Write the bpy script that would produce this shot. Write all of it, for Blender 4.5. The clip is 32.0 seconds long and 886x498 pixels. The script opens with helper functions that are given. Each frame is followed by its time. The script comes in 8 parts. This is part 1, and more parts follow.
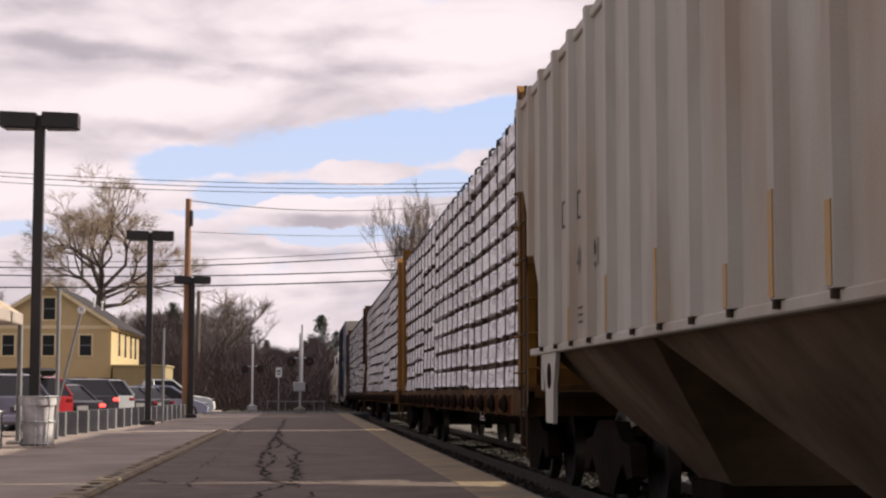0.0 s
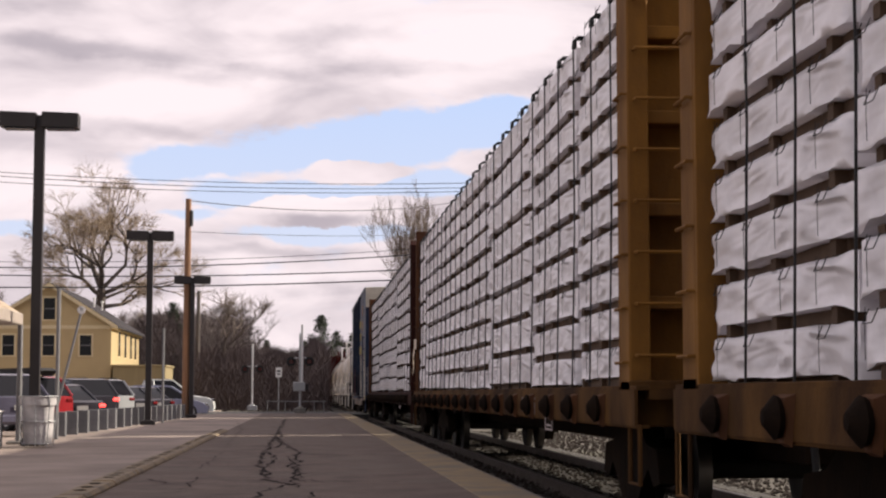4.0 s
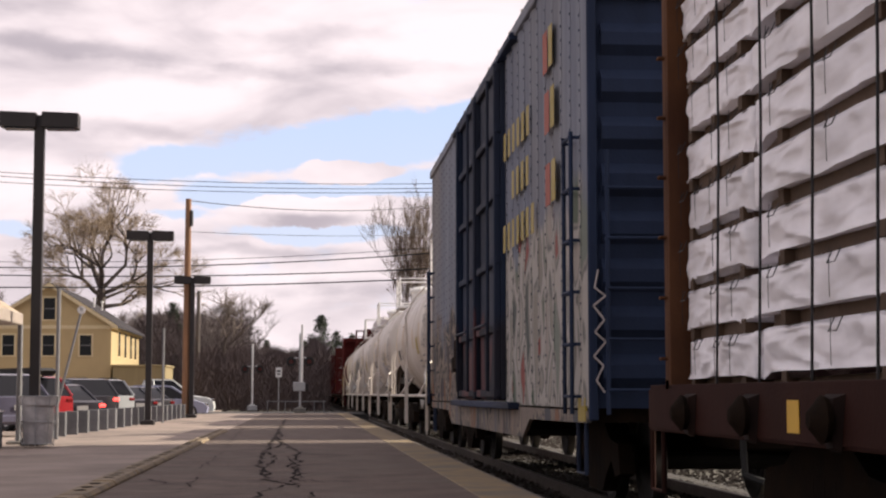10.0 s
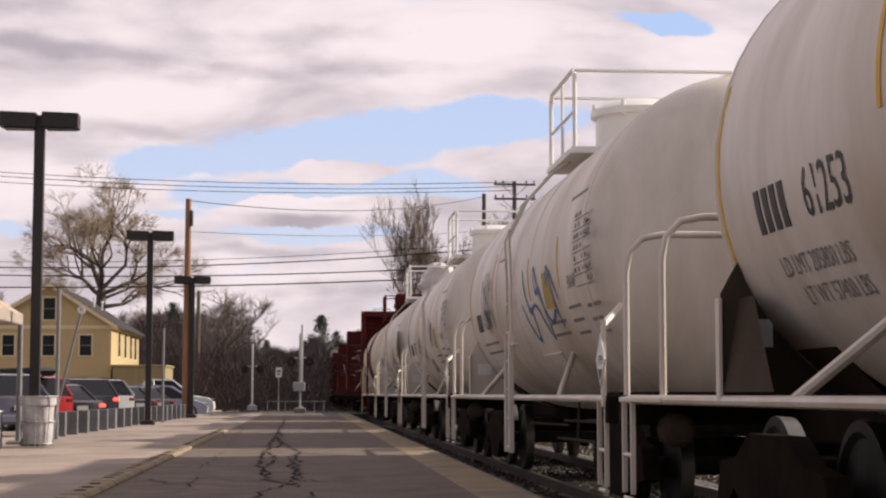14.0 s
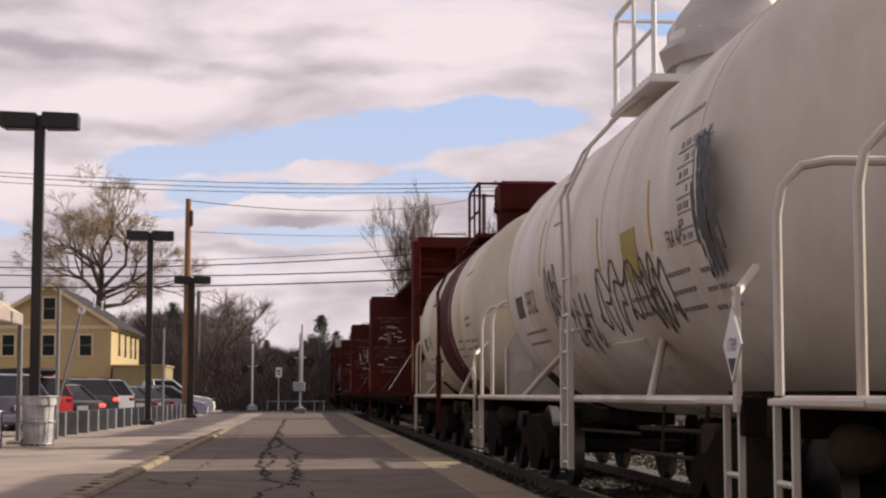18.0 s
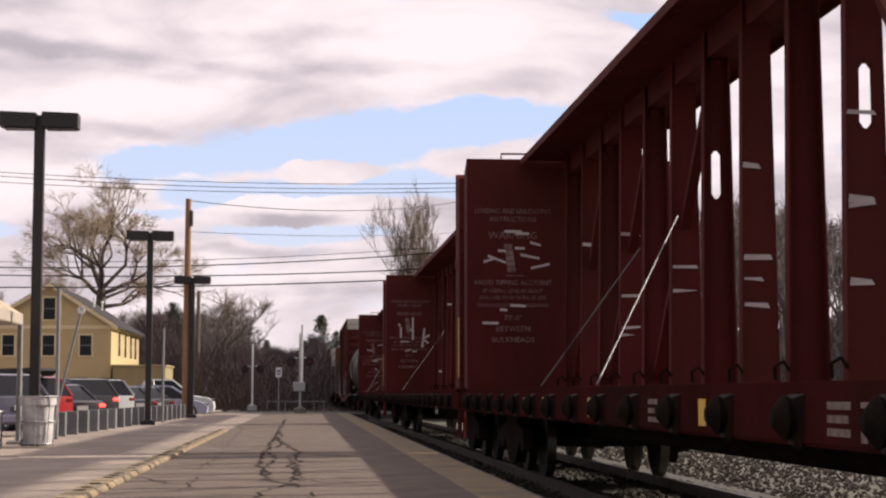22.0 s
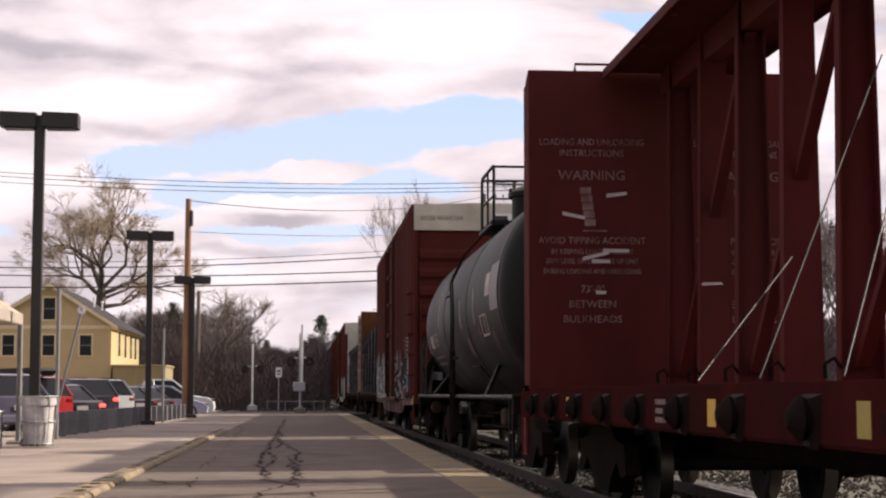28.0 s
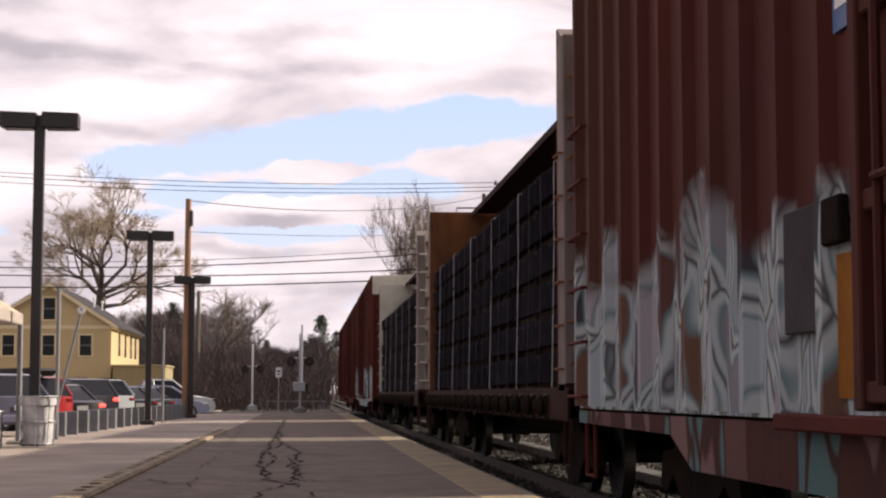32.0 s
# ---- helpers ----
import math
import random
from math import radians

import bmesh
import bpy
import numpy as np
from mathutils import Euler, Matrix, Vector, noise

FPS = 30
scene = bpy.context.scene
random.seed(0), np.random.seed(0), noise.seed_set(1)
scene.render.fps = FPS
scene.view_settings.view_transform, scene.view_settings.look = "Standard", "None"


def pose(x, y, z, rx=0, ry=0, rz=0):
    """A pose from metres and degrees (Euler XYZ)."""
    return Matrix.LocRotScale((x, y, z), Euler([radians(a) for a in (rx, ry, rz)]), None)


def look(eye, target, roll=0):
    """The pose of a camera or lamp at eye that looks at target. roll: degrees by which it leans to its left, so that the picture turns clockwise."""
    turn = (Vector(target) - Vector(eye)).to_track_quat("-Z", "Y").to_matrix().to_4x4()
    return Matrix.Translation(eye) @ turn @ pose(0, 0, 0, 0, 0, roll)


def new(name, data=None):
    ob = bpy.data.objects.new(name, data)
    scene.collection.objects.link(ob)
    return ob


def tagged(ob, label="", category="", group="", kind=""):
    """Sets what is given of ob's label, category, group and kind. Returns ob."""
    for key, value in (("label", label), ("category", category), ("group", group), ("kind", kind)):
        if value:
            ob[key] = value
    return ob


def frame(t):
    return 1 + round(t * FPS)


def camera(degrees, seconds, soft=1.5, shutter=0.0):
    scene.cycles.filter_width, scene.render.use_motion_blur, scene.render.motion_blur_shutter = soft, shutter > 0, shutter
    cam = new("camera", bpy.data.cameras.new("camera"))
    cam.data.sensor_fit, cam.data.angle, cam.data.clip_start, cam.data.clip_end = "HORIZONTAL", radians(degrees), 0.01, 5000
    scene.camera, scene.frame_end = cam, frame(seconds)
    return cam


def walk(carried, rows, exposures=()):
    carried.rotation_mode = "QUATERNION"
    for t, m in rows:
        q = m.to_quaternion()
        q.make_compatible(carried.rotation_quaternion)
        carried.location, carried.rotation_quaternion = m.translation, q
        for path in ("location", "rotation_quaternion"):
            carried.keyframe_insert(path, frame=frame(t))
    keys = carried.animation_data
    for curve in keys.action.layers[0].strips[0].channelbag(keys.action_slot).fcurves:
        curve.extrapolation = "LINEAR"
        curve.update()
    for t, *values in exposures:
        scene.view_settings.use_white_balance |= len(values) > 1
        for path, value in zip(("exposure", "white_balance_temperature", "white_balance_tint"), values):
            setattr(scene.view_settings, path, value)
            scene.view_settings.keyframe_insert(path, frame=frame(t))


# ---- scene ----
# Plan: x to the right, y along the track, z up; platform top is z = 0, the eye stands above x = 0, y = 0.
EYE = (0.0, 0.0, 0.88)
cam = camera(29.3, 32.0, soft=2.2)
AIM = look(EYE, (EYE[0] + 0.0812, EYE[1] + 0.9930, EYE[2] + 0.0852))
walk(cam, [(0.0, AIM), (32.0, AIM)], exposures=[(0.0, 0.44), (6.0, 0.5), (10.5, 0.56), (13.0, 0.42), (17.5, 0.26), (20.5, 0.40), (23.0, 0.54), (29.5, 0.62), (32.0, 0.62)])

# ---- light ----
SUN_AZ, SUN_EL = radians(79), radians(30)       # azimuth from the track's far direction towards the right
world = bpy.data.worlds.new("sky")
scene.world = world
world.use_nodes = True
wn = world.node_tree
sky = wn.nodes.new("ShaderNodeTexSky")
sky.sky_type, sky.sun_disc = "NISHITA", False
sky.sun_elevation, sky.sun_rotation = SUN_EL, SUN_AZ
sky.air_density, sky.dust_density, sky.ozone_density = 1.0, 3.0, 0.6
wmix = wn.nodes.new("ShaderNodeMix")
wmix.data_type = "RGBA"
wcl = wn.nodes.new("ShaderNodeTexNoise")
wcl.inputs["Scale"].default_value, wcl.inputs["Detail"].default_value = 2.2, 6.0
wrm = wn.nodes.new("ShaderNodeMapRange")
wrm.inputs["From Min"].default_value, wrm.inputs["From Max"].default_value = 0.38, 0.58
wn.links.new(wcl.outputs["Fac"], wrm.inputs["Value"])
wn.links.new(wrm.outputs["Result"], wmix.inputs["Factor"])
wn.links.new(sky.outputs["Color"], wmix.inputs["A"])
wmix.inputs["B"].default_value = (7.9, 6.95, 7.15, 1)
wbg = wn.nodes["Background"]
wn.links.new(wmix.outputs["Result"], wbg.inputs["Color"])
wbg.inputs["Strength"].default_value = 0.08
sun_data = bpy.data.lights.new("sun", "SUN")
sun_data.energy, sun_data.angle, sun_data.color = 5.0, radians(1.3), (1.0, 0.9, 0.76)
sun = new("sun", sun_data)
SUN_DIR = Vector((math.sin(SUN_AZ) * math.cos(SUN_EL), math.cos(SUN_AZ) * math.cos(SUN_EL), math.sin(SUN_EL)))
sun.matrix_world = look(SUN_DIR * 50, (0, 0, 0))


# ---- materials ----
def mat(name, col, rough=0.7, metal=0.0, col2=None, scale=3.0, amount=0.5, bump=0.15, bscale=40.0, dirt=None, dirt_amount=0.0, streak=0.0, rand=0.0, spec=0.5, bdist=0.02):
    """A painted or raw surface: base colour mottled towards col2, dirt patches, fine relief; streak pulls the mottling downwards."""
    m = bpy.data.materials.new(name)
    m.use_nodes = True
    nt = m.node_tree
    n, l = nt.nodes, nt.links
    b = n["Principled BSDF"]
    b.inputs["Roughness"].default_value, b.inputs["Metallic"].default_value = rough, metal
    b.inputs["Specular IOR Level"].default_value = spec
    tc = n.new("ShaderNodeTexCoord")
    mp = n.new("ShaderNodeMapping")
    mp.inputs["Scale"].default_value = (1, 1, 1 - 0.88 * streak)
    l.new(tc.outputs["Object"], mp.inputs["Vector"])
    no = n.new("ShaderNodeTexNoise")
    no.inputs["Scale"].default_value, no.inputs["Detail"].default_value, no.inputs["Roughness"].default_value = scale, 7, 0.62
    l.new(mp.outputs["Vector"], no.inputs["Vector"])
    r = n.new("ShaderNodeMapRange")
    r.inputs["From Min"].default_value, r.inputs["From Max"].default_value, r.inputs["To Max"].default_value = 0.35, 0.68, amount
    l.new(no.outputs["Fac"], r.inputs["Value"])
    mx = n.new("ShaderNodeMix")
    mx.data_type = "RGBA"
    c2 = col2 or tuple(c * 0.6 for c in col)
    mx.inputs["A"].default_value, mx.inputs["B"].default_value = (*col, 1), (*c2, 1)
    l.new(r.outputs["Result"], mx.inputs["Factor"])
    out = mx.outputs["Result"]
    if dirt:
        no2 = n.new("ShaderNodeTexNoise")
        no2.inputs["Scale"].default_value, no2.inputs["Detail"].default_value = scale * 0.37, 9
        l.new(mp.outputs["Vector"], no2.inputs["Vector"])
        r2 = n.new("ShaderNodeMapRange")
        r2.inputs["From Min"].default_value, r2.inputs["From Max"].default_value, r2.inputs["To Max"].default_value = 0.46, 0.66, dirt_amount
        l.new(no2.outputs["Fac"], r2.inputs["Value"])
        m2 = n.new("ShaderNodeMix")
        m2.data_type = "RGBA"
        m2.inputs["B"].default_value = (*dirt, 1)
        l.new(out, m2.inputs["A"]), l.new(r2.outputs["Result"], m2.inputs["Factor"])
        out = m2.outputs["Result"]
    if rand:
        oi = n.new("ShaderNodeObjectInfo")
        r3 = n.new("ShaderNodeMapRange")
        r3.inputs["To Min"].default_value, r3.inputs["To Max"].default_value = 1 - rand, 1 + rand
        l.new(oi.outputs["Random"], r3.inputs["Value"])
        hs = n.new("ShaderNodeHueSaturation")
        l.new(r3.outputs["Result"], hs.inputs["Value"]), l.new(out, hs.inputs["Color"])
        out = hs.outputs["Color"]
    l.new(out, b.inputs["Base Color"])
    if bump:
        no3 = n.new("ShaderNodeTexNoise")
        no3.inputs["Scale"].default_value, no3.inputs["Detail"].default_value = bscale, 4
        l.new(tc.outputs["Object"], no3.inputs["Vector"])
        bp = n.new("ShaderNodeBump")
        bp.inputs["Strength"].default_value, bp.inputs["Distance"].default_value = bump, bdist
        l.new(no3.outputs["Fac"], bp.inputs["Height"]), l.new(bp.outputs["Normal"], b.inputs["Normal"])
    rr = n.new("ShaderNodeMapRange")
    rr.inputs["To Min"].default_value, rr.inputs["To Max"].default_value = max(0.05, rough - 0.12), min(1, rough + 0.12)
    l.new(no.outputs["Fac"], rr.inputs["Value"]), l.new(rr.outputs["Result"], b.inputs["Roughness"])
    return m


def glow(name, col, strength):
    m = bpy.data.materials.new(name)
    m.use_nodes = True
    b = m.node_tree.nodes["Principled BSDF"]
    b.inputs["Base Color"].default_value, b.inputs["Emission Color"].default_value = (*col, 1), (*col, 1)
    b.inputs["Emission Strength"].default_value = strength
    return m


M_ASPHALT = mat("asphalt", (0.160, 0.119, 0.099), 0.92, col2=(0.095, 0.073, 0.062), scale=1.8, amount=0.9, bump=0.4, bscale=90, dirt=(0.16, 0.133, 0.112), dirt_amount=0.5, spec=0.25)
M_ASPHALT_L = mat("pale_asphalt", (0.345, 0.275, 0.235), 0.92, col2=(0.21, 0.17, 0.145), scale=0.9, amount=0.7, bump=0.4, bscale=80, dirt=(0.11, 0.093, 0.08), dirt_amount=0.5, spec=0.25)
M_CRACK = mat("crack_sealer", (0.042, 0.034, 0.031), 0.95, bump=0.2, spec=0.03)
M_YEL_KERB = mat("worn_yellow_paint", (0.26, 0.185, 0.095), 0.85, col2=(0.20, 0.155, 0.115), scale=6, amount=0.9, dirt=(0.07, 0.06, 0.05), dirt_amount=0.55)
M_YEL_EDGE = mat("worn_edge_stripe", (0.255, 0.175, 0.078), 0.85, col2=(0.17, 0.132, 0.088), scale=3.5, amount=0.9, dirt=(0.11, 0.10, 0.085), dirt_amount=0.7)
M_CONC = mat("concrete", (0.24, 0.225, 0.2), 0.9, scale=2.2, amount=0.7, bump=0.3, dirt=(0.1, 0.09, 0.08), dirt_amount=0.5)
# darker copy of the concrete, with the shadow beside the platform in its colour
M_DCONC = mat("shaded_concrete", (0.12, 0.105, 0.092), 0.9, scale=2.2, amount=0.7, bump=0.3, dirt=(0.05, 0.045, 0.04), dirt_amount=0.6)
M_STONE = mat("crushed_stone", (0.066, 0.055, 0.046), 0.95, col2=(0.028, 0.023, 0.02), scale=9, amount=0.9, bump=0.3, spec=0.1)
M_BALLAST = mat("ballast", (0.045, 0.039, 0.034), 0.95, col2=(0.03, 0.026, 0.023), scale=14, amount=1.0, bump=1.0, bscale=22, dirt=(0.09, 0.075, 0.055), dirt_amount=0.6)
M_GROUND = mat("dry_ground", (0.095, 0.08, 0.066), 0.95, col2=(0.055, 0.05, 0.036), scale=0.4, amount=0.9, bump=0.6, bscale=12, dirt=(0.07, 0.065, 0.035), dirt_amount=0.6)
M_ROAD = mat("road_asphalt", (0.06, 0.058, 0.056), 0.9, scale=0.8, amount=0.6, bump=0.3)
M_RAIL = mat("rail_steel", (0.06, 0.04, 0.03), 0.5, 0.6, scale=5, amount=0.7)
M_RAILTOP = mat("polished_rail", (0.32, 0.30, 0.28), 0.35, 1.0, bump=0)
M_TIE = mat("creosoted_wood", (0.03, 0.022, 0.018), 0.9, scale=6, amount=0.8, bump=0.5, spec=0.02)
M_BRONZE = mat("dark_bronze_paint", (0.018, 0.013, 0.013), 0.55, scale=3, amount=0.4)
M_POLEWOOD = mat("pole_wood", (0.30, 0.15, 0.075), 0.85, col2=(0.14, 0.085, 0.055), scale=4, amount=0.9, bump=0.5, bscale=25, streak=1.0)
M_POLEGREY = mat("weathered_pole_wood", (0.12, 0.10, 0.09), 0.9, scale=4, amount=0.8, bump=0.4, streak=1.0)
M_GALV = mat("galvanised_steel", (0.42, 0.42, 0.43), 0.45, 0.55, scale=7, amount=0.5)
M_DGREY = mat("grey_timber", (0.11, 0.11, 0.118), 0.85, col2=(0.17, 0.165, 0.17), scale=5, amount=0.7, bump=0.4, rand=0.2)
M_WHITEP = mat("white_paint", (0.74, 0.72, 0.70), 0.5, scale=2, amount=0.25, col2=(0.6, 0.58, 0.55))
M_WIRE = mat("wire_black", (0.012, 0.012, 0.013), 0.6, bump=0)
M_HOUSE = mat("yellow_clapboard", (0.47, 0.36, 0.19), 0.75, col2=(0.41, 0.31, 0.165), scale=0.8, amount=0.5)
M_ROOF = mat("grey_shingles", (0.062, 0.057, 0.062), 0.95, col2=(0.04, 0.037, 0.04), scale=2.5, amount=0.8, bump=0.5, bscale=8, spec=0.03)
M_OLIVE = mat("ochre_shed_boards", (0.30, 0.235, 0.12), 0.85, scale=1.5, amount=0.5, streak=1.0)
M_GLASSD = mat("dark_window_glass", (0.012, 0.013, 0.016), 0.12, 0.0, bump=0, amount=0.2, spec=0.3)
M_CARGLASS = mat("tinted_car_glass", (0.012, 0.012, 0.015), 0.06, 0.0, bump=0, amount=0.2, spec=0.22)
M_TRIM = mat("cream_house_trim", (0.66, 0.55, 0.34), 0.7, scale=2, amount=0.3)
M_GREYPOST = mat("chalky_grey_paint", (0.20, 0.165, 0.155), 0.8, col2=(0.12, 0.085, 0.075), scale=2.2, amount=0.8, dirt=(0.08, 0.04, 0.03), dirt_amount=0.5, streak=0.5, spec=0.1)
M_BARK = mat("grey_bark", (0.11, 0.085, 0.072), 0.95, col2=(0.06, 0.048, 0.042), scale=6, amount=0.8, bump=0.6, bscale=18)
M_TWIG = mat("bare_twigs", (0.17, 0.125, 0.095), 0.95, scale=5, amount=0.6, bump=0)
M_TWIGFAR = mat("far_twigs", (0.13, 0.103, 0.10), 0.95, scale=1, amount=0.6, bump=0)
M_PINE = mat("pine_needles", (0.030, 0.040, 0.024), 0.9, col2=(0.055, 0.062, 0.032), scale=1.5, amount=0.8, bump=0)
M_BLACK = mat("black_rubber", (0.012, 0.012, 0.012), 0.8, bump=0.1)
# oily steel; the near-black base also holds the deep shade under the cars
M_UNDER = mat("oily_shaded_undercarriage", (0.010, 0.008, 0.007), 0.9, col2=(0.026, 0.016, 0.010), scale=3, amount=0.7, bump=0.3, spec=0.02)
M_WHEEL = mat("wheel_steel", (0.016, 0.013, 0.011), 0.7, 0.2, scale=5, amount=0.6, spec=0.3)
M_TREAD = mat("wheel_tread", (0.22, 0.205, 0.19), 0.38, 1.0, bump=0)
M_RED = mat("oxide_red_paint", (0.088, 0.0165, 0.0155), 0.75, col2=(0.050, 0.013, 0.0125), scale=1.3, amount=0.8, dirt=(0.07, 0.024, 0.018), dirt_amount=0.45, streak=0.7, spec=0.05)
M_MAROON = mat("maroon_paint", (0.085, 0.019, 0.015), 0.75, col2=(0.05, 0.014, 0.012), scale=1.2, amount=0.8, dirt=(0.07, 0.032, 0.022), dirt_amount=0.45, streak=0.8, spec=0.05)
M_YELCAR = mat("faded_yellow_paint", (0.27, 0.13, 0.028), 0.75, col2=(0.10, 0.05, 0.022), scale=1.4, amount=0.9, dirt=(0.06, 0.03, 0.018), dirt_amount=0.6, streak=0.7, spec=0.08)
# darker mottled red for the side sills
M_REDSILL = mat("dark_red_sill", (0.058, 0.0125, 0.0118), 0.85, col2=(0.030, 0.0095, 0.009), scale=1.6, amount=0.9, dirt=(0.02, 0.012, 0.011), dirt_amount=0.6, streak=0.5, spec=0.0)
M_YELSILL = mat("dirty_ochre_paint", (0.125, 0.064, 0.022), 0.8, col2=(0.045, 0.025, 0.015), scale=2.2, amount=0.95, dirt=(0.022, 0.014, 0.011), dirt_amount=0.8, streak=0.6, spec=0.03)
M_BROWN = mat("dark_brown_paint", (0.036, 0.013, 0.010), 0.8, col2=(0.022, 0.011, 0.010), scale=1.3, amount=0.8, dirt=(0.035, 0.02, 0.014), dirt_amount=0.5, streak=0.6, spec=0.05)
M_RUSTOR = mat("rusty_orange_paint", (0.22, 0.085, 0.028), 0.8, col2=(0.085, 0.035, 0.02), scale=1.6, amount=0.9, dirt=(0.04, 0.02, 0.015), dirt_amount=0.5, streak=0.6, spec=0.08)
M_RUSTDK = mat("dark_rust_paint", (0.12, 0.055, 0.026), 0.8, col2=(0.055, 0.025, 0.016), scale=1.6, amount=0.9, dirt=(0.03, 0.016, 0.012), dirt_amount=0.5, streak=0.6, spec=0.08)
M_HOPPER = mat("weathered_grey_paint", (0.44, 0.415, 0.375), 0.7, col2=(0.36, 0.33, 0.285), scale=2.4, amount=0.7, dirt=(0.28, 0.20, 0.13), dirt_amount=0.5, streak=0.75, spec=0.2)
# mottled browns, darker than the grey hopper body
M_HOPBOT = mat("dark_brown_steel", (0.062, 0.047, 0.036), 0.85, col2=(0.045, 0.033, 0.025), scale=1.2, amount=0.9, dirt=(0.03, 0.02, 0.014), dirt_amount=0.6, spec=0.05)
M_HOPBAY = mat("brown_hopper_steel", (0.17, 0.125, 0.088), 0.85, col2=(0.08, 0.056, 0.04), scale=1.4, amount=0.9, dirt=(0.035, 0.022, 0.015), dirt_amount=0.6, streak=0.5, spec=0.03)
M_TANKW = mat("white_tank_paint", (0.65, 0.585, 0.53), 0.42, col2=(0.50, 0.445, 0.385), scale=2.2, amount=0.85, bump=0.04, dirt=(0.34, 0.255, 0.17), dirt_amount=0.55, streak=0.75, spec=0.4)
M_TANKC = mat("cream_tank_paint", (0.60, 0.53, 0.42), 0.45, col2=(0.47, 0.39, 0.28), scale=2.2, amount=0.8, bump=0.04, dirt=(0.36, 0.25, 0.14), dirt_amount=0.45, streak=0.8)
M_TANKB = mat("black_tank_paint", (0.010, 0.010, 0.0112), 0.45, col2=(0.016, 0.015, 0.015), scale=1.0, amount=0.7, bump=0.03, dirt=(0.024, 0.021, 0.019), dirt_amount=0.4, streak=0.8, spec=0.07)
M_BAND = mat("maroon_band", (0.085, 0.020, 0.022), 0.6, scale=1, amount=0.5, bump=0.04, spec=0.02)
M_WRAP = mat("white_lumber_wrap", (0.82, 0.79, 0.82), 0.40, col2=(0.64, 0.61, 0.63), scale=2.2, amount=0.6, bump=0.55, bscale=2.6, dirt=(0.62, 0.57, 0.56), dirt_amount=0.3, rand=0.08, bdist=0.09)
for q in M_WRAP.node_tree.nodes:
    if q.bl_idname == "ShaderNodeTexNoise" and abs(q.inputs["Scale"].default_value - 2.6) < 0.01:
        # long slanting creases in the plastic
        q.noise_type = "RIDGED_MULTIFRACTAL"
        q.inputs["Detail"].default_value, q.inputs["Distortion"].default_value = 3.0, 1.0
        slant = M_WRAP.node_tree.nodes.new("ShaderNodeMapping")
        slant.inputs["Rotation"].default_value, slant.inputs["Scale"].default_value = (0.45, 0, 0), (1.0, 0.55, 2.6)
        M_WRAP.node_tree.links.new(M_WRAP.node_tree.nodes["Texture Coordinate"].outputs["Object"], slant.inputs["Vector"])
        M_WRAP.node_tree.links.new(slant.outputs["Vector"], q.inputs["Vector"])
M_WRAPB = mat("black_lumber_wrap", (0.011, 0.010, 0.013), 0.55, col2=(0.022, 0.019, 0.024), scale=2.0, amount=0.8, bump=0.9, bscale=3.0, rand=0.25, spec=0.0)
M_DUNN = mat("raw_wood_spacer", (0.095, 0.054, 0.029), 0.9, scale=4, amount=0.8, rand=0.3)
M_STRAP = mat("steel_strap", (0.012, 0.011, 0.012), 0.7, bump=0)
M_BLUE = mat("blue_car_end", (0.03, 0.045, 0.09), 0.65, col2=(0.022, 0.03, 0.055), scale=1.5, amount=0.8, dirt=(0.012, 0.012, 0.015), dirt_amount=0.6, streak=0.7, spec=0.1)
M_CARWHITE = mat("chalky_white_paint", (0.56, 0.52, 0.44), 0.7, col2=(0.4, 0.36, 0.3), scale=2, amount=0.8, dirt=(0.2, 0.17, 0.13), dirt_amount=0.5)
M_YDECAL = mat("yellow_decal", (0.62, 0.36, 0.02), 0.6, bump=0, amount=0.3)
M_OCHRE = mat("faded_ochre_stripe", (0.40, 0.22, 0.05), 0.7, bump=0, col2=(0.36, 0.28, 0.18), scale=8, amount=0.8)
M_YDULL = mat("ochre_decal", (0.34, 0.25, 0.03), 0.6, bump=0, amount=0.3)
M_INK = mat("black_stencil", (0.02, 0.02, 0.022), 0.6, bump=0, amount=0.2)
M_GREYINK = mat("grey_stencil", (0.20, 0.19, 0.19), 0.6, bump=0, amount=0.5)
M_WHITEINK = mat("white_stencil", (0.50, 0.44, 0.42), 0.7, bump=0, col2=(0.2, 0.12, 0.11), scale=6, amount=0.8)
M_TAPE = mat("white_wrap_scrap", (0.48, 0.43, 0.43), 0.6, bump=0.2, amount=0.3)
M_PLACARD = mat("placard_white", (0.7, 0.68, 0.66), 0.5, bump=0, amount=0.2)
M_POSTGREY = mat("dull_grey_post", (0.20, 0.195, 0.20), 0.6, 0.2, scale=5, amount=0.5)
M_BEIGE = mat("beige_fascia_paint", (0.36, 0.30, 0.26), 0.7, scale=2, amount=0.5, dirt=(0.3, 0.25, 0.2), dirt_amount=0.4)
M_CANMESH = mat("can_liner_plastic", (0.50, 0.47, 0.47), 0.55, col2=(0.30, 0.28, 0.28), scale=5, amount=0.8, bump=0.9, bscale=7)
M_TAILRED = mat("tail_lamp_red", (0.20, 0.010, 0.012), 0.25, bump=0, spec=0.3)
M_TAILON = glow("lit_tail_lamp", (1.0, 0.06, 0.05), 2.2)
M_SIGLAMP = mat("signal_lens", (0.10, 0.015, 0.012), 0.2, bump=0)
M_CHROME = mat("chrome", (0.6, 0.6, 0.6), 0.15, 1.0, bump=0)


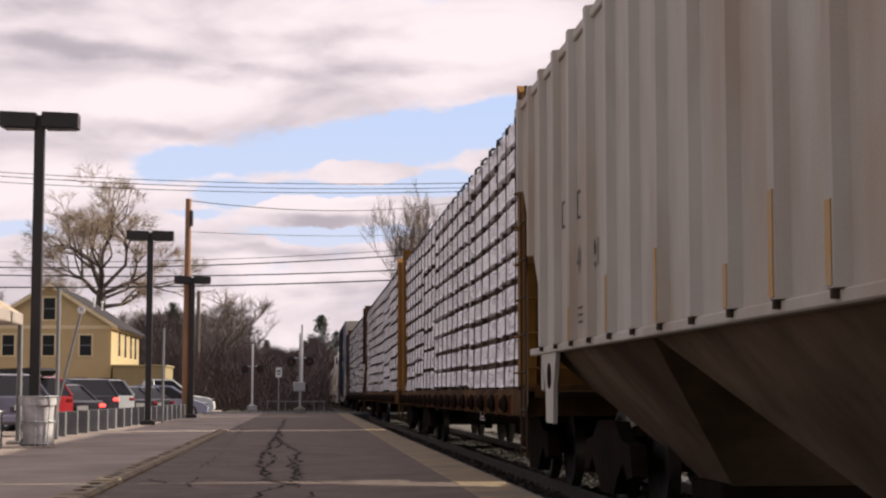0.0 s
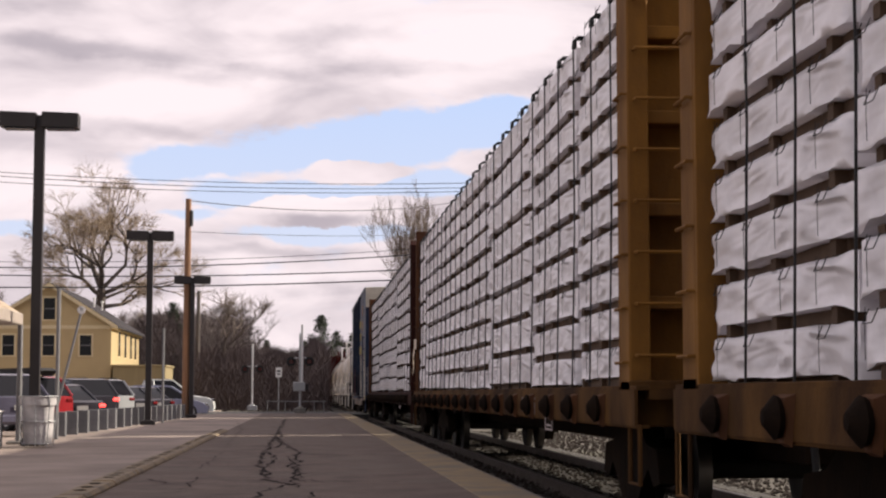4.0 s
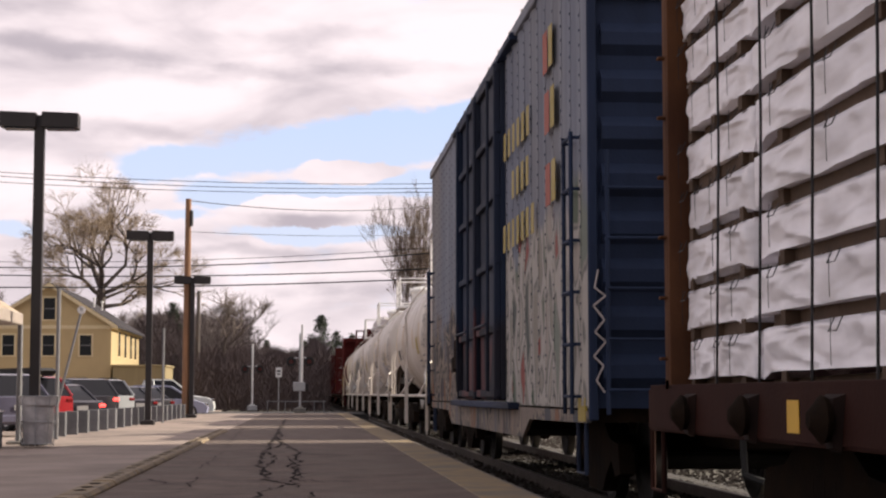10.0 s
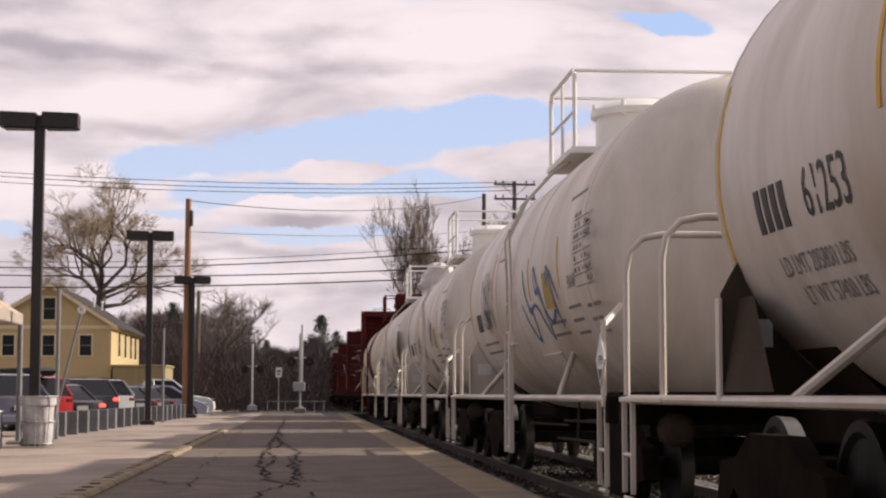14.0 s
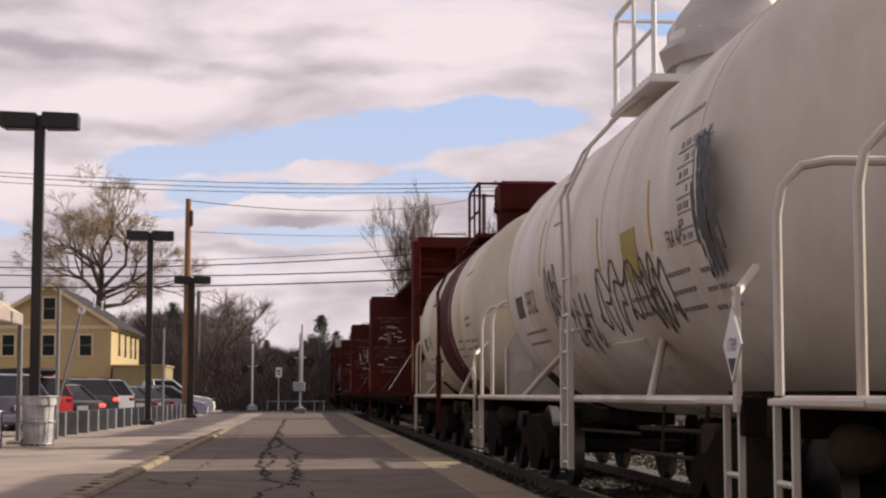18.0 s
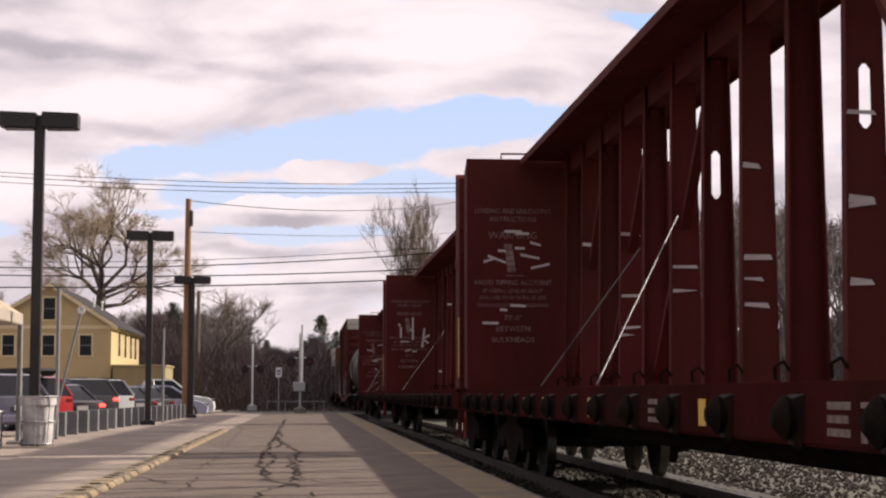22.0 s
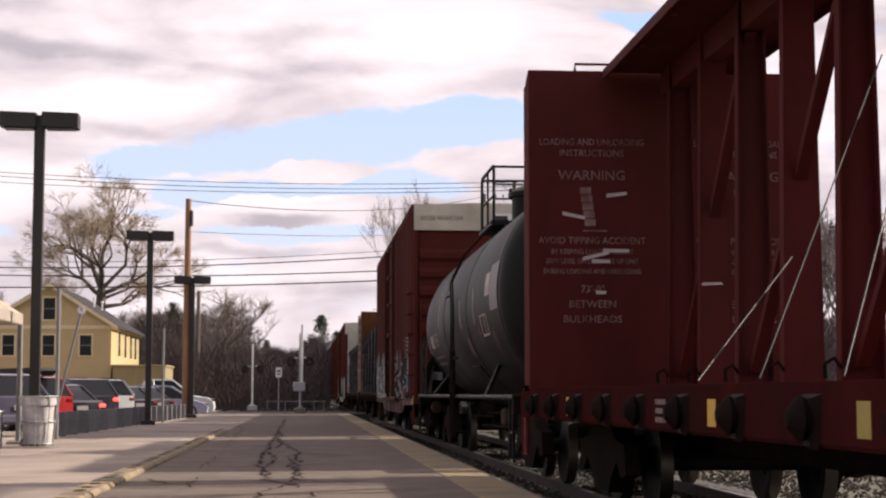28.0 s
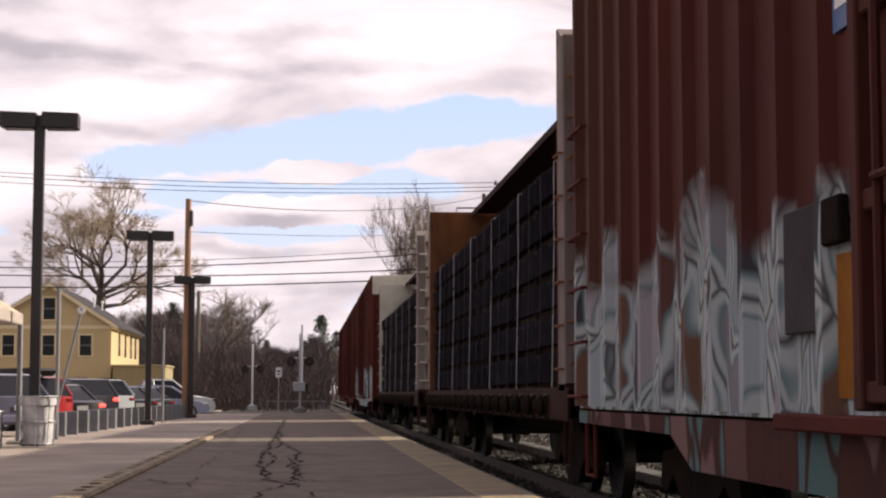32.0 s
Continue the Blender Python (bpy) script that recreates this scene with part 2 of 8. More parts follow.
def graffiti(name, base, colours, top, scale, rings=None, lean=0.0, start=-9.0):
    """Side paint with a sprayed, dripping patch below a wavy height (local z): tall bent shapes with nested outlines (rings) round their fills; it begins at start (local y)."""
    rings = rings or ((0.0, colours[0]), (0.05, None))
    m = mat(name, *base[:2], **base[2])
    n, l = m.node_tree.nodes, m.node_tree.links
    b = n["Principled BSDF"]
    under = b.inputs["Base Color"].links[0].from_socket
    tc = n.new("ShaderNodeTexCoord")
    mp = n.new("ShaderNodeMapping")
    mp.inputs["Scale"].default_value, mp.inputs["Rotation"].default_value = (0.2, 1.0, 0.42), (lean, 0, 0)
    l.new(tc.outputs["Object"], mp.inputs["Vector"])
    wob = n.new("ShaderNodeTexNoise")
    wob.inputs["Scale"].default_value, wob.inputs["Detail"].default_value = scale * 0.8, 1.2
    l.new(mp.outputs["Vector"], wob.inputs["Vector"])
    add = n.new("ShaderNodeMix")
    add.data_type, add.blend_type = "RGBA", "ADD"
    add.inputs["Factor"].default_value = 0.55
    l.new(mp.outputs["Vector"], add.inputs["A"]), l.new(wob.outputs["Color"], add.inputs["B"])
    vo = n.new("ShaderNodeTexVoronoi")
    vo.inputs["Scale"].default_value = scale
    l.new(add.outputs["Result"], vo.inputs["Vector"])
    ramp = n.new("ShaderNodeValToRGB")
    ramp.color_ramp.interpolation = "CONSTANT"
    while len(ramp.color_ramp.elements) < len(colours):
        ramp.color_ramp.elements.new(0.5)
    for i, c in enumerate(colours):
        ramp.color_ramp.elements[i].position, ramp.color_ramp.elements[i].color = i / len(colours), (*c, 1)
    sep = n.new("ShaderNodeSeparateColor")
    l.new(vo.outputs["Color"], sep.inputs["Color"]), l.new(sep.outputs["Red"], ramp.inputs["Fac"])
    edge = n.new("ShaderNodeTexVoronoi")
    edge.feature = "DISTANCE_TO_EDGE"
    edge.inputs["Scale"].default_value = scale
    l.new(add.outputs["Result"], edge.inputs["Vector"])
    socket = ramp.outputs["Color"]
    for (lo, colour), (hi, _) in reversed(list(zip(rings, rings[1:]))):
        er = n.new("ShaderNodeMapRange")
        er.inputs["From Min"].default_value, er.inputs["From Max"].default_value = hi - 0.022, hi + 0.022
        l.new(edge.outputs["Distance"], er.inputs["Value"])
        lined = n.new("ShaderNodeMix")
        lined.data_type = "RGBA"
        lined.inputs["A"].default_value = (*colour, 1)
        l.new(er.outputs["Result"], lined.inputs["Factor"]), l.new(socket, lined.inputs["B"])
        socket = lined.outputs["Result"]
    sx = n.new("ShaderNodeSeparateXYZ")
    l.new(tc.outputs["Object"], sx.inputs["Vector"])
    n2 = n.new("ShaderNodeTexNoise")
    n2.inputs["Scale"].default_value, n2.inputs["Detail"].default_value = 1.1, 5
    l.new(tc.outputs["Object"], n2.inputs["Vector"])
    ma = n.new("ShaderNodeMath")
    ma.operation = "MULTIPLY_ADD"
    ma.inputs[1].default_value = 1.5
    l.new(n2.outputs["Fac"], ma.inputs[0]), l.new(sx.outputs["Z"], ma.inputs[2])
    zr = n.new("ShaderNodeMapRange")
    zr.inputs["From Min"].default_value, zr.inputs["From Max"].default_value = top + 0.75 + 0.12, top + 0.75 - 0.12
    l.new(ma.outputs["Value"], zr.inputs["Value"])
    my = n.new("ShaderNodeMath")
    my.operation = "MULTIPLY_ADD"
    my.inputs[1].default_value = 0.9
    l.new(n2.outputs["Fac"], my.inputs[0]), l.new(sx.outputs["Y"], my.inputs[2])
    yr = n.new("ShaderNodeMapRange")
    yr.inputs["From Min"].default_value, yr.inputs["From Max"].default_value = start + 0.45 - 0.04, start + 0.45 + 0.04
    l.new(my.outputs["Value"], yr.inputs["Value"])
    both = n.new("ShaderNodeMath")
    both.operation = "MULTIPLY"
    l.new(zr.outputs["Result"], both.inputs[0]), l.new(yr.outputs["Result"], both.inputs[1])
    fin = n.new("ShaderNodeMix")
    fin.data_type = "RGBA"
    l.new(both.outputs["Value"], fin.inputs["Factor"]), l.new(under, fin.inputs["A"]), l.new(socket, fin.inputs["B"])
    l.new(fin.outputs["Result"], b.inputs["Base Color"])
    return m


SIDE_KW = dict(scale=1.1, amount=0.8, dirt_amount=0.55, streak=0.9, spec=0.06)
M_BLUESIDE = graffiti("blue_grey_sprayed_side", ((0.235, 0.25, 0.295), 0.65, dict(col2=(0.13, 0.145, 0.195), dirt=(0.22, 0.20, 0.18), **SIDE_KW)),
                      [(0.36, 0.32, 0.29), (0.27, 0.245, 0.215), (0.13, 0.155, 0.12), (0.33, 0.30, 0.265), (0.26, 0.095, 0.085), (0.10, 0.11, 0.105), (0.20, 0.22, 0.19), (0.37, 0.335, 0.30)], 2.75, 3.1, rings=((0.0, (0.40, 0.37, 0.34)), (0.09, (0.17, 0.17, 0.16)), (0.15, (0.30, 0.28, 0.25)), (0.2, None)), lean=0.55)
M_BLUEFAR = graffiti("blue_grey_side", ((0.245, 0.26, 0.305), 0.65, dict(col2=(0.13, 0.145, 0.19), dirt=(0.25, 0.22, 0.2), **SIDE_KW)),
                     [(0.05, 0.05, 0.055), (0.22, 0.18, 0.155), (0.10, 0.085, 0.085), (0.26, 0.20, 0.165), (0.15, 0.14, 0.15), (0.22, 0.12, 0.08), (0.09, 0.09, 0.10)], 2.15, 2.6, rings=((0.0, (0.06, 0.06, 0.065)), (0.03, (0.28, 0.23, 0.185)), (0.11, (0.09, 0.08, 0.085)), (0.14, None)), lean=0.6)
M_BLUEDOOR = graffiti("blue_door", ((0.032, 0.044, 0.078), 0.65, dict(col2=(0.02, 0.03, 0.055), dirt=(0.05, 0.045, 0.045), **SIDE_KW)),
                      [(0.018, 0.02, 0.03), (0.11, 0.055, 0.06), (0.06, 0.04, 0.045), (0.03, 0.03, 0.04), (0.09, 0.06, 0.05)], 1.9, 1.6)
M_MARSIDE = graffiti("maroon_sprayed_side", ((0.088, 0.024, 0.019), 0.75, dict(col2=(0.055, 0.017, 0.015), dirt=(0.075, 0.04, 0.028), **SIDE_KW)),
                     [(0.02, 0.02, 0.024), (0.010, 0.010, 0.012), (0.03, 0.03, 0.034), (0.012, 0.011, 0.013), (0.06, 0.19, 0.2), (0.012, 0.012, 0.014), (0.24, 0.33, 0.02), (0.04, 0.04, 0.045), (0.16, 0.08, 0.075), (0.02, 0.02, 0.022), (0.035, 0.035, 0.04), (0.02, 0.018, 0.02)], 2.05, 3.6, rings=((0.0, (0.27, 0.22, 0.22)), (0.05, None)), lean=0.3, start=1.2)
M_MARSIDE2 = graffiti("maroon_chalky_side", ((0.088, 0.024, 0.019), 0.75, dict(col2=(0.055, 0.017, 0.015), dirt=(0.075, 0.04, 0.028), **SIDE_KW)),
                      [(0.20, 0.19, 0.21), (0.30, 0.32, 0.34), (0.34, 0.36, 0.37), (0.07, 0.06, 0.07), (0.24, 0.27, 0.29), (0.36, 0.37, 0.38), (0.05, 0.045, 0.05), (0.10, 0.05, 0.045), (0.31, 0.34, 0.36), (0.13, 0.07, 0.05), (0.28, 0.25, 0.27)], 1.95, 3.2, rings=((0.0, (0.06, 0.06, 0.065)), (0.02, (0.36, 0.38, 0.38)), (0.11, (0.14, 0.19, 0.20)), (0.15, None)), lean=0.4)
M_MARDOOR = graffiti("maroon_door", ((0.075, 0.019, 0.015), 0.75, dict(col2=(0.05, 0.015, 0.013), dirt=(0.07, 0.034, 0.024), **SIDE_KW)),
                     [(0.05, 0.02, 0.018), (0.16, 0.09, 0.085), (0.08, 0.13, 0.13), (0.06, 0.022, 0.018), (0.10, 0.05, 0.045)], 1.35, 2.2)


# ---- building helpers ----
class Build:
    """Collects vertices and faces for one mesh."""

    def __init__(self):
        self.v, self.f = [], []

    def add(self, vs, fs):
        o = len(self.v)
        self.v += [tuple(p) for p in vs]
        self.f += [tuple(i + o for i in f) for f in fs]
        return self

    def box(self, x0, x1, y0, y1, z0, z1, c=0.0):
        """A box, with chamfered edges when c > 0."""
        if c <= 0:
            vs = [(x, y, z) for x in (x0, x1) for y in (y0, y1) for z in (z0, z1)]
            return self.add(vs, [(0, 1, 3, 2), (4, 6, 7, 5), (0, 4, 5, 1), (2, 3, 7, 6), (0, 2, 6, 4), (1, 5, 7, 3)])
        X, Y, Z = (x0, x1), (y0, y1), (z0, z1)
        sg = (1, -1)
        idx, vs = {}, []
        for i in (0, 1):
            for j in (0, 1):
                for k in (0, 1):
                    a, b, d = X[i], Y[j], Z[k]
                    for ax in range(3):
                        p = [a + c * sg[i], b + c * sg[j], d + c * sg[k]]
                        p[ax] = (a, b, d)[ax]
                        idx[i, j, k, ax] = len(vs)
                        vs.append(p)
        fs = []
        for i in (0, 1):
            q = [idx[i, 0, 0, 0], idx[i, 1, 0, 0], idx[i, 1, 1, 0], idx[i, 0, 1, 0]]
            fs.append(q if i else q[::-1])
            q = [idx[0, i, 0, 1], idx[1, i, 0, 1], idx[1, i, 1, 1], idx[0, i, 1, 1]]
            fs.append(q[::-1] if i else q)
            q = [idx[0, 0, i, 2], idx[1, 0, i, 2], idx[1, 1, i, 2], idx[0, 1, i, 2]]
            fs.append(q if i else q[::-1])
        for a in (0, 1):
            for b in (0, 1):
                fs.append((idx[a, b, 0, 0], idx[a, b, 1, 0], idx[a, b, 1, 1], idx[a, b, 0, 1]) if (a + b) % 2 else (idx[a, b, 0, 1], idx[a, b, 1, 1], idx[a, b, 1, 0], idx[a, b, 0, 0]))
                fs.append((idx[a, 0, b, 0], idx[a, 0, b, 2], idx[a, 1, b, 2], idx[a, 1, b, 0]))
                fs.append((idx[0, a, b, 1], idx[0, a, b, 2], idx[1, a, b, 2], idx[1, a, b, 1]))
        for i in (0, 1):
            for j in (0, 1):
                for k in (0, 1):
                    fs.append((idx[i, j, k, 0], idx[i, j, k, 1], idx[i, j, k, 2]))
        return self.add(vs, fs)

    def prism(self, poly, axis, a, b):
        """A polygon (pairs in the two other axes, in xyz order) drawn out from a to b along axis."""
        n = len(poly)

        def at(p, t):
            q = list(p)
            q.insert(axis, t)
            return q
        vs = [at(p, a) for p in poly] + [at(p, b) for p in poly]
        fs = [tuple(range(n))[::-1], tuple(range(n, 2 * n))] + [(i, (i + 1) % n, n + (i + 1) % n, n + i) for i in range(n)]
        return self.add(vs, fs)

    def tube(self, pts, r, seg=8, r1=None, caps=True):
        """A round bar along a line of points; the radius may run from r to r1."""
        pts = [Vector(p) for p in pts]
        n = len(pts)
        r1 = r if r1 is None else r1
        vs, fs = [], []
        side = None
        for i, p in enumerate(pts):
            d = (pts[min(i + 1, n - 1)] - pts[max(i - 1, 0)]).normalized()
            if side is None:
                side = d.cross(Vector((0.31, 0.52, 0.79)) if abs(d.z) > 0.9 else Vector((0, 0, 1))).normalized()
            else:
                side = (side - d * side.dot(d)).normalized()
            up = d.cross(side)
            rr = r + (r1 - r) * i / max(1, n - 1)
            for k in range(seg):
                a = 2 * math.pi * k / seg
                vs.append(p + side * (rr * math.cos(a)) + up * (rr * math.sin(a)))
        for i in range(n - 1):
            for k in range(seg):
                fs.append((i * seg + k, i * seg + (k + 1) % seg, (i + 1) * seg + (k + 1) % seg, (i + 1) * seg + k))
        if caps:
            fs.append(tuple(range(seg))[::-1])
            fs.append(tuple(range((n - 1) * seg, n * seg)))
        return self.add(vs, fs)

    def lathe(self, prof, base, axis, seg=24, flat=True):
        """A profile of (radius, along) turned round axis (0, 1, 2) through base."""
        vs, fs = [], []
        for r, h in prof:
            for k in range(seg):
                a = 2 * math.pi * k / seg
                p = [r * math.cos(a), r * math.sin(a)]
                p.insert(axis, h)
                vs.append([p[i] + base[i] for i in range(3)])
        for i in range(len(prof) - 1):
            for k in range(seg):
                fs.append((i * seg + k, i * seg + (k + 1) % seg, (i + 1) * seg + (k + 1) % seg, (i + 1) * seg + k))
        if prof[0][0] > 1e-4:
            fs.append(tuple(range(seg))[::-1])
        if prof[-1][0] > 1e-4:
            fs.append(tuple(range((len(prof) - 1) * seg, len(prof) * seg)))
        return self.add(vs, fs)

    def mesh(self, name, smooth=35):
        me = bpy.data.meshes.new(name)
        me.from_pydata(self.v, [], self.f)
        bm = bmesh.new()
        bm.from_mesh(me)
        bmesh.ops.recalc_face_normals(bm, faces=bm.faces)
        bm.to_mesh(me)
        bm.free()
        if smooth:
            me.polygons.foreach_set("use_smooth", [True] * len(me.polygons))
            me.set_sharp_from_angle(angle=radians(smooth))
        return me


def part(name, bld, material, parent=None, label="", m=None, smooth=35):
    """Links a Build, or a finished mesh, as one object, under parent if given."""
    me = bld.mesh(name, smooth) if isinstance(bld, Build) else bld
    if not me.materials:
        me.materials.append(material)
    ob = new(name, me)
    if parent:
        ob.parent = parent
    if m is not None:
        ob.matrix_basis = m
    if label:
        ob["label"] = label
    return ob


def thing(name, label, category, m=None, group="", kind=""):
    ob = new(name)
    ob.empty_display_size = 0.2
    if m is not None:
        ob.matrix_basis = m
    return tagged(ob, label, category, group, kind)


def solid(name, bld, material, label, category, group="", kind="", m=None, smooth=35):
    return tagged(part(name, bld, material, None, "", m, smooth), label, category, group, kind)


TEXTS = {}


def lettering(text, size):
    """Flat letters as a list of vertices and faces, centred on the origin."""
    key = (text, size)
    if key not in TEXTS:
        cu = bpy.data.curves.new("lettering", "FONT")
        cu.body, cu.size, cu.align_x, cu.align_y, cu.resolution_u = text, size, "CENTER", "CENTER", 2
        ob = bpy.data.objects.new("lettering", cu)
        scene.collection.objects.link(ob)
        me = bpy.data.meshes.new_from_object(ob.evaluated_get(bpy.context.evaluated_depsgraph_get()))
        TEXTS[key] = ([v.co.copy() for v in me.vertices], [tuple(p.vertices) for p in me.polygons])
        bpy.data.objects.remove(ob)
        bpy.data.meshes.remove(me)
        bpy.data.curves.remove(cu)
    return TEXTS[key]


def sign_side(b, text, size, x, y, z, wide=1.0):
    """Letters on a wall that faces -x."""
    v, f = lettering(text, size)
    b.add([(x, y - p.x * wide, z + p.y) for p in v], f)


def sign_front(b, text, size, x, y, z, wide=1.0):
    """Letters on a wall that faces -y."""
    v, f = lettering(text, size)
    b.add([(x + p.x * wide, y, z + p.y) for p in v], f)


def sign_round(b, text, size, R, zc, y, h, wide=1.0):
    """Letters wrapped on the -x flank of a lying cylinder, h above its axis along the skin."""
    v, f = lettering(text, size)
    b.add([(-R * math.cos((h + p.y) / R), y - p.x * wide, zc + R * math.sin((h + p.y) / R)) for p in v], f)


def patch_round(b, R, zc, y0, y1, h0, h1, n=6, thick=0.004):
    vs, fs = [], []
    for i in range(n + 1):
        a = (h0 + (h1 - h0) * i / n) / R
        for y in (y0, y1):
            for r in (R, R + thick):
                vs.append((-r * math.cos(a), y, zc + r * math.sin(a)))
    for i in range(n):
        o = i * 4
        fs += [(o + 1, o + 3, o + 7, o + 5), (o, o + 4, o + 6, o + 2), (o, o + 1, o + 5, o + 4), (o + 2, o + 6, o + 7, o + 3)]
    fs += [(0, 2, 3, 1), (n * 4, n * 4 + 1, n * 4 + 3, n * 4 + 2)]
    b.add(vs, fs)


# ---- sky backdrop: a far plain sheet that drifts slowly ----
def sky_material():
    m = bpy.data.materials.new("cloudy_sky")
    m.use_nodes = True
    n, l = m.node_tree.nodes, m.node_tree.links
    n.remove(n["Principled BSDF"])
    em = n.new("ShaderNodeEmission")
    l.new(em.outputs["Emission"], n["Material Output"].inputs["Surface"])
    tc = n.new("ShaderNodeTexCoord")

    def val(op, a, b):
        q = n.new("ShaderNodeMath")
        q.operation = op
        for i, s in enumerate((a, b)):
            if isinstance(s, (int, float)):
                q.inputs[i].default_value = s
            else:
                l.new(s, q.inputs[i])
        return q.outputs[0]

    def noise_at(scale, sx, sz, detail, rough, off=0.0, warp=0.0):
        mp = n.new("ShaderNodeMapping")
        mp.inputs["Scale"].default_value, mp.inputs["Location"].default_value = (sx, 0, sz), (off, off * 0.7, 0)
        l.new(tc.outputs["Object"], mp.inputs["Vector"])
        no = n.new("ShaderNodeTexNoise")
        no.inputs["Scale"].default_value, no.inputs["Detail"].default_value, no.inputs["Roughness"].default_value, no.inputs["Distortion"].default_value = scale, detail, rough, warp
        l.new(mp.outputs["Vector"], no.inputs["Vector"])
        return no.outputs["Fac"]

    def blob(x, z, rx, rz, tilt=0.0):
        """1 in the middle, falling to 0 at the rim of an ellipse."""
        mp = n.new("ShaderNodeMapping")
        mp.vector_type = "TEXTURE"
        mp.inputs["Location"].default_value, mp.inputs["Rotation"].default_value, mp.inputs["Scale"].default_value = (x, 0, z), (0, radians(tilt), 0), (rx, 1e6, rz)
        l.new(warped, mp.inputs["Vector"])
        le = n.new("ShaderNodeVectorMath")
        le.operation = "LENGTH"
        l.new(mp.outputs["Vector"], le.inputs[0])
        r = n.new("ShaderNodeMapRange")
        r.interpolation_type = "SMOOTHERSTEP"
        r.inputs["From Min"].default_value, r.inputs["From Max"].default_value = 1.0, 0.0
        l.new(le.outputs["Value"], r.inputs["Value"])
        return r.outputs["Result"]

    wm = n.new("ShaderNodeMapping")
    wm.inputs["Scale"].default_value = (0.8, 0, 1.3)
    l.new(tc.outputs["Object"], wm.inputs["Vector"])
    wno = n.new("ShaderNodeTexNoise")
    wno.inputs["Scale"].default_value, wno.inputs["Detail"].default_value, wno.inputs["Roughness"].default_value = 0.0075, 7, 0.6
    l.new(wm.outputs["Vector"], wno.inputs["Vector"])
    wsub = n.new("ShaderNodeVectorMath")
    wsub.operation = "SUBTRACT"
    wsub.inputs[1].default_value = (0.5, 0.5, 0.5)
    l.new(wno.outputs["Color"], wsub.inputs[0])
    wmul = n.new("ShaderNodeVectorMath")
    wmul.operation = "MULTIPLY_ADD"
    wmul.inputs[1].default_value = (120, 0, 62)
    l.new(wsub.outputs[0], wmul.inputs[0]), l.new(tc.outputs["Object"], wmul.inputs[2])
    warped = wmul.outputs[0]
    big = noise_at(0.0036, 0.8, 1.9, 8, 0.55, 3.0, 0.4)
    fine = noise_at(0.011, 0.8, 1.7, 7, 0.6, 9.0, 0.3)
    d = val("ADD", 0.68, val("MULTIPLY", val("SUBTRACT", big, 0.5), 0.5))
    d = val("ADD", d, val("MULTIPLY", val("SUBTRACT", fine, 0.5), 0.9))
    for x, z, rx, rz, a, tilt in SKY_GAPS:
        d = val("SUBTRACT", d, val("MULTIPLY", blob(x, z, rx, rz, tilt), a))
    for x, z, rx, rz, a, tilt in SKY_PUFFS:
        d = val("ADD", d, val("MULTIPLY", blob(x, z, rx, rz, tilt), a))
    cover = n.new("ShaderNodeMapRange")
    cover.interpolation_type = "SMOOTHSTEP"
    cover.inputs["From Min"].default_value, cover.inputs["From Max"].default_value = 0.27, 0.62
    l.new(d, cover.inputs["Value"])
    sh = val("ADD", val("MULTIPLY", noise_at(0.0040, 0.55, 1.9, 5, 0.48, 5.0, 0.5), 2.1), -0.58)
    sh = val("ADD", sh, val("MULTIPLY", val("SUBTRACT", noise_at(0.010, 0.6, 1.6, 5, 0.5, 2.0, 0.4), 0.5), 0.6))
    for x, z, rx, rz, a, tilt in SKY_SHADES:
        sh = val("ADD", sh, val("MULTIPLY", blob(x, z, rx, rz, tilt), a))
    shade = n.new("ShaderNodeMapRange")
    shade.interpolation_type = "SMOOTHSTEP"
    shade.inputs["From Min"].default_value, shade.inputs["From Max"].default_value = 0.12, 1.15
    l.new(sh, shade.inputs["Value"])
    cl = n.new("ShaderNodeMix")
    cl.data_type = "RGBA"
    cl.inputs["A"].default_value, cl.inputs["B"].default_value = (0.95, 0.825, 0.85, 1), (0.47, 0.41, 0.455, 1)
    l.new(shade.outputs["Result"], cl.inputs["Factor"])
    sp = n.new("ShaderNodeSeparateXYZ")
    l.new(tc.outputs["Object"], sp.inputs["Vector"])
    up = n.new("ShaderNodeMapRange")
    up.inputs["From Min"].default_value, up.inputs["From Max"].default_value = 60, 650
    l.new(sp.outputs["Z"], up.inputs["Value"])
    bl = n.new("ShaderNodeMix")
    bl.data_type = "RGBA"
    bl.inputs["A"].default_value, bl.inputs["B"].default_value = (0.72, 0.73, 0.82, 1), (0.47, 0.61, 0.92, 1)
    l.new(up.outputs["Result"], bl.inputs["Factor"])
    mx = n.new("ShaderNodeMix")
    mx.data_type = "RGBA"
    l.new(cover.outputs["Result"], mx.inputs["Factor"]), l.new(bl.outputs["Result"], mx.inputs["A"]), l.new(cl.outputs["Result"], mx.inputs["B"])
    l.new(mx.outputs["Result"], em.inputs["Color"])
    em.inputs["Strength"].default_value = 0.80
    return m


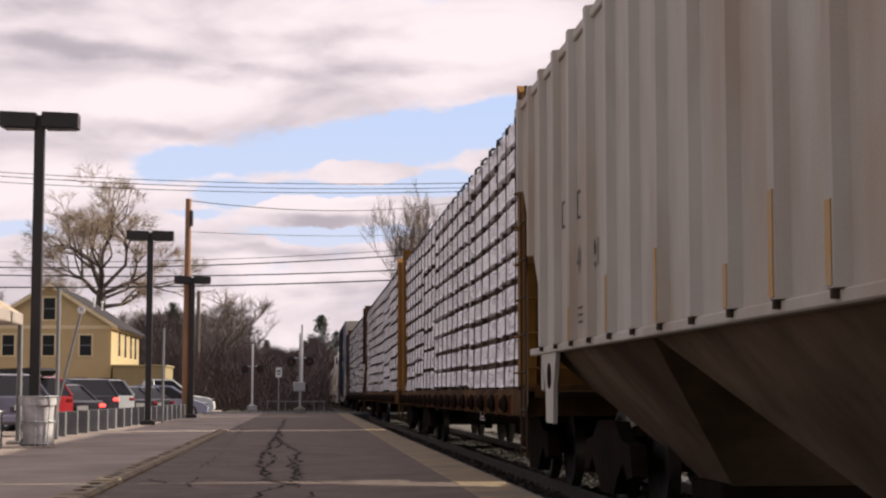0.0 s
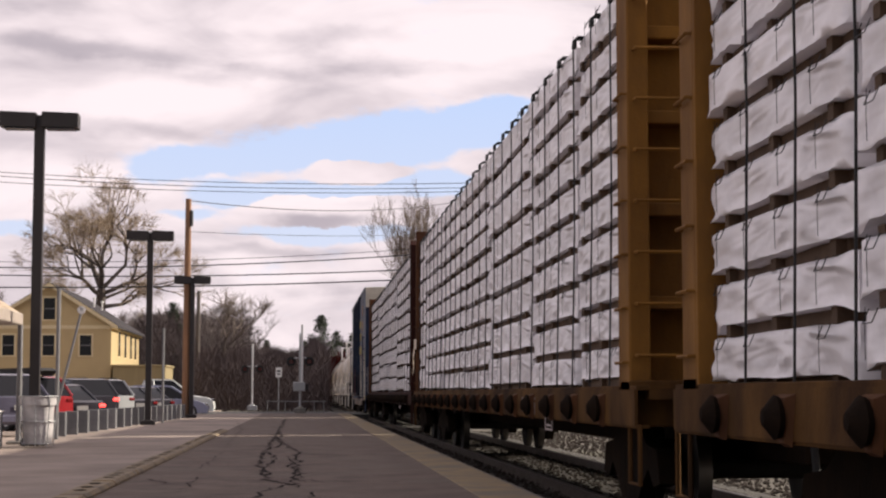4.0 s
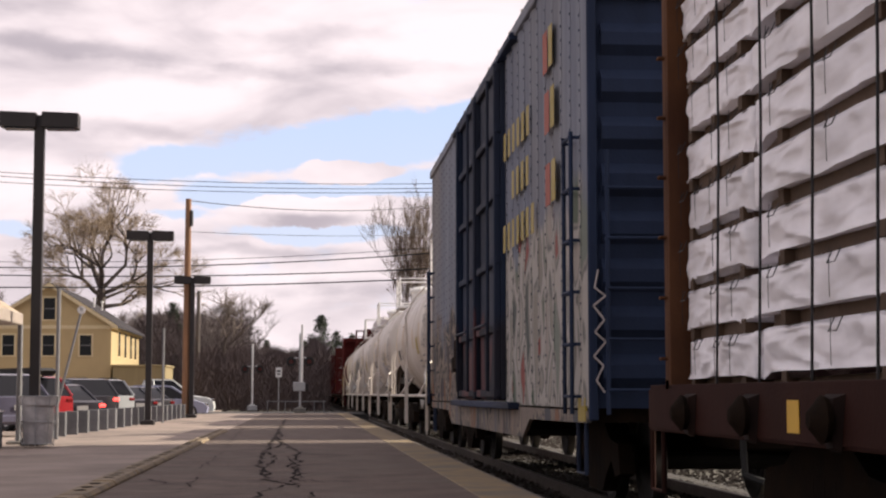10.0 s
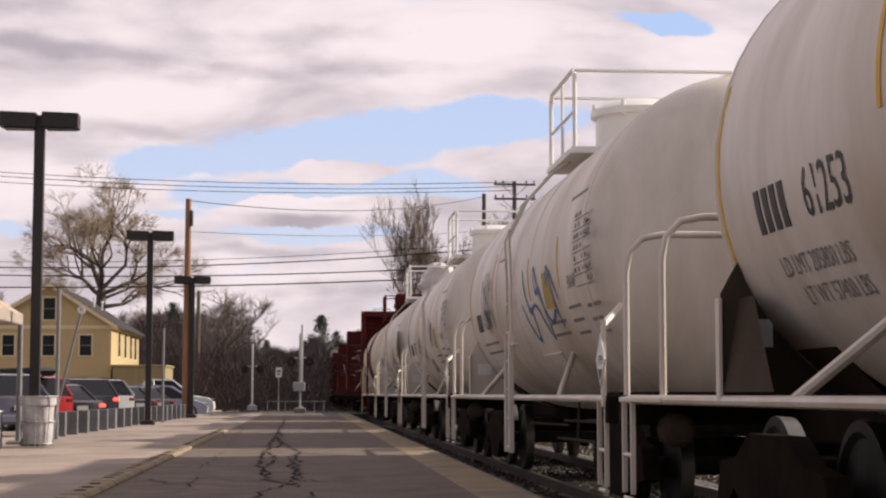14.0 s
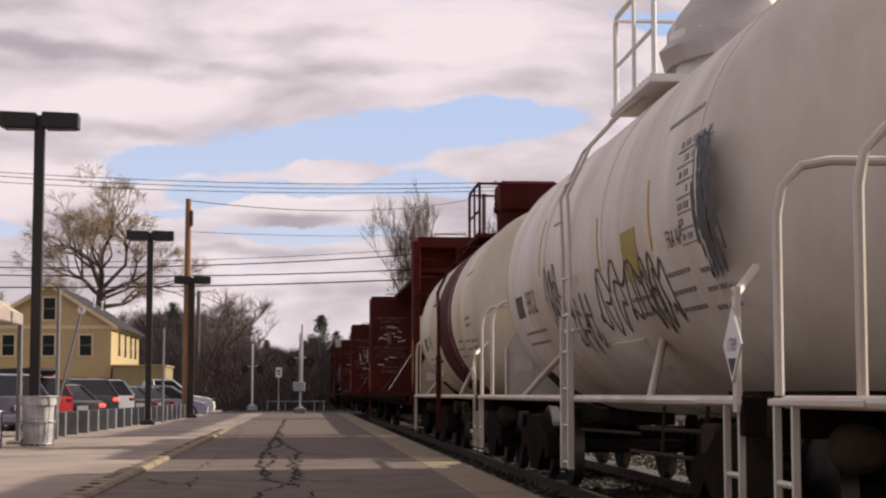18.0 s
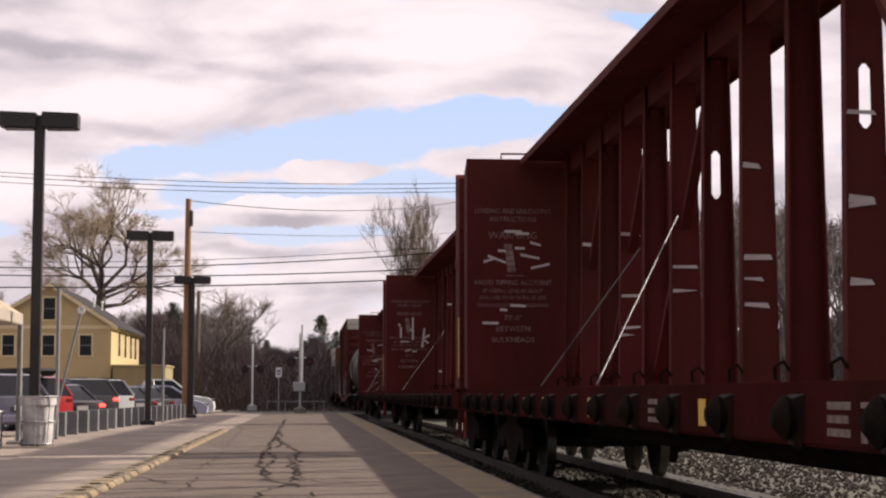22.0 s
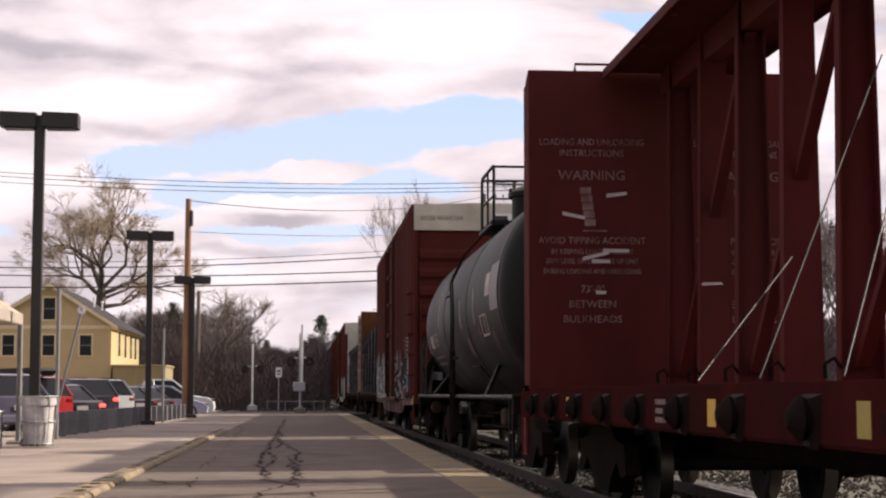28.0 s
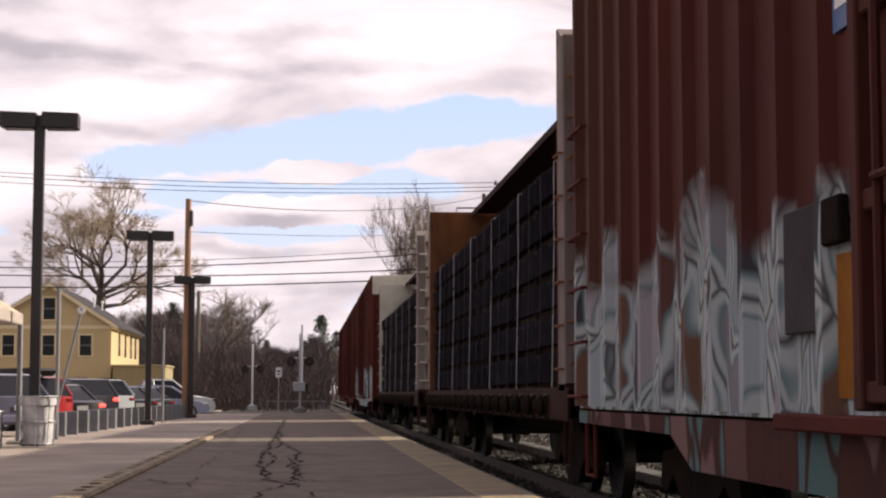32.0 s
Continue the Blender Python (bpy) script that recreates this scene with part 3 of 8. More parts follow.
# middle x, z, half sizes, weight, tilt: metres on the sheet, which stands 3000 m off
SKY_GAPS = [(120, 448, 380, 74, 1.1, -7), (-190, 402, 170, 48, 0.85, -4), (-110, 350, 140, 34, 0.9, 0), (390, 490, 230, 58, 0.95, -6), (250, 372, 190, 48, 0.8, 0), (60, 284, 300, 26, 0.8, 0), (70, 360, 240, 26, 0.7, 0), (690, 672, 130, 34, 0.95, 8),
            (-500, 288, 100, 20, 0.6, 0), (-190, 318, 110, 18, 0.5, 0), (120, 150, 200, 30, 0.2, 0)]
SKY_PUFFS = [(102, 397, 135, 30, 2.0, 0), (70, 326, 200, 38, 1.6, 0), (-430, 380, 160, 70, 0.5, 20), (-250, 620, 500, 130, 0.5, 0), (500, 620, 380, 110, 0.4, 0), (-420, 180, 260, 60, 0.3, 0)]
SKY_SHADES = [(-380, 610, 260, 34, 0.45, 5), (-120, 560, 260, 34, 0.42, -3), (190, 585, 230, 36, 0.42, 0), (60, 640, 300, 30, 0.3, 0), (40, 306, 150, 22, 0.62, 0), (-330, 470, 260, 34, 0.4, 6), (-470, 690, 200, 40, 0.3, 0), (430, 560, 240, 40, 0.3, -6),
              (-30, 250, 320, 18, 0.3, 0), (20, 190, 300, 22, 0.28, 0), (-250, 540, 160, 50, -0.45, 0), (330, 640, 200, 60, -0.5, 0), (60, 350, 150, 16, -0.3, 0)]
b = Build()
b.add([(-2600, 0, -60), (2600, 0, -60), (2600, 0, 2300), (-2600, 0, 2300)], [(0, 1, 2, 3)])
backdrop = solid("backdrop", b, sky_material(), "broken lilac-grey clouds over pale blue sky", "sky", kind="structure", m=pose(0, 3000, 0.88), smooth=0)

# ---- ground, platform and track ----
XC, RAIL = 3.9, -0.19          # track centre, rail top
b = Build()
b.box(-4000, 4000, -1500, 4000, -1.6, -0.46)
solid("ground", b, M_GROUND, "dry grass and gravel ground reaching the horizon", "ground", kind="structure", smooth=0)

EDGE = 2.02                    # platform edge
b = Build()
b.box(-1.84, EDGE - 0.52, -14, 78, -0.44, 0.0)
b.box(-1.99, -1.84, -14, 41, -0.44, -0.003)
platform = solid("platform", b, M_ASPHALT, "worn asphalt station platform with sealed cracks", "platform", kind="structure", smooth=0)
b = Build()
b.box(EDGE - 0.52, EDGE, -14, 78, -0.44, 0.004, 0.012)
solid("platform_edge", b, M_YEL_EDGE, "faded yellow warning stripe along the platform edge", "platform", kind="structure", smooth=0)
b = Build()
b.box(EDGE, EDGE + 0.16, -14, 78, -0.44, -0.05, 0.015)
solid("edge_beam", b, M_DCONC, "weathered, shade-darkened concrete beam below the platform edge", "platform", kind="structure", smooth=0)
b = Build()
b.box(-4.0, -2.05, -14, 41, -0.44, -0.004)
b.box(-4.0, -1.84, 41, 78, -0.44, -0.004)
b.box(-5.75, -4.0, -14, 78, -0.45, -0.02)
b.box(-45, -5.75, -14, 120, -0.455, -0.25)
solid("pavement", b, M_ASPHALT_L, "pale worn asphalt walkway and car park beside the platform", "pavement", kind="structure", smooth=0)
# worn yellow kerb, in lengths
kerb_rng = random.Random(3)
kerb = thing("kerb", "low yellow-painted kerb with chipped paint", "kerb", kind="structure")
for i in range(24):
    y0 = -12 + i * 2.2
    b = Build()
    b.box(-2.05, -1.79, y0 + 0.02, y0 + 2.18, -0.3, 0.045 + kerb_rng.uniform(-0.006, 0.01), 0.03)
    ks = part("kerb_stone", b, M_YEL_KERB, kerb)
    for f in (0.45, 1.0, 1.55):
        b = Build()
        b.lathe([(0.0, 0.0), (0.055, 0.0), (0.055, 0.004), (0.0, 0.004)], (-1.92, y0 + f + kerb_rng.uniform(-0.1, 0.1), 0.054), 2, 10)
        part("anchor_hole", b, M_CRACK, ks, "dark anchor hole", smooth=0)
# level crossing road beyond the platform
b = Build()
b.box(-60, 60, 82, 93, -0.45, -0.08)
b.box(-40, -4, 78.0, 82.0, -0.45, -0.06)
b.box(-4.0, 2.2, 78.0, 82.0, -0.45, -0.03)
solid("road", b, M_ROAD, "dark asphalt road over the level crossing", "road", kind="structure", smooth=0)


def crack(pts, w, seed):
    rng = random.Random(seed)
    b = Build()
    fine = []
    for (xa, ya), (xb, yb) in zip(pts, pts[1:]):
        k = max(2, int(abs(yb - ya) / 0.25 + abs(xb - xa) / 0.12))
        for i in range(k):
            t = i / k
            fine.append((xa + (xb - xa) * t + rng.uniform(-0.05, 0.05), ya + (yb - ya) * t + rng.uniform(-0.16, 0.16)))
    fine.append(pts[-1])
    for (xa, ya), (xb, yb) in zip(fine, fine[1:]):
        d = Vector((xb - xa, yb - ya))
        if d.length < 1e-4:
            continue
        s = Vector((-d.y, d.x)).normalized() * (w * rng.uniform(0.12, 0.72))
        d = d * 0.12
        b.add([(xa - d.x + s.x, ya - d.y + s.y, 0.004), (xa - d.x - s.x, ya - d.y - s.y, 0.004), (xb + d.x - s.x, yb + d.y - s.y, 0.0035), (xb + d.x + s.x, yb + d.y + s.y, 0.0035)], [(0, 1, 2, 3)])
    part("crack", b, M_CRACK, platform, "black sealed crack", smooth=0)


CRACKS = [
    ([(-0.65, 59.95), (-0.60, 44.89), (-0.58, 34.07), (-0.58, 26.13), (-0.57, 21.54), (-0.37, 18.82), (-0.39, 17.59), (-0.16, 16.70), (-0.34, 15.74), (-0.41, 14.64)], 0.05),
    ([(-0.54, 34.50), (-0.29, 28.91), (-0.06, 26.09), (-0.17, 22.78), (-0.06, 20.20), (-0.08, 17.57)], 0.042),
    ([(-0.58, 26.13), (-0.36, 23.39), (-0.46, 21.02), (-0.48, 18.82), (-0.36, 18.56)], 0.042),
    ([(-0.06, 25.35), (0.51, 24.60), (1.33, 24.76)], 0.028),
    ([(-0.20, 24.2), (-0.05, 22.4), (-0.20, 21.0), (0.0, 18.9), (-0.12, 17.2), (-0.05, 16.2)], 0.045),
    ([(-0.60, 40.0), (-0.45, 36.5), (-0.52, 33.0), (-0.35, 30.5), (-0.44, 28.0)], 0.04),
    ([(0.05, 17.4), (0.5, 17.0), (0.95, 17.15)], 0.02),
    ([(-0.6, 21.3), (-0.95, 20.9), (-1.25, 21.2)], 0.014),
    ([(-0.08, 17.57), (0.07, 17.33), (0.25, 16.88)], 0.02),
    ([(-1.61, 17.92), (-1.41, 17.34), (-1.27, 16.79)], 0.03),
    ([(-1.12, 18.24), (-1.12, 16.58), (-1.14, 15.45)], 0.015),
    ([(0.04, 14.53), (0.08, 15.35)], 0.03),
    ([(-1.22, 26.18), (-1.18, 22.86), (-1.26, 20.00)], 0.012),
    ([(-2.18, 56.31), (-1.52, 42.82), (-1.31, 29.00)], 0.01),
]
for i, (pts, w) in enumerate(CRACKS):
    crack(pts, w, i)

# ballast bed, ties, rails
b = Build()
b.prism([(EDGE + 0.17, -0.40), (2.55, -0.34), (5.3, -0.34), (6.2, -0.45), (6.2, -0.7), (EDGE + 0.17, -0.7)], 1, -14, 420)
solid("track_bed", b, M_BALLAST, "grey ballast bed under the track", "ballast", kind="structure", smooth=0)
b = Build()
stone = random.Random(11)
for i in range(22000):
    y = 8 + 52 * stone.random() ** 1.7
    x = stone.uniform(2.25, 9.5)
    r = stone.uniform(0.013, 0.034)
    z = -0.33 if x < 5.3 else -0.44
    a = [Vector((stone.uniform(-1, 1), stone.uniform(-1, 1), stone.uniform(-1, 1))).normalized() * r for _ in range(3)]
    b.add([(x + a[0].x, y + a[0].y, z + r), (x + a[1].x, y + r, z), (x - r, y - r * 0.8, z), (x + r, y - r, z), (x + a[2].x, y + a[2].y, z - r)], [(0, 1, 2), (0, 2, 3), (0, 3, 1), (4, 2, 1), (4, 3, 2), (4, 1, 3)])
solid("ballast_stones", b, M_STONE, "loose crushed grey ballast stones", "gravel", kind="stuff", smooth=0)
track = thing("track", "steel rails on dark creosoted ties in ballast", "railway track", kind="structure")
tie = Build()
tie.box(-1.3, 1.3, -0.11, 0.11, -0.08, 0.05, 0.015)
tie_me = tie.mesh("tie")
for i in range(130):
    part("tie", tie_me, M_TIE, track, m=pose(XC, -10 + i * 0.56, RAIL - 0.2))
b = Build()
for i in range(300):
    y = 63 + i * 0.6
    b.box(XC - 1.3, XC + 1.3, y, y + 0.22, RAIL - 0.28, RAIL - 0.15)
tagged(part("far_ties", b, M_TIE, track), kind="stuff")
for sx in (-0.7525, 0.7525):
    b = Build()
    b.prism([(XC + sx + p, RAIL + q) for p, q in ((-0.07, -0.17), (0.07, -0.17), (0.07, -0.155), (0.012, -0.13), (0.012, -0.045), (0.036, -0.035), (0.036, -0.006), (-0.036, -0.006), (-0.036, -0.035), (-0.012, -0.045), (-0.012, -0.13), (-0.07, -0.155))], 1, -14, 420)
    r = part("rail", b, M_RAIL, track)
    b = Build()
    b.box(XC + sx - 0.030, XC + sx + 0.030, -14, 420, RAIL - 0.006, RAIL)
    part("rail_head", b, M_RAILTOP, r, "bright worn rail head", smooth=0)


# ---- street furniture beside the platform ----
def lamp_post(x, y, h):
    t = thing("lamp_post", "dark bronze square lamp post with two box heads", "lamp post", pose(x, y, 0), "lamp posts along the platform")
    b = Build()
    b.box(-0.2, 0.2, -0.2, 0.2, -0.05, 0.12, 0.03)
    part("base", b, M_BRONZE, t)
    b = Build()
    b.prism([(-0.085, -0.085), (0.085, -0.085), (0.085, 0.085), (-0.085, 0.085)], 2, 0.12, h - 0.05)
    part("pole", b, M_BRONZE, t)
    for s in (-1, 1):
        b = Build()
        x0, x1 = sorted((s * 0.05, s * 0.68))
        b.add([(x0, -0.19, h - 0.26), (x1, -0.19, h - 0.28), (x1, 0.19, h - 0.28), (x0, 0.19, h - 0.26), (x0, -0.19, h), (x1, -0.19, h - 0.02), (x1, 0.19, h - 0.02), (x0, 0.19, h)],
              [(0, 3, 2, 1), (4, 5, 6, 7), (0, 1, 5, 4), (1, 2, 6, 5), (2, 3, 7, 6), (3, 0, 4, 7)])
        hd = part("lamp_head", b, M_BRONZE, t)
        b = Build()
        b.box(x0 + 0.07, x1 - 0.05, -0.15, 0.15, h - 0.30, h - 0.275)
        part("lens", b, M_GLASSD, hd, "unlit lens")
    return t


lamp_post(-4.69, 30.2, 5.84)
lamp_post(-4.54, 50.3, 5.67)
lamp_post(-4.24, 64.8, 5.33)

bollards = thing("bollard_row", "row of dark grey timber bollards by the car park", "bollards")
bol = Build()
bol.box(-0.13, 0.13, -0.11, 0.11, -0.05, 0.50, 0.015)
bol_me = bol.mesh("bollard")
N_BOL = 21
for i in range(N_BOL):
    t = i / (N_BOL - 1)
    y = 33.6 + 32.5 * t
    part("bollard", bol_me, M_DGREY, bollards, m=pose(-5.25 + 0.72 * t, y, 0, 0, 0, i * 37 % 7 - 3))


def trash_can(x, y):
    t = thing("trash_can", "wire trash can with a clear plastic liner", "trash can", pose(x, y, 0))
    b = Build()
    b.lathe([(0.0, 0.04), (0.235, 0.04), (0.25, 0.2), (0.262, 0.34), (0.258, 0.5), (0.272, 0.66), (0.28, 0.79), (0.302, 0.80), (0.300, 0.70), (0.306, 0.69), (0.308, 0.83), (0.28, 0.84), (0.25, 0.3), (0.0, 0.12)], (0, 0, 0), 2, 28)
    part("liner", b, M_CANMESH, t, "crumpled translucent plastic liner")
    for k in range(8):
        a = 2 * math.pi * k / 8
        b = Build()
        b.tube([(0.26 * math.cos(a), 0.26 * math.sin(a), 0.0), (0.325 * math.cos(a), 0.325 * math.sin(a), 0.84)], 0.009, 6)
        part("upright", b, M_GALV, t)
    for z, r in ((0.05, 0.265), (0.42, 0.295), (0.84, 0.328)):
        b = Build()
        b.tube([(r * math.cos(2 * math.pi * k / 24), r * math.sin(2 * math.pi * k / 24), z) for k in range(25)], 0.010, 6)
        part("hoop", b, M_GALV, t)


trash_can(-4.47, 29.2)

# canopy corner with its post
cn = thing("platform_canopy", "white-edged station canopy on a slim grey post", "canopy")
b = Build()
b.box(-9.5, -5.10, 28.0, 31.35, 2.12, 2.34, 0.02)
part("fascia", b, M_BEIGE, cn)
b = Build()
b.prism([(-9.5, 2.34), (-5.14, 2.34), (-5.5, 2.58), (-9.5, 2.75)], 1, 28.05, 31.3)
part("roof", b, mat("canopy_roof_tan", (0.46, 0.36, 0.26), 0.8, scale=3, amount=0.5), cn, "tan sloped canopy roof")
b = Build()
b.tube([(-5.12, 31.2, 0), (-5.12, 31.2, 2.12)], 0.05, 12)
part("post", b, M_POSTGREY, cn)
b = Build()
b.box(-5.3, -4.94, 31.0, 31.4, -0.02, 0.03, 0.01)
part("base_plate", b, M_CONC, cn)
bx = thing("utility_box", "low grey metal box with a white edge", "box")
b = Build()
b.box(-5.7, -5.02, 28.4, 29.0, -0.02, 0.58, 0.02)
part("cabinet", b, M_DGREY, bx)
b = Build()
b.box(-5.72, -5.0, 28.38, 29.02, 0.58, 0.605, 0.008)
part("lid", b, M_WHITEP, bx)

# slim sign posts
for x, y, h, mt, lab in ((-4.9, 34.4, 2.95, M_POSTGREY, "thin grey steel sign post"), (-4.42, 54.0, 2.9, M_POSTGREY, "slim grey steel post"), (-8.6, 139, 9.2, M_POLEGREY, "weathered grey wooden pole beyond the car park"), (-9.0, 110.0, 2.6, M_POSTGREY, "slim grey steel post")):
    t = thing("post" if h < 5 else "utility_pole", lab, "post")
    b = Build()
    b.tube([(x, y, -0.1), (x, y, h)], 0.04 if h < 5 else 0.15, 8)
    part("shaft", b, mt, t)
    b = Build()
    b.tube([(x, y, h), (x, y, h + 0.04)], 0.055 if h < 5 else 0.16, 8)
    part("cap", b, mt, t)
t = thing("leaning_sign_post", "leaning grey post with a small round sign", "sign")
b = Build()
b.tube([(-5.42, 36.6, -0.3), (-4.74, 36.6, 2.62)], 0.03, 8)
part("shaft", b, M_POSTGREY, t)
b = Build()
b.lathe([(0.0, -0.012), (0.085, -0.012), (0.085, 0.012), (0.0, 0.012)], (-4.73, 36.55, 2.66), 1, 20)
disc = part("sign", b, M_WHITEP, t)
b = Build()
sign_front(b, "9", 0.12, -4.73, 36.53, 2.66)
part("digit", b, M_INK, disc, smooth=0)

pole = thing("utility_pole", "reddish wooden utility pole with a small grey can", "utility pole", pose(-4.46, 64.9, 0))
b = Build()
b.tube([(0, 0, -0.2), (0.02, 0, 8.3)], 0.15, 12, 0.11)
part("shaft", b, M_POLEWOOD, pole)
b = Build()
b.tube([(0.14, -0.05, 7.25), (0.14, -0.05, 7.85)], 0.07, 10)
part("transformer", b, M_BRONZE, pole)


def cable(pts, r, label):
    b = Build()
    b.tube(pts, r, 5)
    solid("overhead_wire", b, M_WIRE, label, "wire", "overhead wires")


def sag(p, q, d, n=14):
    p, q = Vector(p), Vector(q)
    return [p.lerp(q, i / n) - Vector((0, 0, d * 4 * (i / n) * (1 - i / n))) for i in range(n + 1)]


def W(px, py, y):
    """A point at depth y given by its bearing and height ratios (thousandths)."""
    return ((px) * y / 3000, y, 0.88 + py * y / 3000)


for a, c, d, r in (((-700, 398, 100), (374, 379, 100), 0.5, 0.02), ((-700, 392, 100), (374, 371, 100), 0.55, 0.02), ((-700, 380, 100), (374, 364, 100), 0.5, 0.02)):
    cable(sag(W(*a), W(*c), d), r, "thin high overhead power wire")
for a, c, d, r in (((-700, 222, 100), (319, 258, 100), 0.5, 0.035), ((-700, 210, 100), (319, 228, 100), 0.4, 0.035), ((-700, 186, 100), (319, 210, 100), 0.3, 0.04), ((-700, 232, 100), (319, 268, 100), 0.5, 0.016)):
    cable(sag(W(*a), W(*c), d), r, "thick dark overhead cable across the track")
cable(sag(W(-205, 340, 65), W(318, 352, 100), 0.6), 0.018, "sagging wire between utility poles")
cable(sag(W(-205, 285, 65), W(330, 292, 100), 0.25), 0.012, "thin wire between utility poles")
# poles beyond the track
for px, top, arms in ((319, 357, ()), (374, 380, (374, 348)), (-700, 400, (385,))):
    y = 100.0
    t = thing("utility_pole", "weathered wooden utility pole with crossarms" if arms else "plain weathered wooden utility pole", "utility pole", pose(px * y / 3000, y, 0))
    h = 0.88 + top * y / 3000
    b = Build()
    b.tube([(0, 0, -0.3), (0, 0, h)], 0.17, 10, 0.12)
    part("shaft", b, M_POLEGREY, t)
    for a in arms:
        z = 0.88 + a * y / 3000
        b = Build()
        b.box(-1.25, 1.25, -0.2, -0.1, z - 0.06, z + 0.06, 0.01)
        arm = part("crossarm", b, M_POLEGREY, t)
        for k in (-1.15, -0.7, 0.7, 1.15):
            b = Build()
            b.lathe([(0.03, z + 0.06), (0.03, z + 0.14), (0.055, z + 0.15), (0.055, z + 0.22), (0.0, z + 0.24)], (k, -0.15, 0), 2, 10)
            part("insulator", b, M_BRONZE, arm)
        for s in (-1, 1):
            b = Build()
            b.tube([(0, -0.14, z - 0.75), (s * 0.75, -0.14, z - 0.05)], 0.025, 6)
            part("brace", b, M_GALV, t)


def crossing_signal(x, y, h, lamp_z, box, s=1.0):
    t = thing("crossing_signal", "silver level-crossing signal mast with raised gate arm" if box else "silver level-crossing signal mast with lamps", "crossing signal", pose(x, y, -0.05), "level crossing signals")
    b = Build()
    b.box(-0.28, 0.28, -0.28, 0.28, 0, 0.28, 0.03)
    b.lathe([(0.16, 0.28), (0.13, 0.34), (0.07, 0.36)], (0, 0, 0), 2, 12)
    part("base", b, M_CONC if box else M_GALV, t)
    b = Build()
    b.tube([(0, 0, 0.3), (0, 0, h * 0.9 if box else h)], 0.055, 12)
    part("mast", b, M_WHITEP if not box else M_GALV, t)
    b = Build()
    b.tube([(-0.5, 0, lamp_z + 0.05), (0.5, 0, lamp_z + 0.05)], 0.025, 8)
    part("lamp_bar", b, M_GALV, t)
    for k in (-0.42, 0.42):
        b = Build()
        b.lathe([(0.0, -0.02), (0.22, -0.02), (0.22, 0.0), (0.0, 0.0)], (k, -0.02, lamp_z - 0.12), 1, 22)
        d = part("backplate", b, M_BLACK, t)
        b = Build()
        b.lathe([(0.12, -0.03), (0.12, -0.16), (0.1, -0.05), (0.0, -0.05)], (k, -0.02, lamp_z - 0.12), 1, 18)
        part("hood", b, M_SIGLAMP, d, "unlit red signal lens in a black hood")
    if box:
        b = Build()
        b.box(-0.32, 0.24, -0.2, 0.12, 1.05, 1.48, 0.03)
        part("gate_motor", b, M_GALV, t)
        b = Build()
        b.box(0.24, 0.40, -0.12, 0.02, 1.1, 1.4, 0.02)
        part("counterweight", b, M_BRONZE, t)
        b = Build()
        b.box(0.03, 0.13, -0.16, -0.10, 1.3, h, 0.01)
        part("gate_arm", b, M_WHITEP, t, "white raised gate arm")


crossing_signal(-0.18, 79.3, 4.15, 2.55, True)
crossing_signal(-2.92, 97.0, 3.75, 2.45, False)
t = thing("crossing_gate_arm", "dark grey steel barrier rail beside the crossing", "barrier")
b = Build()
b.tube([(-1.8, 82, 0.52), (1.05, 82, 0.52)], 0.025, 8)
part("rail", b, M_POSTGREY, t)
for x in (-1.75, -0.9, 0.5, 0.95):
    b = Build()
    b.tube([(x, 82, -0.1), (x, 82, 0.52)], 0.025, 8)
    part("post", b, M_POSTGREY, t)
t = thing("road_sign", "small white road sign on a steel post", "sign")
b = Build()
b.box(-1.66, -1.30, 99.93, 99.96, 1.85, 2.42, 0.01)
part("plate", b, M_WHITEP, t)
b = Build()
b.box(-1.56, -1.40, 99.915, 99.928, 2.0, 2.08)
b.box(-1.58, -1.38, 99.915, 99.928, 2.16, 2.26)
part("mark", b, M_INK, t, "unreadable black marks", smooth=0)
b = Build()
b.tube([(-1.48, 100.0, -0.1), (-1.48, 100.0, 2.45)], 0.03, 8)
part("post", b, M_GALV, t)


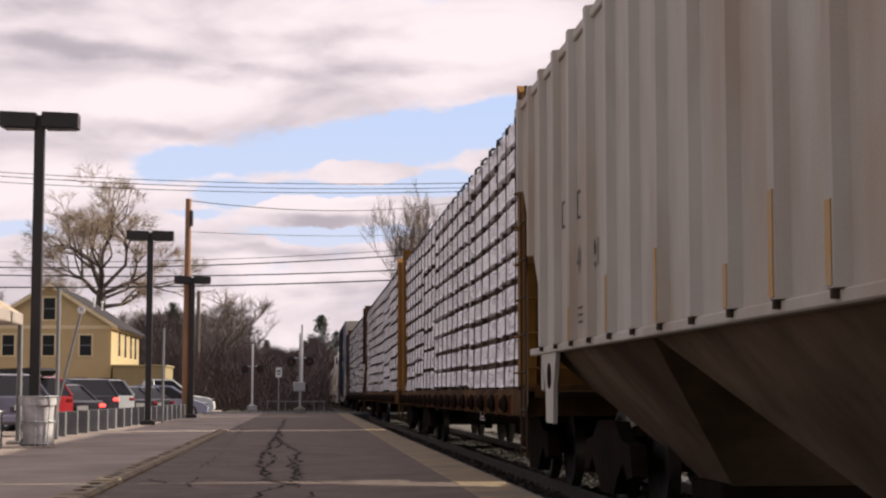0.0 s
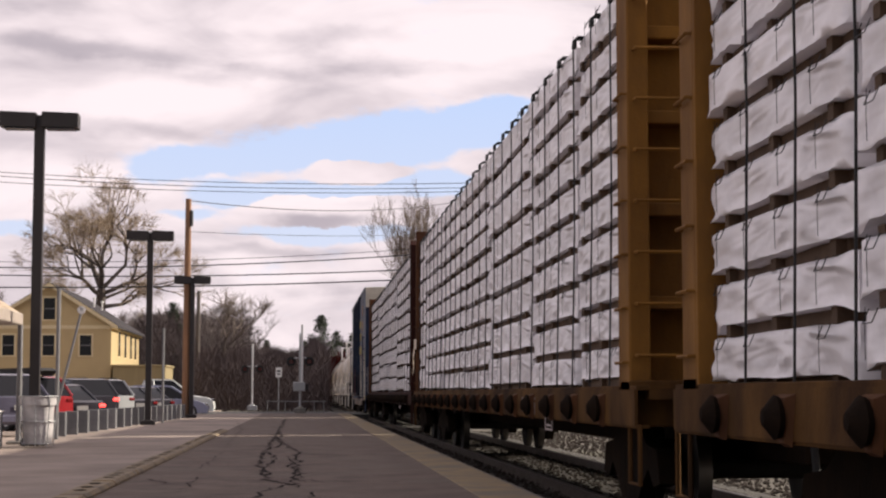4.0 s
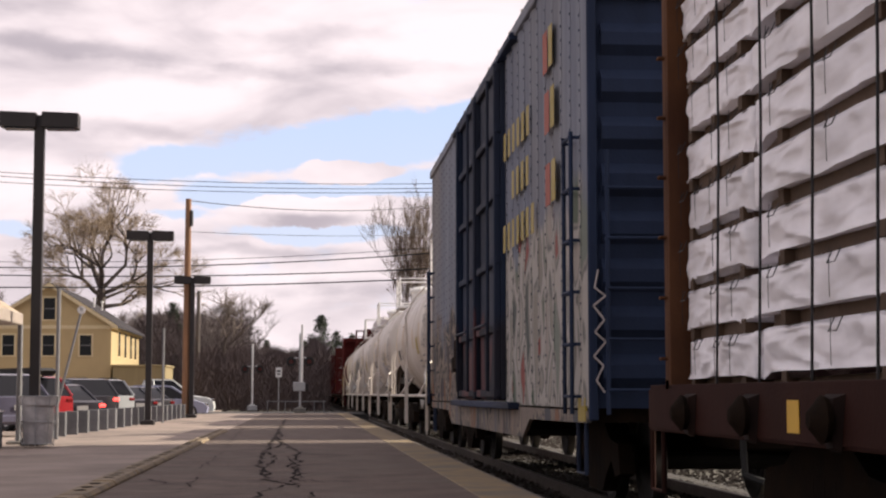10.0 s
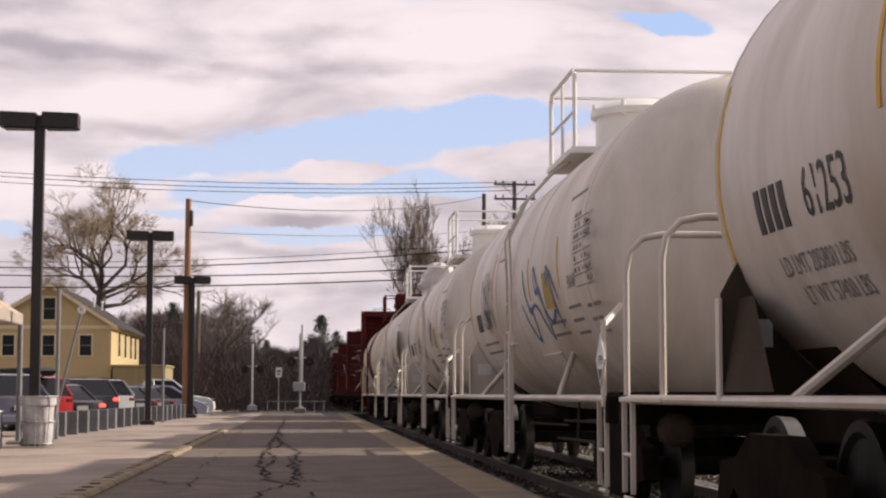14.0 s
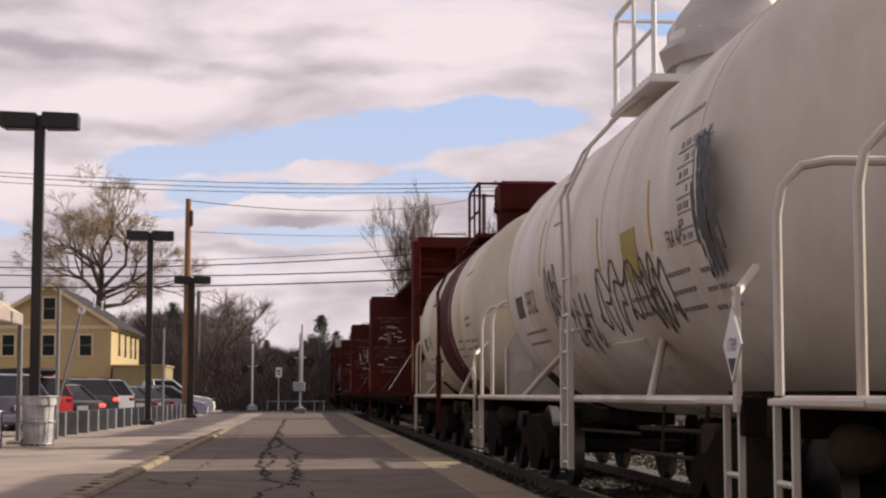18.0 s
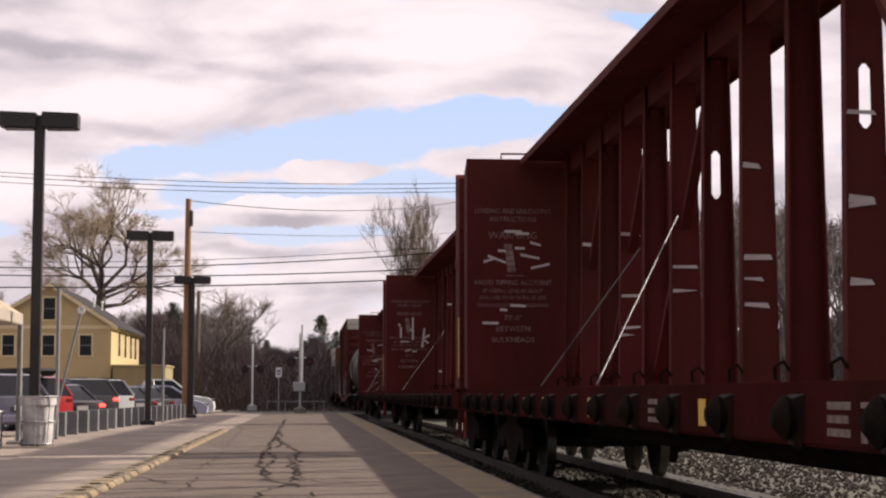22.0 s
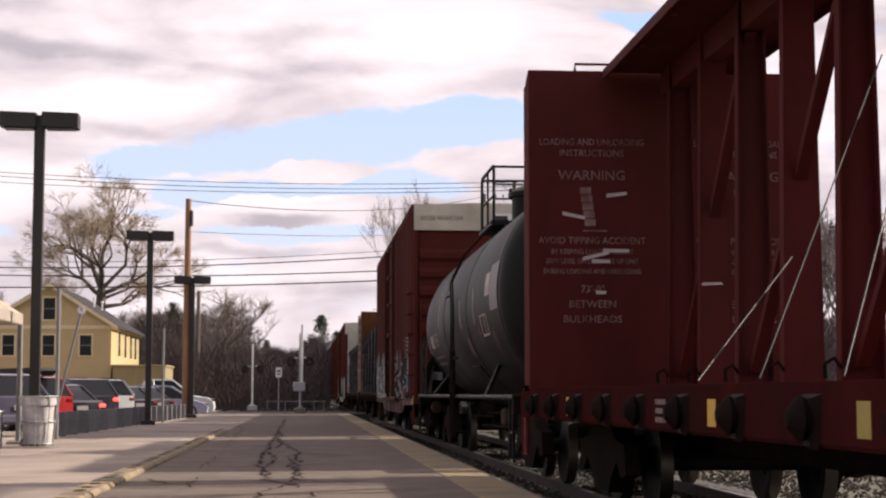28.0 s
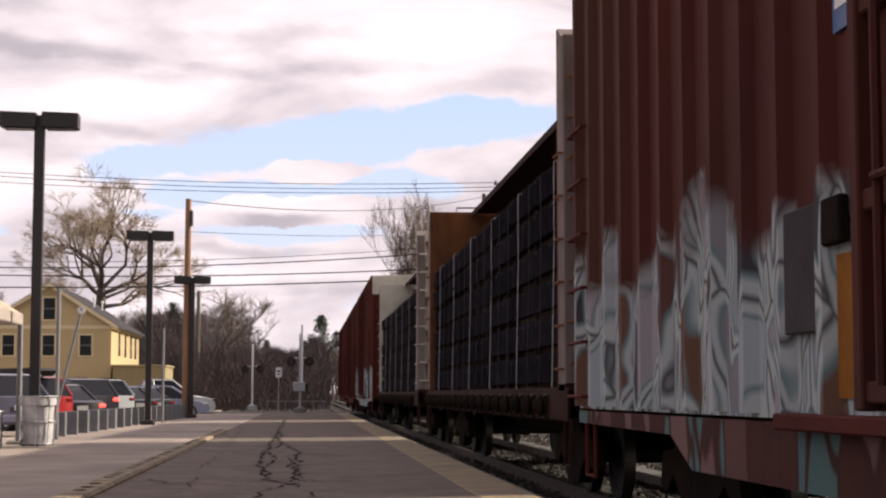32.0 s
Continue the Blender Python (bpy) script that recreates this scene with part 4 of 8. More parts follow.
# ---- house and shed ----
def house():
    x0, x1, y0, y1, ze, zp = -22.0, -13.45, 120.0, 140.0, 5.75, 8.45
    xm = (x0 + x1) / 2
    t = thing("house", "yellow clapboard gabled house with grey shingle roof", "house")
    b = Build()
    b.prism([(x0, -0.3), (x1, -0.3), (x1, ze), (xm, zp), (x0, ze)], 1, y0, y1)
    wall = part("wall", b, M_HOUSE, t)
    for i in range(34):
        z = 0.1 + i * 0.165
        b = Build()
        b.box(x0 - 0.012, x1 + 0.012, y0 - 0.015, y1, z, z + 0.014)
        part("clapboard", b, M_HOUSE, wall, smooth=0)
    for s in (-1, 1):
        b = Build()
        xe = xm + s * (x1 - xm + 0.45)
        k = (zp - ze) / (x1 - xm)
        b.add([(xm, y0 - 0.4, zp + 0.03), (xe, y0 - 0.4, ze - 0.45 * k + 0.03), (xe, y1 + 0.4, ze - 0.45 * k + 0.03), (xm, y1 + 0.4, zp + 0.03), (xm, y0 - 0.4, zp + 0.2), (xe, y0 - 0.4, ze - 0.45 * k + 0.2), (xe, y1 + 0.4, ze - 0.45 * k + 0.2), (xm, y1 + 0.4, zp + 0.2)],
              [(0, 1, 2, 3), (4, 7, 6, 5), (0, 4, 5, 1), (1, 5, 6, 2), (2, 6, 7, 3), (3, 7, 4, 0)])
        part("roof", b, M_ROOF, t)
        b = Build()
        b.add([(xm, y0 - 0.46, zp - 0.12), (xe, y0 - 0.46, ze - 0.45 * k - 0.12), (xe, y0 - 0.46, ze - 0.45 * k + 0.16), (xm, y0 - 0.46, zp + 0.16), (xm, y0 - 0.4, zp - 0.12), (xe, y0 - 0.4, ze - 0.45 * k - 0.12), (xe, y0 - 0.4, ze - 0.45 * k + 0.16), (xm, y0 - 0.4, zp + 0.16)],
              [(0, 1, 2, 3), (4, 7, 6, 5), (0, 4, 5, 1), (1, 5, 6, 2), (2, 6, 7, 3), (3, 7, 4, 0)])
        part("bargeboard", b, M_TRIM, t)
    b = Build()
    b.box(x0 - 0.05, x1 + 0.08, y0 - 0.06, y0, ze - 0.35, ze - 0.1)
    part("belt_course", b, M_TRIM, t)
    b = Build()
    b.box(x1, x1 + 0.25, y0 - 0.4, y1 + 0.3, ze - 0.32, ze - 0.05)
    part("eave_trim", b, M_TRIM, t)

    def window(front, a, z0, w, h):
        b = Build()
        g = Build()
        if front:
            b.box(a - w / 2 - 0.12, a + w / 2 + 0.12, y0 - 0.05, y0 - 0.004, z0 - 0.1, z0 + h + 0.12, 0.01)
            g.box(a - w / 2, a + w / 2, y0 - 0.062, y0 - 0.051, z0, z0 + h)
        else:
            b.box(x1 + 0.004, x1 + 0.05, a - w / 2 - 0.12, a + w / 2 + 0.12, z0 - 0.1, z0 + h + 0.12, 0.01)
            g.box(x1 + 0.051, x1 + 0.062, a - w / 2, a + w / 2, z0, z0 + h)
        fr = part("window", b, M_TRIM, t)
        part("pane", g, M_GLASSD, fr, "dark window pane", smooth=0)
        b = Build()
        if front:
            b.box(a - w / 2, a + w / 2, y0 - 0.072, y0 - 0.063, z0 + h * 0.48, z0 + h * 0.53)
        else:
            b.box(x1 + 0.063, x1 + 0.072, a - w / 2, a + w / 2, z0 + h * 0.48, z0 + h * 0.53)
        part("sash_bar", b, M_DGREY, fr, smooth=0)
    window(True, xm, 6.05, 0.8, 1.5)
    for a in (-20.5, -17.75, -15.2):
        window(True, a, 3.55, 0.8, 1.4)
    for a in (-20.5, -17.75):
        window(True, a, 0.9, 0.8, 1.4)
    for a in (124.9, 129.1, 133.2, 136.6):
        window(False, a, 3.6, 1.1, 1.75)
    for y in (128.5, 133.5):
        b = Build()
        b.tube([(-15.7, y, 6.9), (-15.7, y, 8.0)], 0.06, 8)
        b.tube([(-15.7, y, 7.95), (-15.7, y, 8.05)], 0.14, 8)
        part("vent_pipe", b, M_WHITEP, t)


house()
t = thing("shed", "flat ochre board shed beside the house", "shed")
b = Build()
b.box(-13.2, -9.6, 119, 126, -0.3, 2.75)
part("wall", b, M_OLIVE, t)
b = Build()
b.box(-13.3, -9.5, 118.9, 126.1, 2.75, 2.9, 0.03)
part("roof", b, M_OLIVE, t)


# ---- parked vehicles ----
M_GREYPLATE = mat("dull_plate", (0.24, 0.23, 0.23), 0.6, bump=0, amount=0.4)

def vehicle(kind, label, paint, m, lit=False, rails=False, roofbox=False, trim=False):
    """Nose towards +y, rear towards -y; origin on the ground amid the car."""
    L, Wd, Hh, belt, hood, roof0, roof1, nose = {
        "sedan": (4.7, 1.8, 1.43, 0.92, 0.95, -1.15, 0.35, 1.35), "suv": (4.6, 1.85, 1.66, 1.10, 1.08, -1.75, 0.25, 1.2),
        "hatch": (4.1, 1.72, 1.5, 0.92, 0.95, -1.55, 0.3, 1.2), "pickup": (5.6, 1.95, 1.85, 1.08, 1.12, -0.6, 0.65, 1.5)}[kind]
    t = thing("pickup_truck" if kind == "pickup" else "car", label, "truck" if kind == "pickup" else "car", m, "cars in the car park")
    h = L / 2
    tail = {"sedan": -1.95, "suv": -2.22, "hatch": -1.98, "pickup": -0.95}[kind]
    prof = [(-h + 0.03, 0.32), (-h, 0.55), (-h + 0.02, belt - 0.06), (-h + 0.14, belt), (nose, hood - 0.02), (h - 0.35, hood - 0.18), (h - 0.06, hood - 0.34), (h, 0.5), (h - 0.06, 0.28)]
    b = Build()
    n = len(prof)
    vs, fs = [], []
    cols = ((-Wd / 2, 0.965), (-Wd / 2 + 0.1, 1.0), (Wd / 2 - 0.1, 1.0), (Wd / 2, 0.965))
    for x, k in cols:
        vs += [(x, y * k, z if z < belt - 0.1 else z - (0.04 if k < 1 else 0)) for y, z in prof]
    for c in range(3):
        fs += [(c * n + i, c * n + (i + 1) % n, (c + 1) * n + (i + 1) % n, (c + 1) * n + i) for i in range(n)]
    fs += [tuple(range(n))[::-1], tuple(range(3 * n, 4 * n))]
    b.add(vs, fs)
    part("body", b, paint, t, smooth=40)
    # cabin
    cab = [(tail + (0.0 if kind != "sedan" else 0.1), belt - 0.03), (roof0, Hh - 0.05), (roof0 + 0.3, Hh), (roof1 - 0.1, Hh), (roof1 + 0.05, Hh - 0.04), (nose + 0.05, hood - 0.03)]
    n = len(cab)
    wb, wt = Wd / 2 - 0.05, Wd / 2 - 0.24
    zz = lambda z: wb + (wt - wb) * max(0, min(1, (z - belt) / (Hh - belt)))
    b = Build()
    b.add([(-zz(z), y, z) for y, z in cab] + [(zz(z), y, z) for y, z in cab], [tuple(range(n))[::-1], tuple(range(n, 2 * n))] + [(i, (i + 1) % n, n + (i + 1) % n, n + i) for i in range(n)])
    part("glasshouse", b, M_CARGLASS, t, "dark tinted windows")
    b = Build()
    rf = [p for p in cab if p[1] > Hh - 0.06]
    b.add([(-zz(z) - 0.01, y, z + 0.012) for y, z in rf] + [(zz(z) + 0.01, y, z + 0.012) for y, z in rf] + [(-zz(z) - 0.02, y, z - 0.06) for y, z in rf] + [(zz(z) + 0.02, y, z - 0.06) for y, z in rf],
          [(i, i + 1, 4 + i + 1, 4 + i) for i in range(3)] + [(i, 8 + i, 8 + i + 1, i + 1) for i in range(3)] + [(4 + i, 4 + i + 1, 12 + i + 1, 12 + i) for i in range(3)])
    part("roof_panel", b, paint, t)
    for s in (-1, 1):
        for p, q in ((cab[0], cab[1]), (cab[5], cab[4]), ((-0.25, belt), (-0.25, Hh - 0.03))):
            b = Build()
            b.tube([(s * (zz(p[1]) + 0.005), p[0], p[1]), (s * (zz(q[1]) + 0.005), q[0], q[1])], 0.045, 6)
            part("pillar", b, paint, t)
        b = Build()
        x0, x1 = sorted((s * (Wd / 2 - 0.27), s * (Wd / 2 - 0.03)))
        b.box(x0, x1, -h - 0.012, -h + 0.2, belt - 0.22, belt - 0.10, 0.03)
        part("tail_lamp", b, M_TAILON if lit else M_TAILRED, t, "lit red tail lamp" if lit else "red tail lamp")
        b = Build()
        b.box(x0, x1, h - 0.24, h - 0.055, hood - 0.36, hood - 0.22, 0.03)
        part("headlamp", b, M_CHROME, t)
        b = Build()
        x0, x1 = sorted((s * (Wd / 2), s * (Wd / 2 + 0.16)))
        b.box(x0, x1, nose - 0.35, nose - 0.25, belt, belt + 0.13, 0.03)
        part("mirror", b, paint, t)
        for y in (-h + 0.85, h - 0.85):
            b = Build()
            x0 = s * (Wd / 2 - 0.2)
            b.lathe([(0.0, 0), (0.30, 0), (0.335, 0.04), (0.335, 0.17), (0.30, 0.21), (0.0, 0.21)], (min(x0, x0 + s * 0.21), y, 0.335), 0, 22)
            w = part("wheel", b, M_BLACK, t, "black tyre")
            b = Build()
            x1 = s * (Wd / 2 + 0.012)
            b.lathe([(0.0, 0), (0.2, 0), (0.21, 0.02), (0.0, 0.02)], (min(x1, x1 - s * 0.02), y, 0.335), 0, 16)
            part("rim", b, M_GALV, w)
    b = Build()
    b.box(-Wd / 2 + 0.05, Wd / 2 - 0.05, -h - 0.04, -h + 0.2, 0.36, 0.58, 0.04)
    part("bumper", b, paint, t)
    b = Build()
    b.box(-0.2, 0.2, -h - 0.052, -h - 0.04, 0.62 if kind != "suv" else 0.7, 0.76 if kind != "suv" else 0.84)
    part("number_plate", b, M_GREYPLATE, t, smooth=0)
    b = Build()
    b.box(-Wd / 2 + 0.2, Wd / 2 - 0.2, h - 0.07, h + 0.012, 0.4, 0.62, 0.03)
    part("grille", b, M_BLACK, t)
    if rails:
        for s in (-1, 1):
            b = Build()
            b.tube([(s * 0.62, roof0 + 0.35, Hh), (s * 0.62, roof0 + 0.4, Hh + 0.06), (s * 0.62, roof1 - 0.25, Hh + 0.06), (s * 0.62, roof1 - 0.2, Hh)], 0.02, 6)
            part("roof_rail", b, M_BLACK, t)
    if trim:
        for s in (-1, 1):
            b = Build()
            b.tube([(s * (zz(z) + 0.022), y, z - 0.05) for y, z in ((cab[0][0] + 0.35, belt + 0.1), (cab[1][0] + 0.12, cab[1][1] - 0.03), (cab[2][0], Hh - 0.04), (cab[3][0], Hh - 0.04), (cab[5][0] - 0.1, belt + 0.06))], 0.018, 6)
            part("window_trim", b, M_CHROME, t, "bright chrome window line")
    if roofbox:
        b = Build()
        b.prism([(-2.0, Hh + 0.06), (0.9, Hh + 0.06), (1.3, Hh + 0.16), (0.8, Hh + 0.26), (-1.9, Hh + 0.27), (-2.3, Hh + 0.18)], 0, -0.36, 0.36)
        part("cargo_box", b, M_BLACK, t, "black roof cargo box")
    if kind == "pickup":
        b = Build()
        b.box(-Wd / 2 + 0.12, Wd / 2 - 0.12, -h + 0.12, -1.0, belt - 0.02, belt + 0.012, 0.0)
        part("bed_cover", b, M_BLACK, t, smooth=0)


def paint(name, c):
    return mat(name, c, 0.2, 0.0, scale=1, amount=0.25, bump=0, spec=0.6)


P_NAVY, P_RED, P_BLACK, P_WHITE, P_SILVER, P_LBLUE, P_GREEN = paint("navy_car_paint", (0.085, 0.08, 0.115)), paint("red_car_paint", (0.28, 0.015, 0.02)), paint("black_car_paint", (0.022, 0.020, 0.027)), paint("white_car_paint", (0.7, 0.7, 0.68)), paint("silver_car_paint", (0.36, 0.37, 0.38)), paint("pale_blue_car_paint", (0.30, 0.31, 0.42)), paint("grey_green_car_paint", (0.16, 0.21, 0.20))
PARK = -0.25
vehicle("suv", "dusky violet-grey sport utility car parked behind the bollards", P_NAVY, pose(-8.95, 47.5, PARK, 0, 0, 40), rails=True)
vehicle("suv", "bright red sport utility car with a black roof box", P_RED, pose(-9.2, 54.5, PARK, 0, 0, 38), roofbox=True)
vehicle("sedan", "black sedan with lit red tail lamps", P_BLACK, pose(-8.45, 56.5, PARK, 0, 0, 38), lit=True)
vehicle("suv", "black wagon with a silver window line", P_BLACK, pose(-8.5, 61.5, PARK, 0, 0, 36), lit=True, trim=True)
vehicle("suv", "silver sport utility car with dark windows", P_SILVER, pose(-8.35, 65.5, PARK, 0, 0, 36), rails=True)
vehicle("sedan", "dark sedan with pale window trim", P_BLACK, pose(-8.0, 71.5, PARK, 0, 0, 36), trim=True)
vehicle("hatch", "grey-green hatchback in the parking row", P_GREEN, pose(-7.5, 81, PARK, 0, 0, 36))
vehicle("sedan", "dark grey sedan in the parking row", P_BLACK, pose(-7.7, 76.5, PARK, 0, 0, 36))
vehicle("hatch", "pale lilac hatchback facing the platform", P_LBLUE, pose(-6.35, 77.5, PARK, 0, 0, -84))
vehicle("pickup", "white pickup truck parked across the row", P_WHITE, pose(-7.25, 85.5, PARK, 0, 0, -82))


# ---- trees ----
TWIG = 0.017


def grow(b, tw, rng, p, d, length, r, depth, spread, up, min_r):
    """A limb in three short pieces, then its forks; thin ends go to the twig mesh."""
    pts = [p]
    q = p
    for _ in range(3):
        d = (d + Vector((rng.uniform(-1, 1), rng.uniform(-1, 1), rng.uniform(-0.6, 0.9))) * 0.16 + Vector((0, 0, up))).normalized()
        q = q + d * (length / 3)
        pts.append(q)
    tgt = b if r > min_r else tw
    tgt.tube(pts, max(r, TWIG), 6 if r > 0.12 else (4 if r > 0.04 else 3), max(r * 0.62, TWIG * 0.7), caps=False)
    if depth == 0:
        for _ in range(4):
            s = pts[rng.choice((1, 2, 3))]
            e = s + (d + Vector((rng.uniform(-1, 1), rng.uniform(-1, 1), rng.uniform(-0.7, 0.6)))).normalized() * rng.uniform(0.35, 0.95)
            o = Vector((rng.uniform(-1, 1), rng.uniform(-1, 1), rng.uniform(-1, 1))).normalized() * 0.016
            tw.add([s - o, s + o, e], [(0, 1, 2)])
        return
    k = rng.choice((2, 3, 3)) if depth > 1 else 3
    for i in range(k):
        s = Vector((rng.uniform(-1, 1), rng.uniform(-1, 1), rng.uniform(-0.5, 0.6))).normalized()
        nd = (d + s * spread).normalized()
        start = pts[-1] if i == 0 else pts[rng.choice((2, 3, 3))]
        grow(b, tw, rng, start, nd, length * rng.uniform(0.62, 0.85), r * rng.uniform(0.5, 0.64), depth - 1, spread, up, min_r)


def bare_tree(seed, height, depth=6, spread=0.75, up=0.06, trunk=0.24, twig=M_TWIG, min_r=0.05, stem=0.24):
    rng = random.Random(seed)
    b, tw = Build(), Build()
    grow(b, tw, rng, Vector((0, 0, -0.3)), Vector((0, 0, 1)), height * stem, trunk, depth, spread, up, min_r)
    top = max(p[2] for p in b.v + tw.v)
    k = height / top
    b.v = [(x * k, y * k, z * k) for x, y, z in b.v]
    tw.v = [(x * k, y * k, z * k) for x, y, z in tw.v]
    return b, tw


def tree_thing(b, tw, label, m, twig=M_TWIG, group=""):
    t = thing("tree", label, "tree", m, group)
    part("trunk", b, M_BARK, t)
    part("crown", tw, twig, t, "fine bare twigs", smooth=0)
    return t


def spreading_tree(seed, limbs, base, depth, droop, spread=0.72, girth=0.6):
    """A thick trunk that parts into named limbs: (height, way x, y, z, length, radius)."""
    rng = random.Random(seed)
    b, tw = Build(), Build()
    b.tube(base, girth, 10, girth * 0.7, caps=False)
    for z, dx, dy, dz, length, r in limbs:
        lo, hi = max((p for p in base if p[2] <= z), key=lambda p: p[2]), min((p for p in base if p[2] >= z), key=lambda p: p[2])
        f = (z - lo[2]) / max(0.01, hi[2] - lo[2])
        grow(b, tw, rng, Vector(lo).lerp(Vector(hi), f), Vector((dx, dy, dz)).normalized(), length, r, depth, spread, droop, 0.05)
    return b, tw


willow = spreading_tree(21, [(10.6, 0.1, 0, 1, 3.5, 0.25), (10.6, 0.55, 0.2, 0.75, 3.2, 0.23), (10.2, 0.95, -0.1, 0.3, 3.0, 0.24), (9.6, 0.7, 0.4, 0.5, 2.7, 0.18), (9.8, -0.35, -0.5, 0.7, 2.8, 0.18), (10.6, -0.5, 0.1, 0.8, 3.2, 0.28), (10.0, -0.8, 0.2, 0.35, 2.7, 0.22), (9.0, 0.85, 0.3, 0.0, 1.9, 0.26), (10.6, 0.1, -0.8, 0.6, 2.8, 0.24), (10.6, -0.25, 0.8, 0.6, 2.8, 0.24), (8.6, -0.8, -0.2, 0.2, 1.8, 0.18)],
                        [(0, 0, -0.3), (0.15, 0, 4), (0.0, 0, 8), (0.1, 0, 10.6)], 6, -0.01)
tree_thing(*willow, "tall bare spreading tree behind the house", pose(-19.0, 160, 0), mat("budding_twigs", (0.33, 0.25, 0.175), 0.95, bump=0))
bush = spreading_tree(8, [(1.5, 0.15, 0, 1, 4.6, 0.20), (1.2, -0.2, 0.1, 1, 4.4, 0.18), (1.0, 0.45, 0.1, 1, 4.0, 0.16), (1.0, -0.45, 0, 1, 4.0, 0.16), (1.2, 0.1, 0.4, 1, 4.2, 0.16), (1.4, -0.05, -0.3, 1, 4.9, 0.18)], [(0, 0, -0.3), (0, 0, 1.0), (0, 0, 1.6)], 6, 0.075, 0.55, 0.3)
for q in bush:
    q.v = [(x * 0.62, y * 0.62, z * 1.02) for x, y, z in q.v]
tree_thing(*bush, "bare many-stemmed tree beyond the track", pose(9.3, 148, 0))
bush = spreading_tree(9, [(1.5, 0.2, 0, 1, 3.8, 0.18), (1.2, -0.3, 0.1, 1, 3.6, 0.16), (1.0, 0.5, 0.1, 1, 3.4, 0.14), (1.2, 0.1, 0.4, 1, 3.8, 0.14)], [(0, 0, -0.3), (0, 0, 1.0), (0, 0, 1.6)], 6, 0.075, 0.55, 0.3)
for q in bush:
    q.v = [(x * 0.6, y * 0.6, z) for x, y, z in q.v]
tree_thing(*bush, "bare bushy tree beyond the track", pose(12.2, 156, 0))
tree_thing(*bare_tree(37, 11.0, 6, 0.62, 0.09, 0.2), "pale bare tree before the woods", pose(-8.3, 150, 0), mat("pale_twigs", (0.22, 0.175, 0.15), 0.95, bump=0))
tree_thing(*bare_tree(14, 12.0, 6, 0.7, 0.08, 0.25), "bare tree behind the canopy", pose(-30, 165, 0, 0, 0, 60))

# woods: a few bare trees, repeated as one stretch of stuff
wood = [bare_tree(30 + i, 13, 5, 0.6, 0.1, 0.2, min_r=10) for i in range(4)]


def woods(name, label, spots, material):
    b = Build()
    for i, (x, y, h, a) in enumerate(spots):
        src = wood[i % 4][1]
        c, s, k = math.cos(a), math.sin(a), h / 13
        b.add([(x + (p[0] * c - p[1] * s) * k, y + (p[0] * s + p[1] * c) * k, p[2] * k) for p in src.v], src.f)
    solid(name, b, material, label, "woods", kind="stuff", smooth=0)


rw = random.Random(5)
spots = []
for i in range(130):
    y = rw.uniform(150, 230)
    px = rw.uniform(-305, -95)
    top = 128 + 50 * math.exp(-((px + 150) / 45) ** 2) - (20 if px > -110 else 0) + 38 * max(0.0, min(1.0, (-190 - px) / 30))
    spots.append((px * y / 3000, y, top * y / 3000 * rw.uniform(0.75, 1.05), rw.uniform(0, 6)))
woods("woods", "grey leafless woods behind the car park", spots, M_TWIGFAR)
spots = []
for i in range(90):
    y = rw.uniform(230, 330)
    px = rw.uniform(-130, 150)
    spots.append((px * y / 3000, y, rw.uniform(70, 100) * y / 3000, rw.uniform(0, 6)))
woods("far_woods", "dark leafless woods beyond the crossing", spots, M_TWIGFAR)
spots = []
for i in range(80):
    y = rw.uniform(80, 210)
    spots.append((y * rw.uniform(0.13, 0.44), y, rw.uniform(270, 400) * y / 3000, rw.uniform(0, 6)))
woods("woods_right", "leafless woods beyond the gravel yard", spots, M_TWIGFAR)


def pine(x, y, h, seed, spread=0.28):
    rng = random.Random(seed)
    t = thing("pine_tree", "dark green pine with ragged crown", "tree", pose(x, y, 0), "pines beyond the crossing")
    b = Build()
    b.tube([(0, 0, -0.3), (0.1, 0, h * 0.95)], h * 0.018, 7, 0.04)
    part("trunk", b, M_BARK, t)
    c = Build()
    for i in range(150):
        f = rng.random() ** 0.8
        z = h * (0.12 + 0.86 * f)
        rad = h * spread * (1.02 - f) ** 0.75 * rng.uniform(0.45, 1.1)
        a = rng.uniform(0, 2 * math.pi)
        e = Vector((rad * math.cos(a), rad * math.sin(a), z + rng.uniform(-0.02, 0.05) * h))
        s = Vector((0.05 * math.cos(a), 0.05 * math.sin(a), z))
        for k in range(26):
            q = s.lerp(e, rng.uniform(0.25, 1.0)) + Vector((rng.gauss(0, 0.02), rng.gauss(0, 0.02), rng.gauss(0, 0.012))) * h
            w = h * 0.02
            v = [q + Vector((rng.uniform(-w, w), rng.uniform(-w, w), rng.uniform(-w * 0.5, w * 0.6))) for _ in range(3)]
            c.add(v, [(0, 1, 2)])
    part("crown", c, M_PINE, t, "dark needle clumps", smooth=0)


pine(2.3, 240, 11.8, 1, 0.42)
pine(-5.4, 245, 8.6, 3, 0.2)
pine(4.9, 262, 10.4, 4, 0.34)
pine(7.0, 250, 9.6, 5, 0.34)
pine(-12.6, 165, 9.6, 6, 0.26)
pine(0.2, 270, 9.2, 9, 0.4)

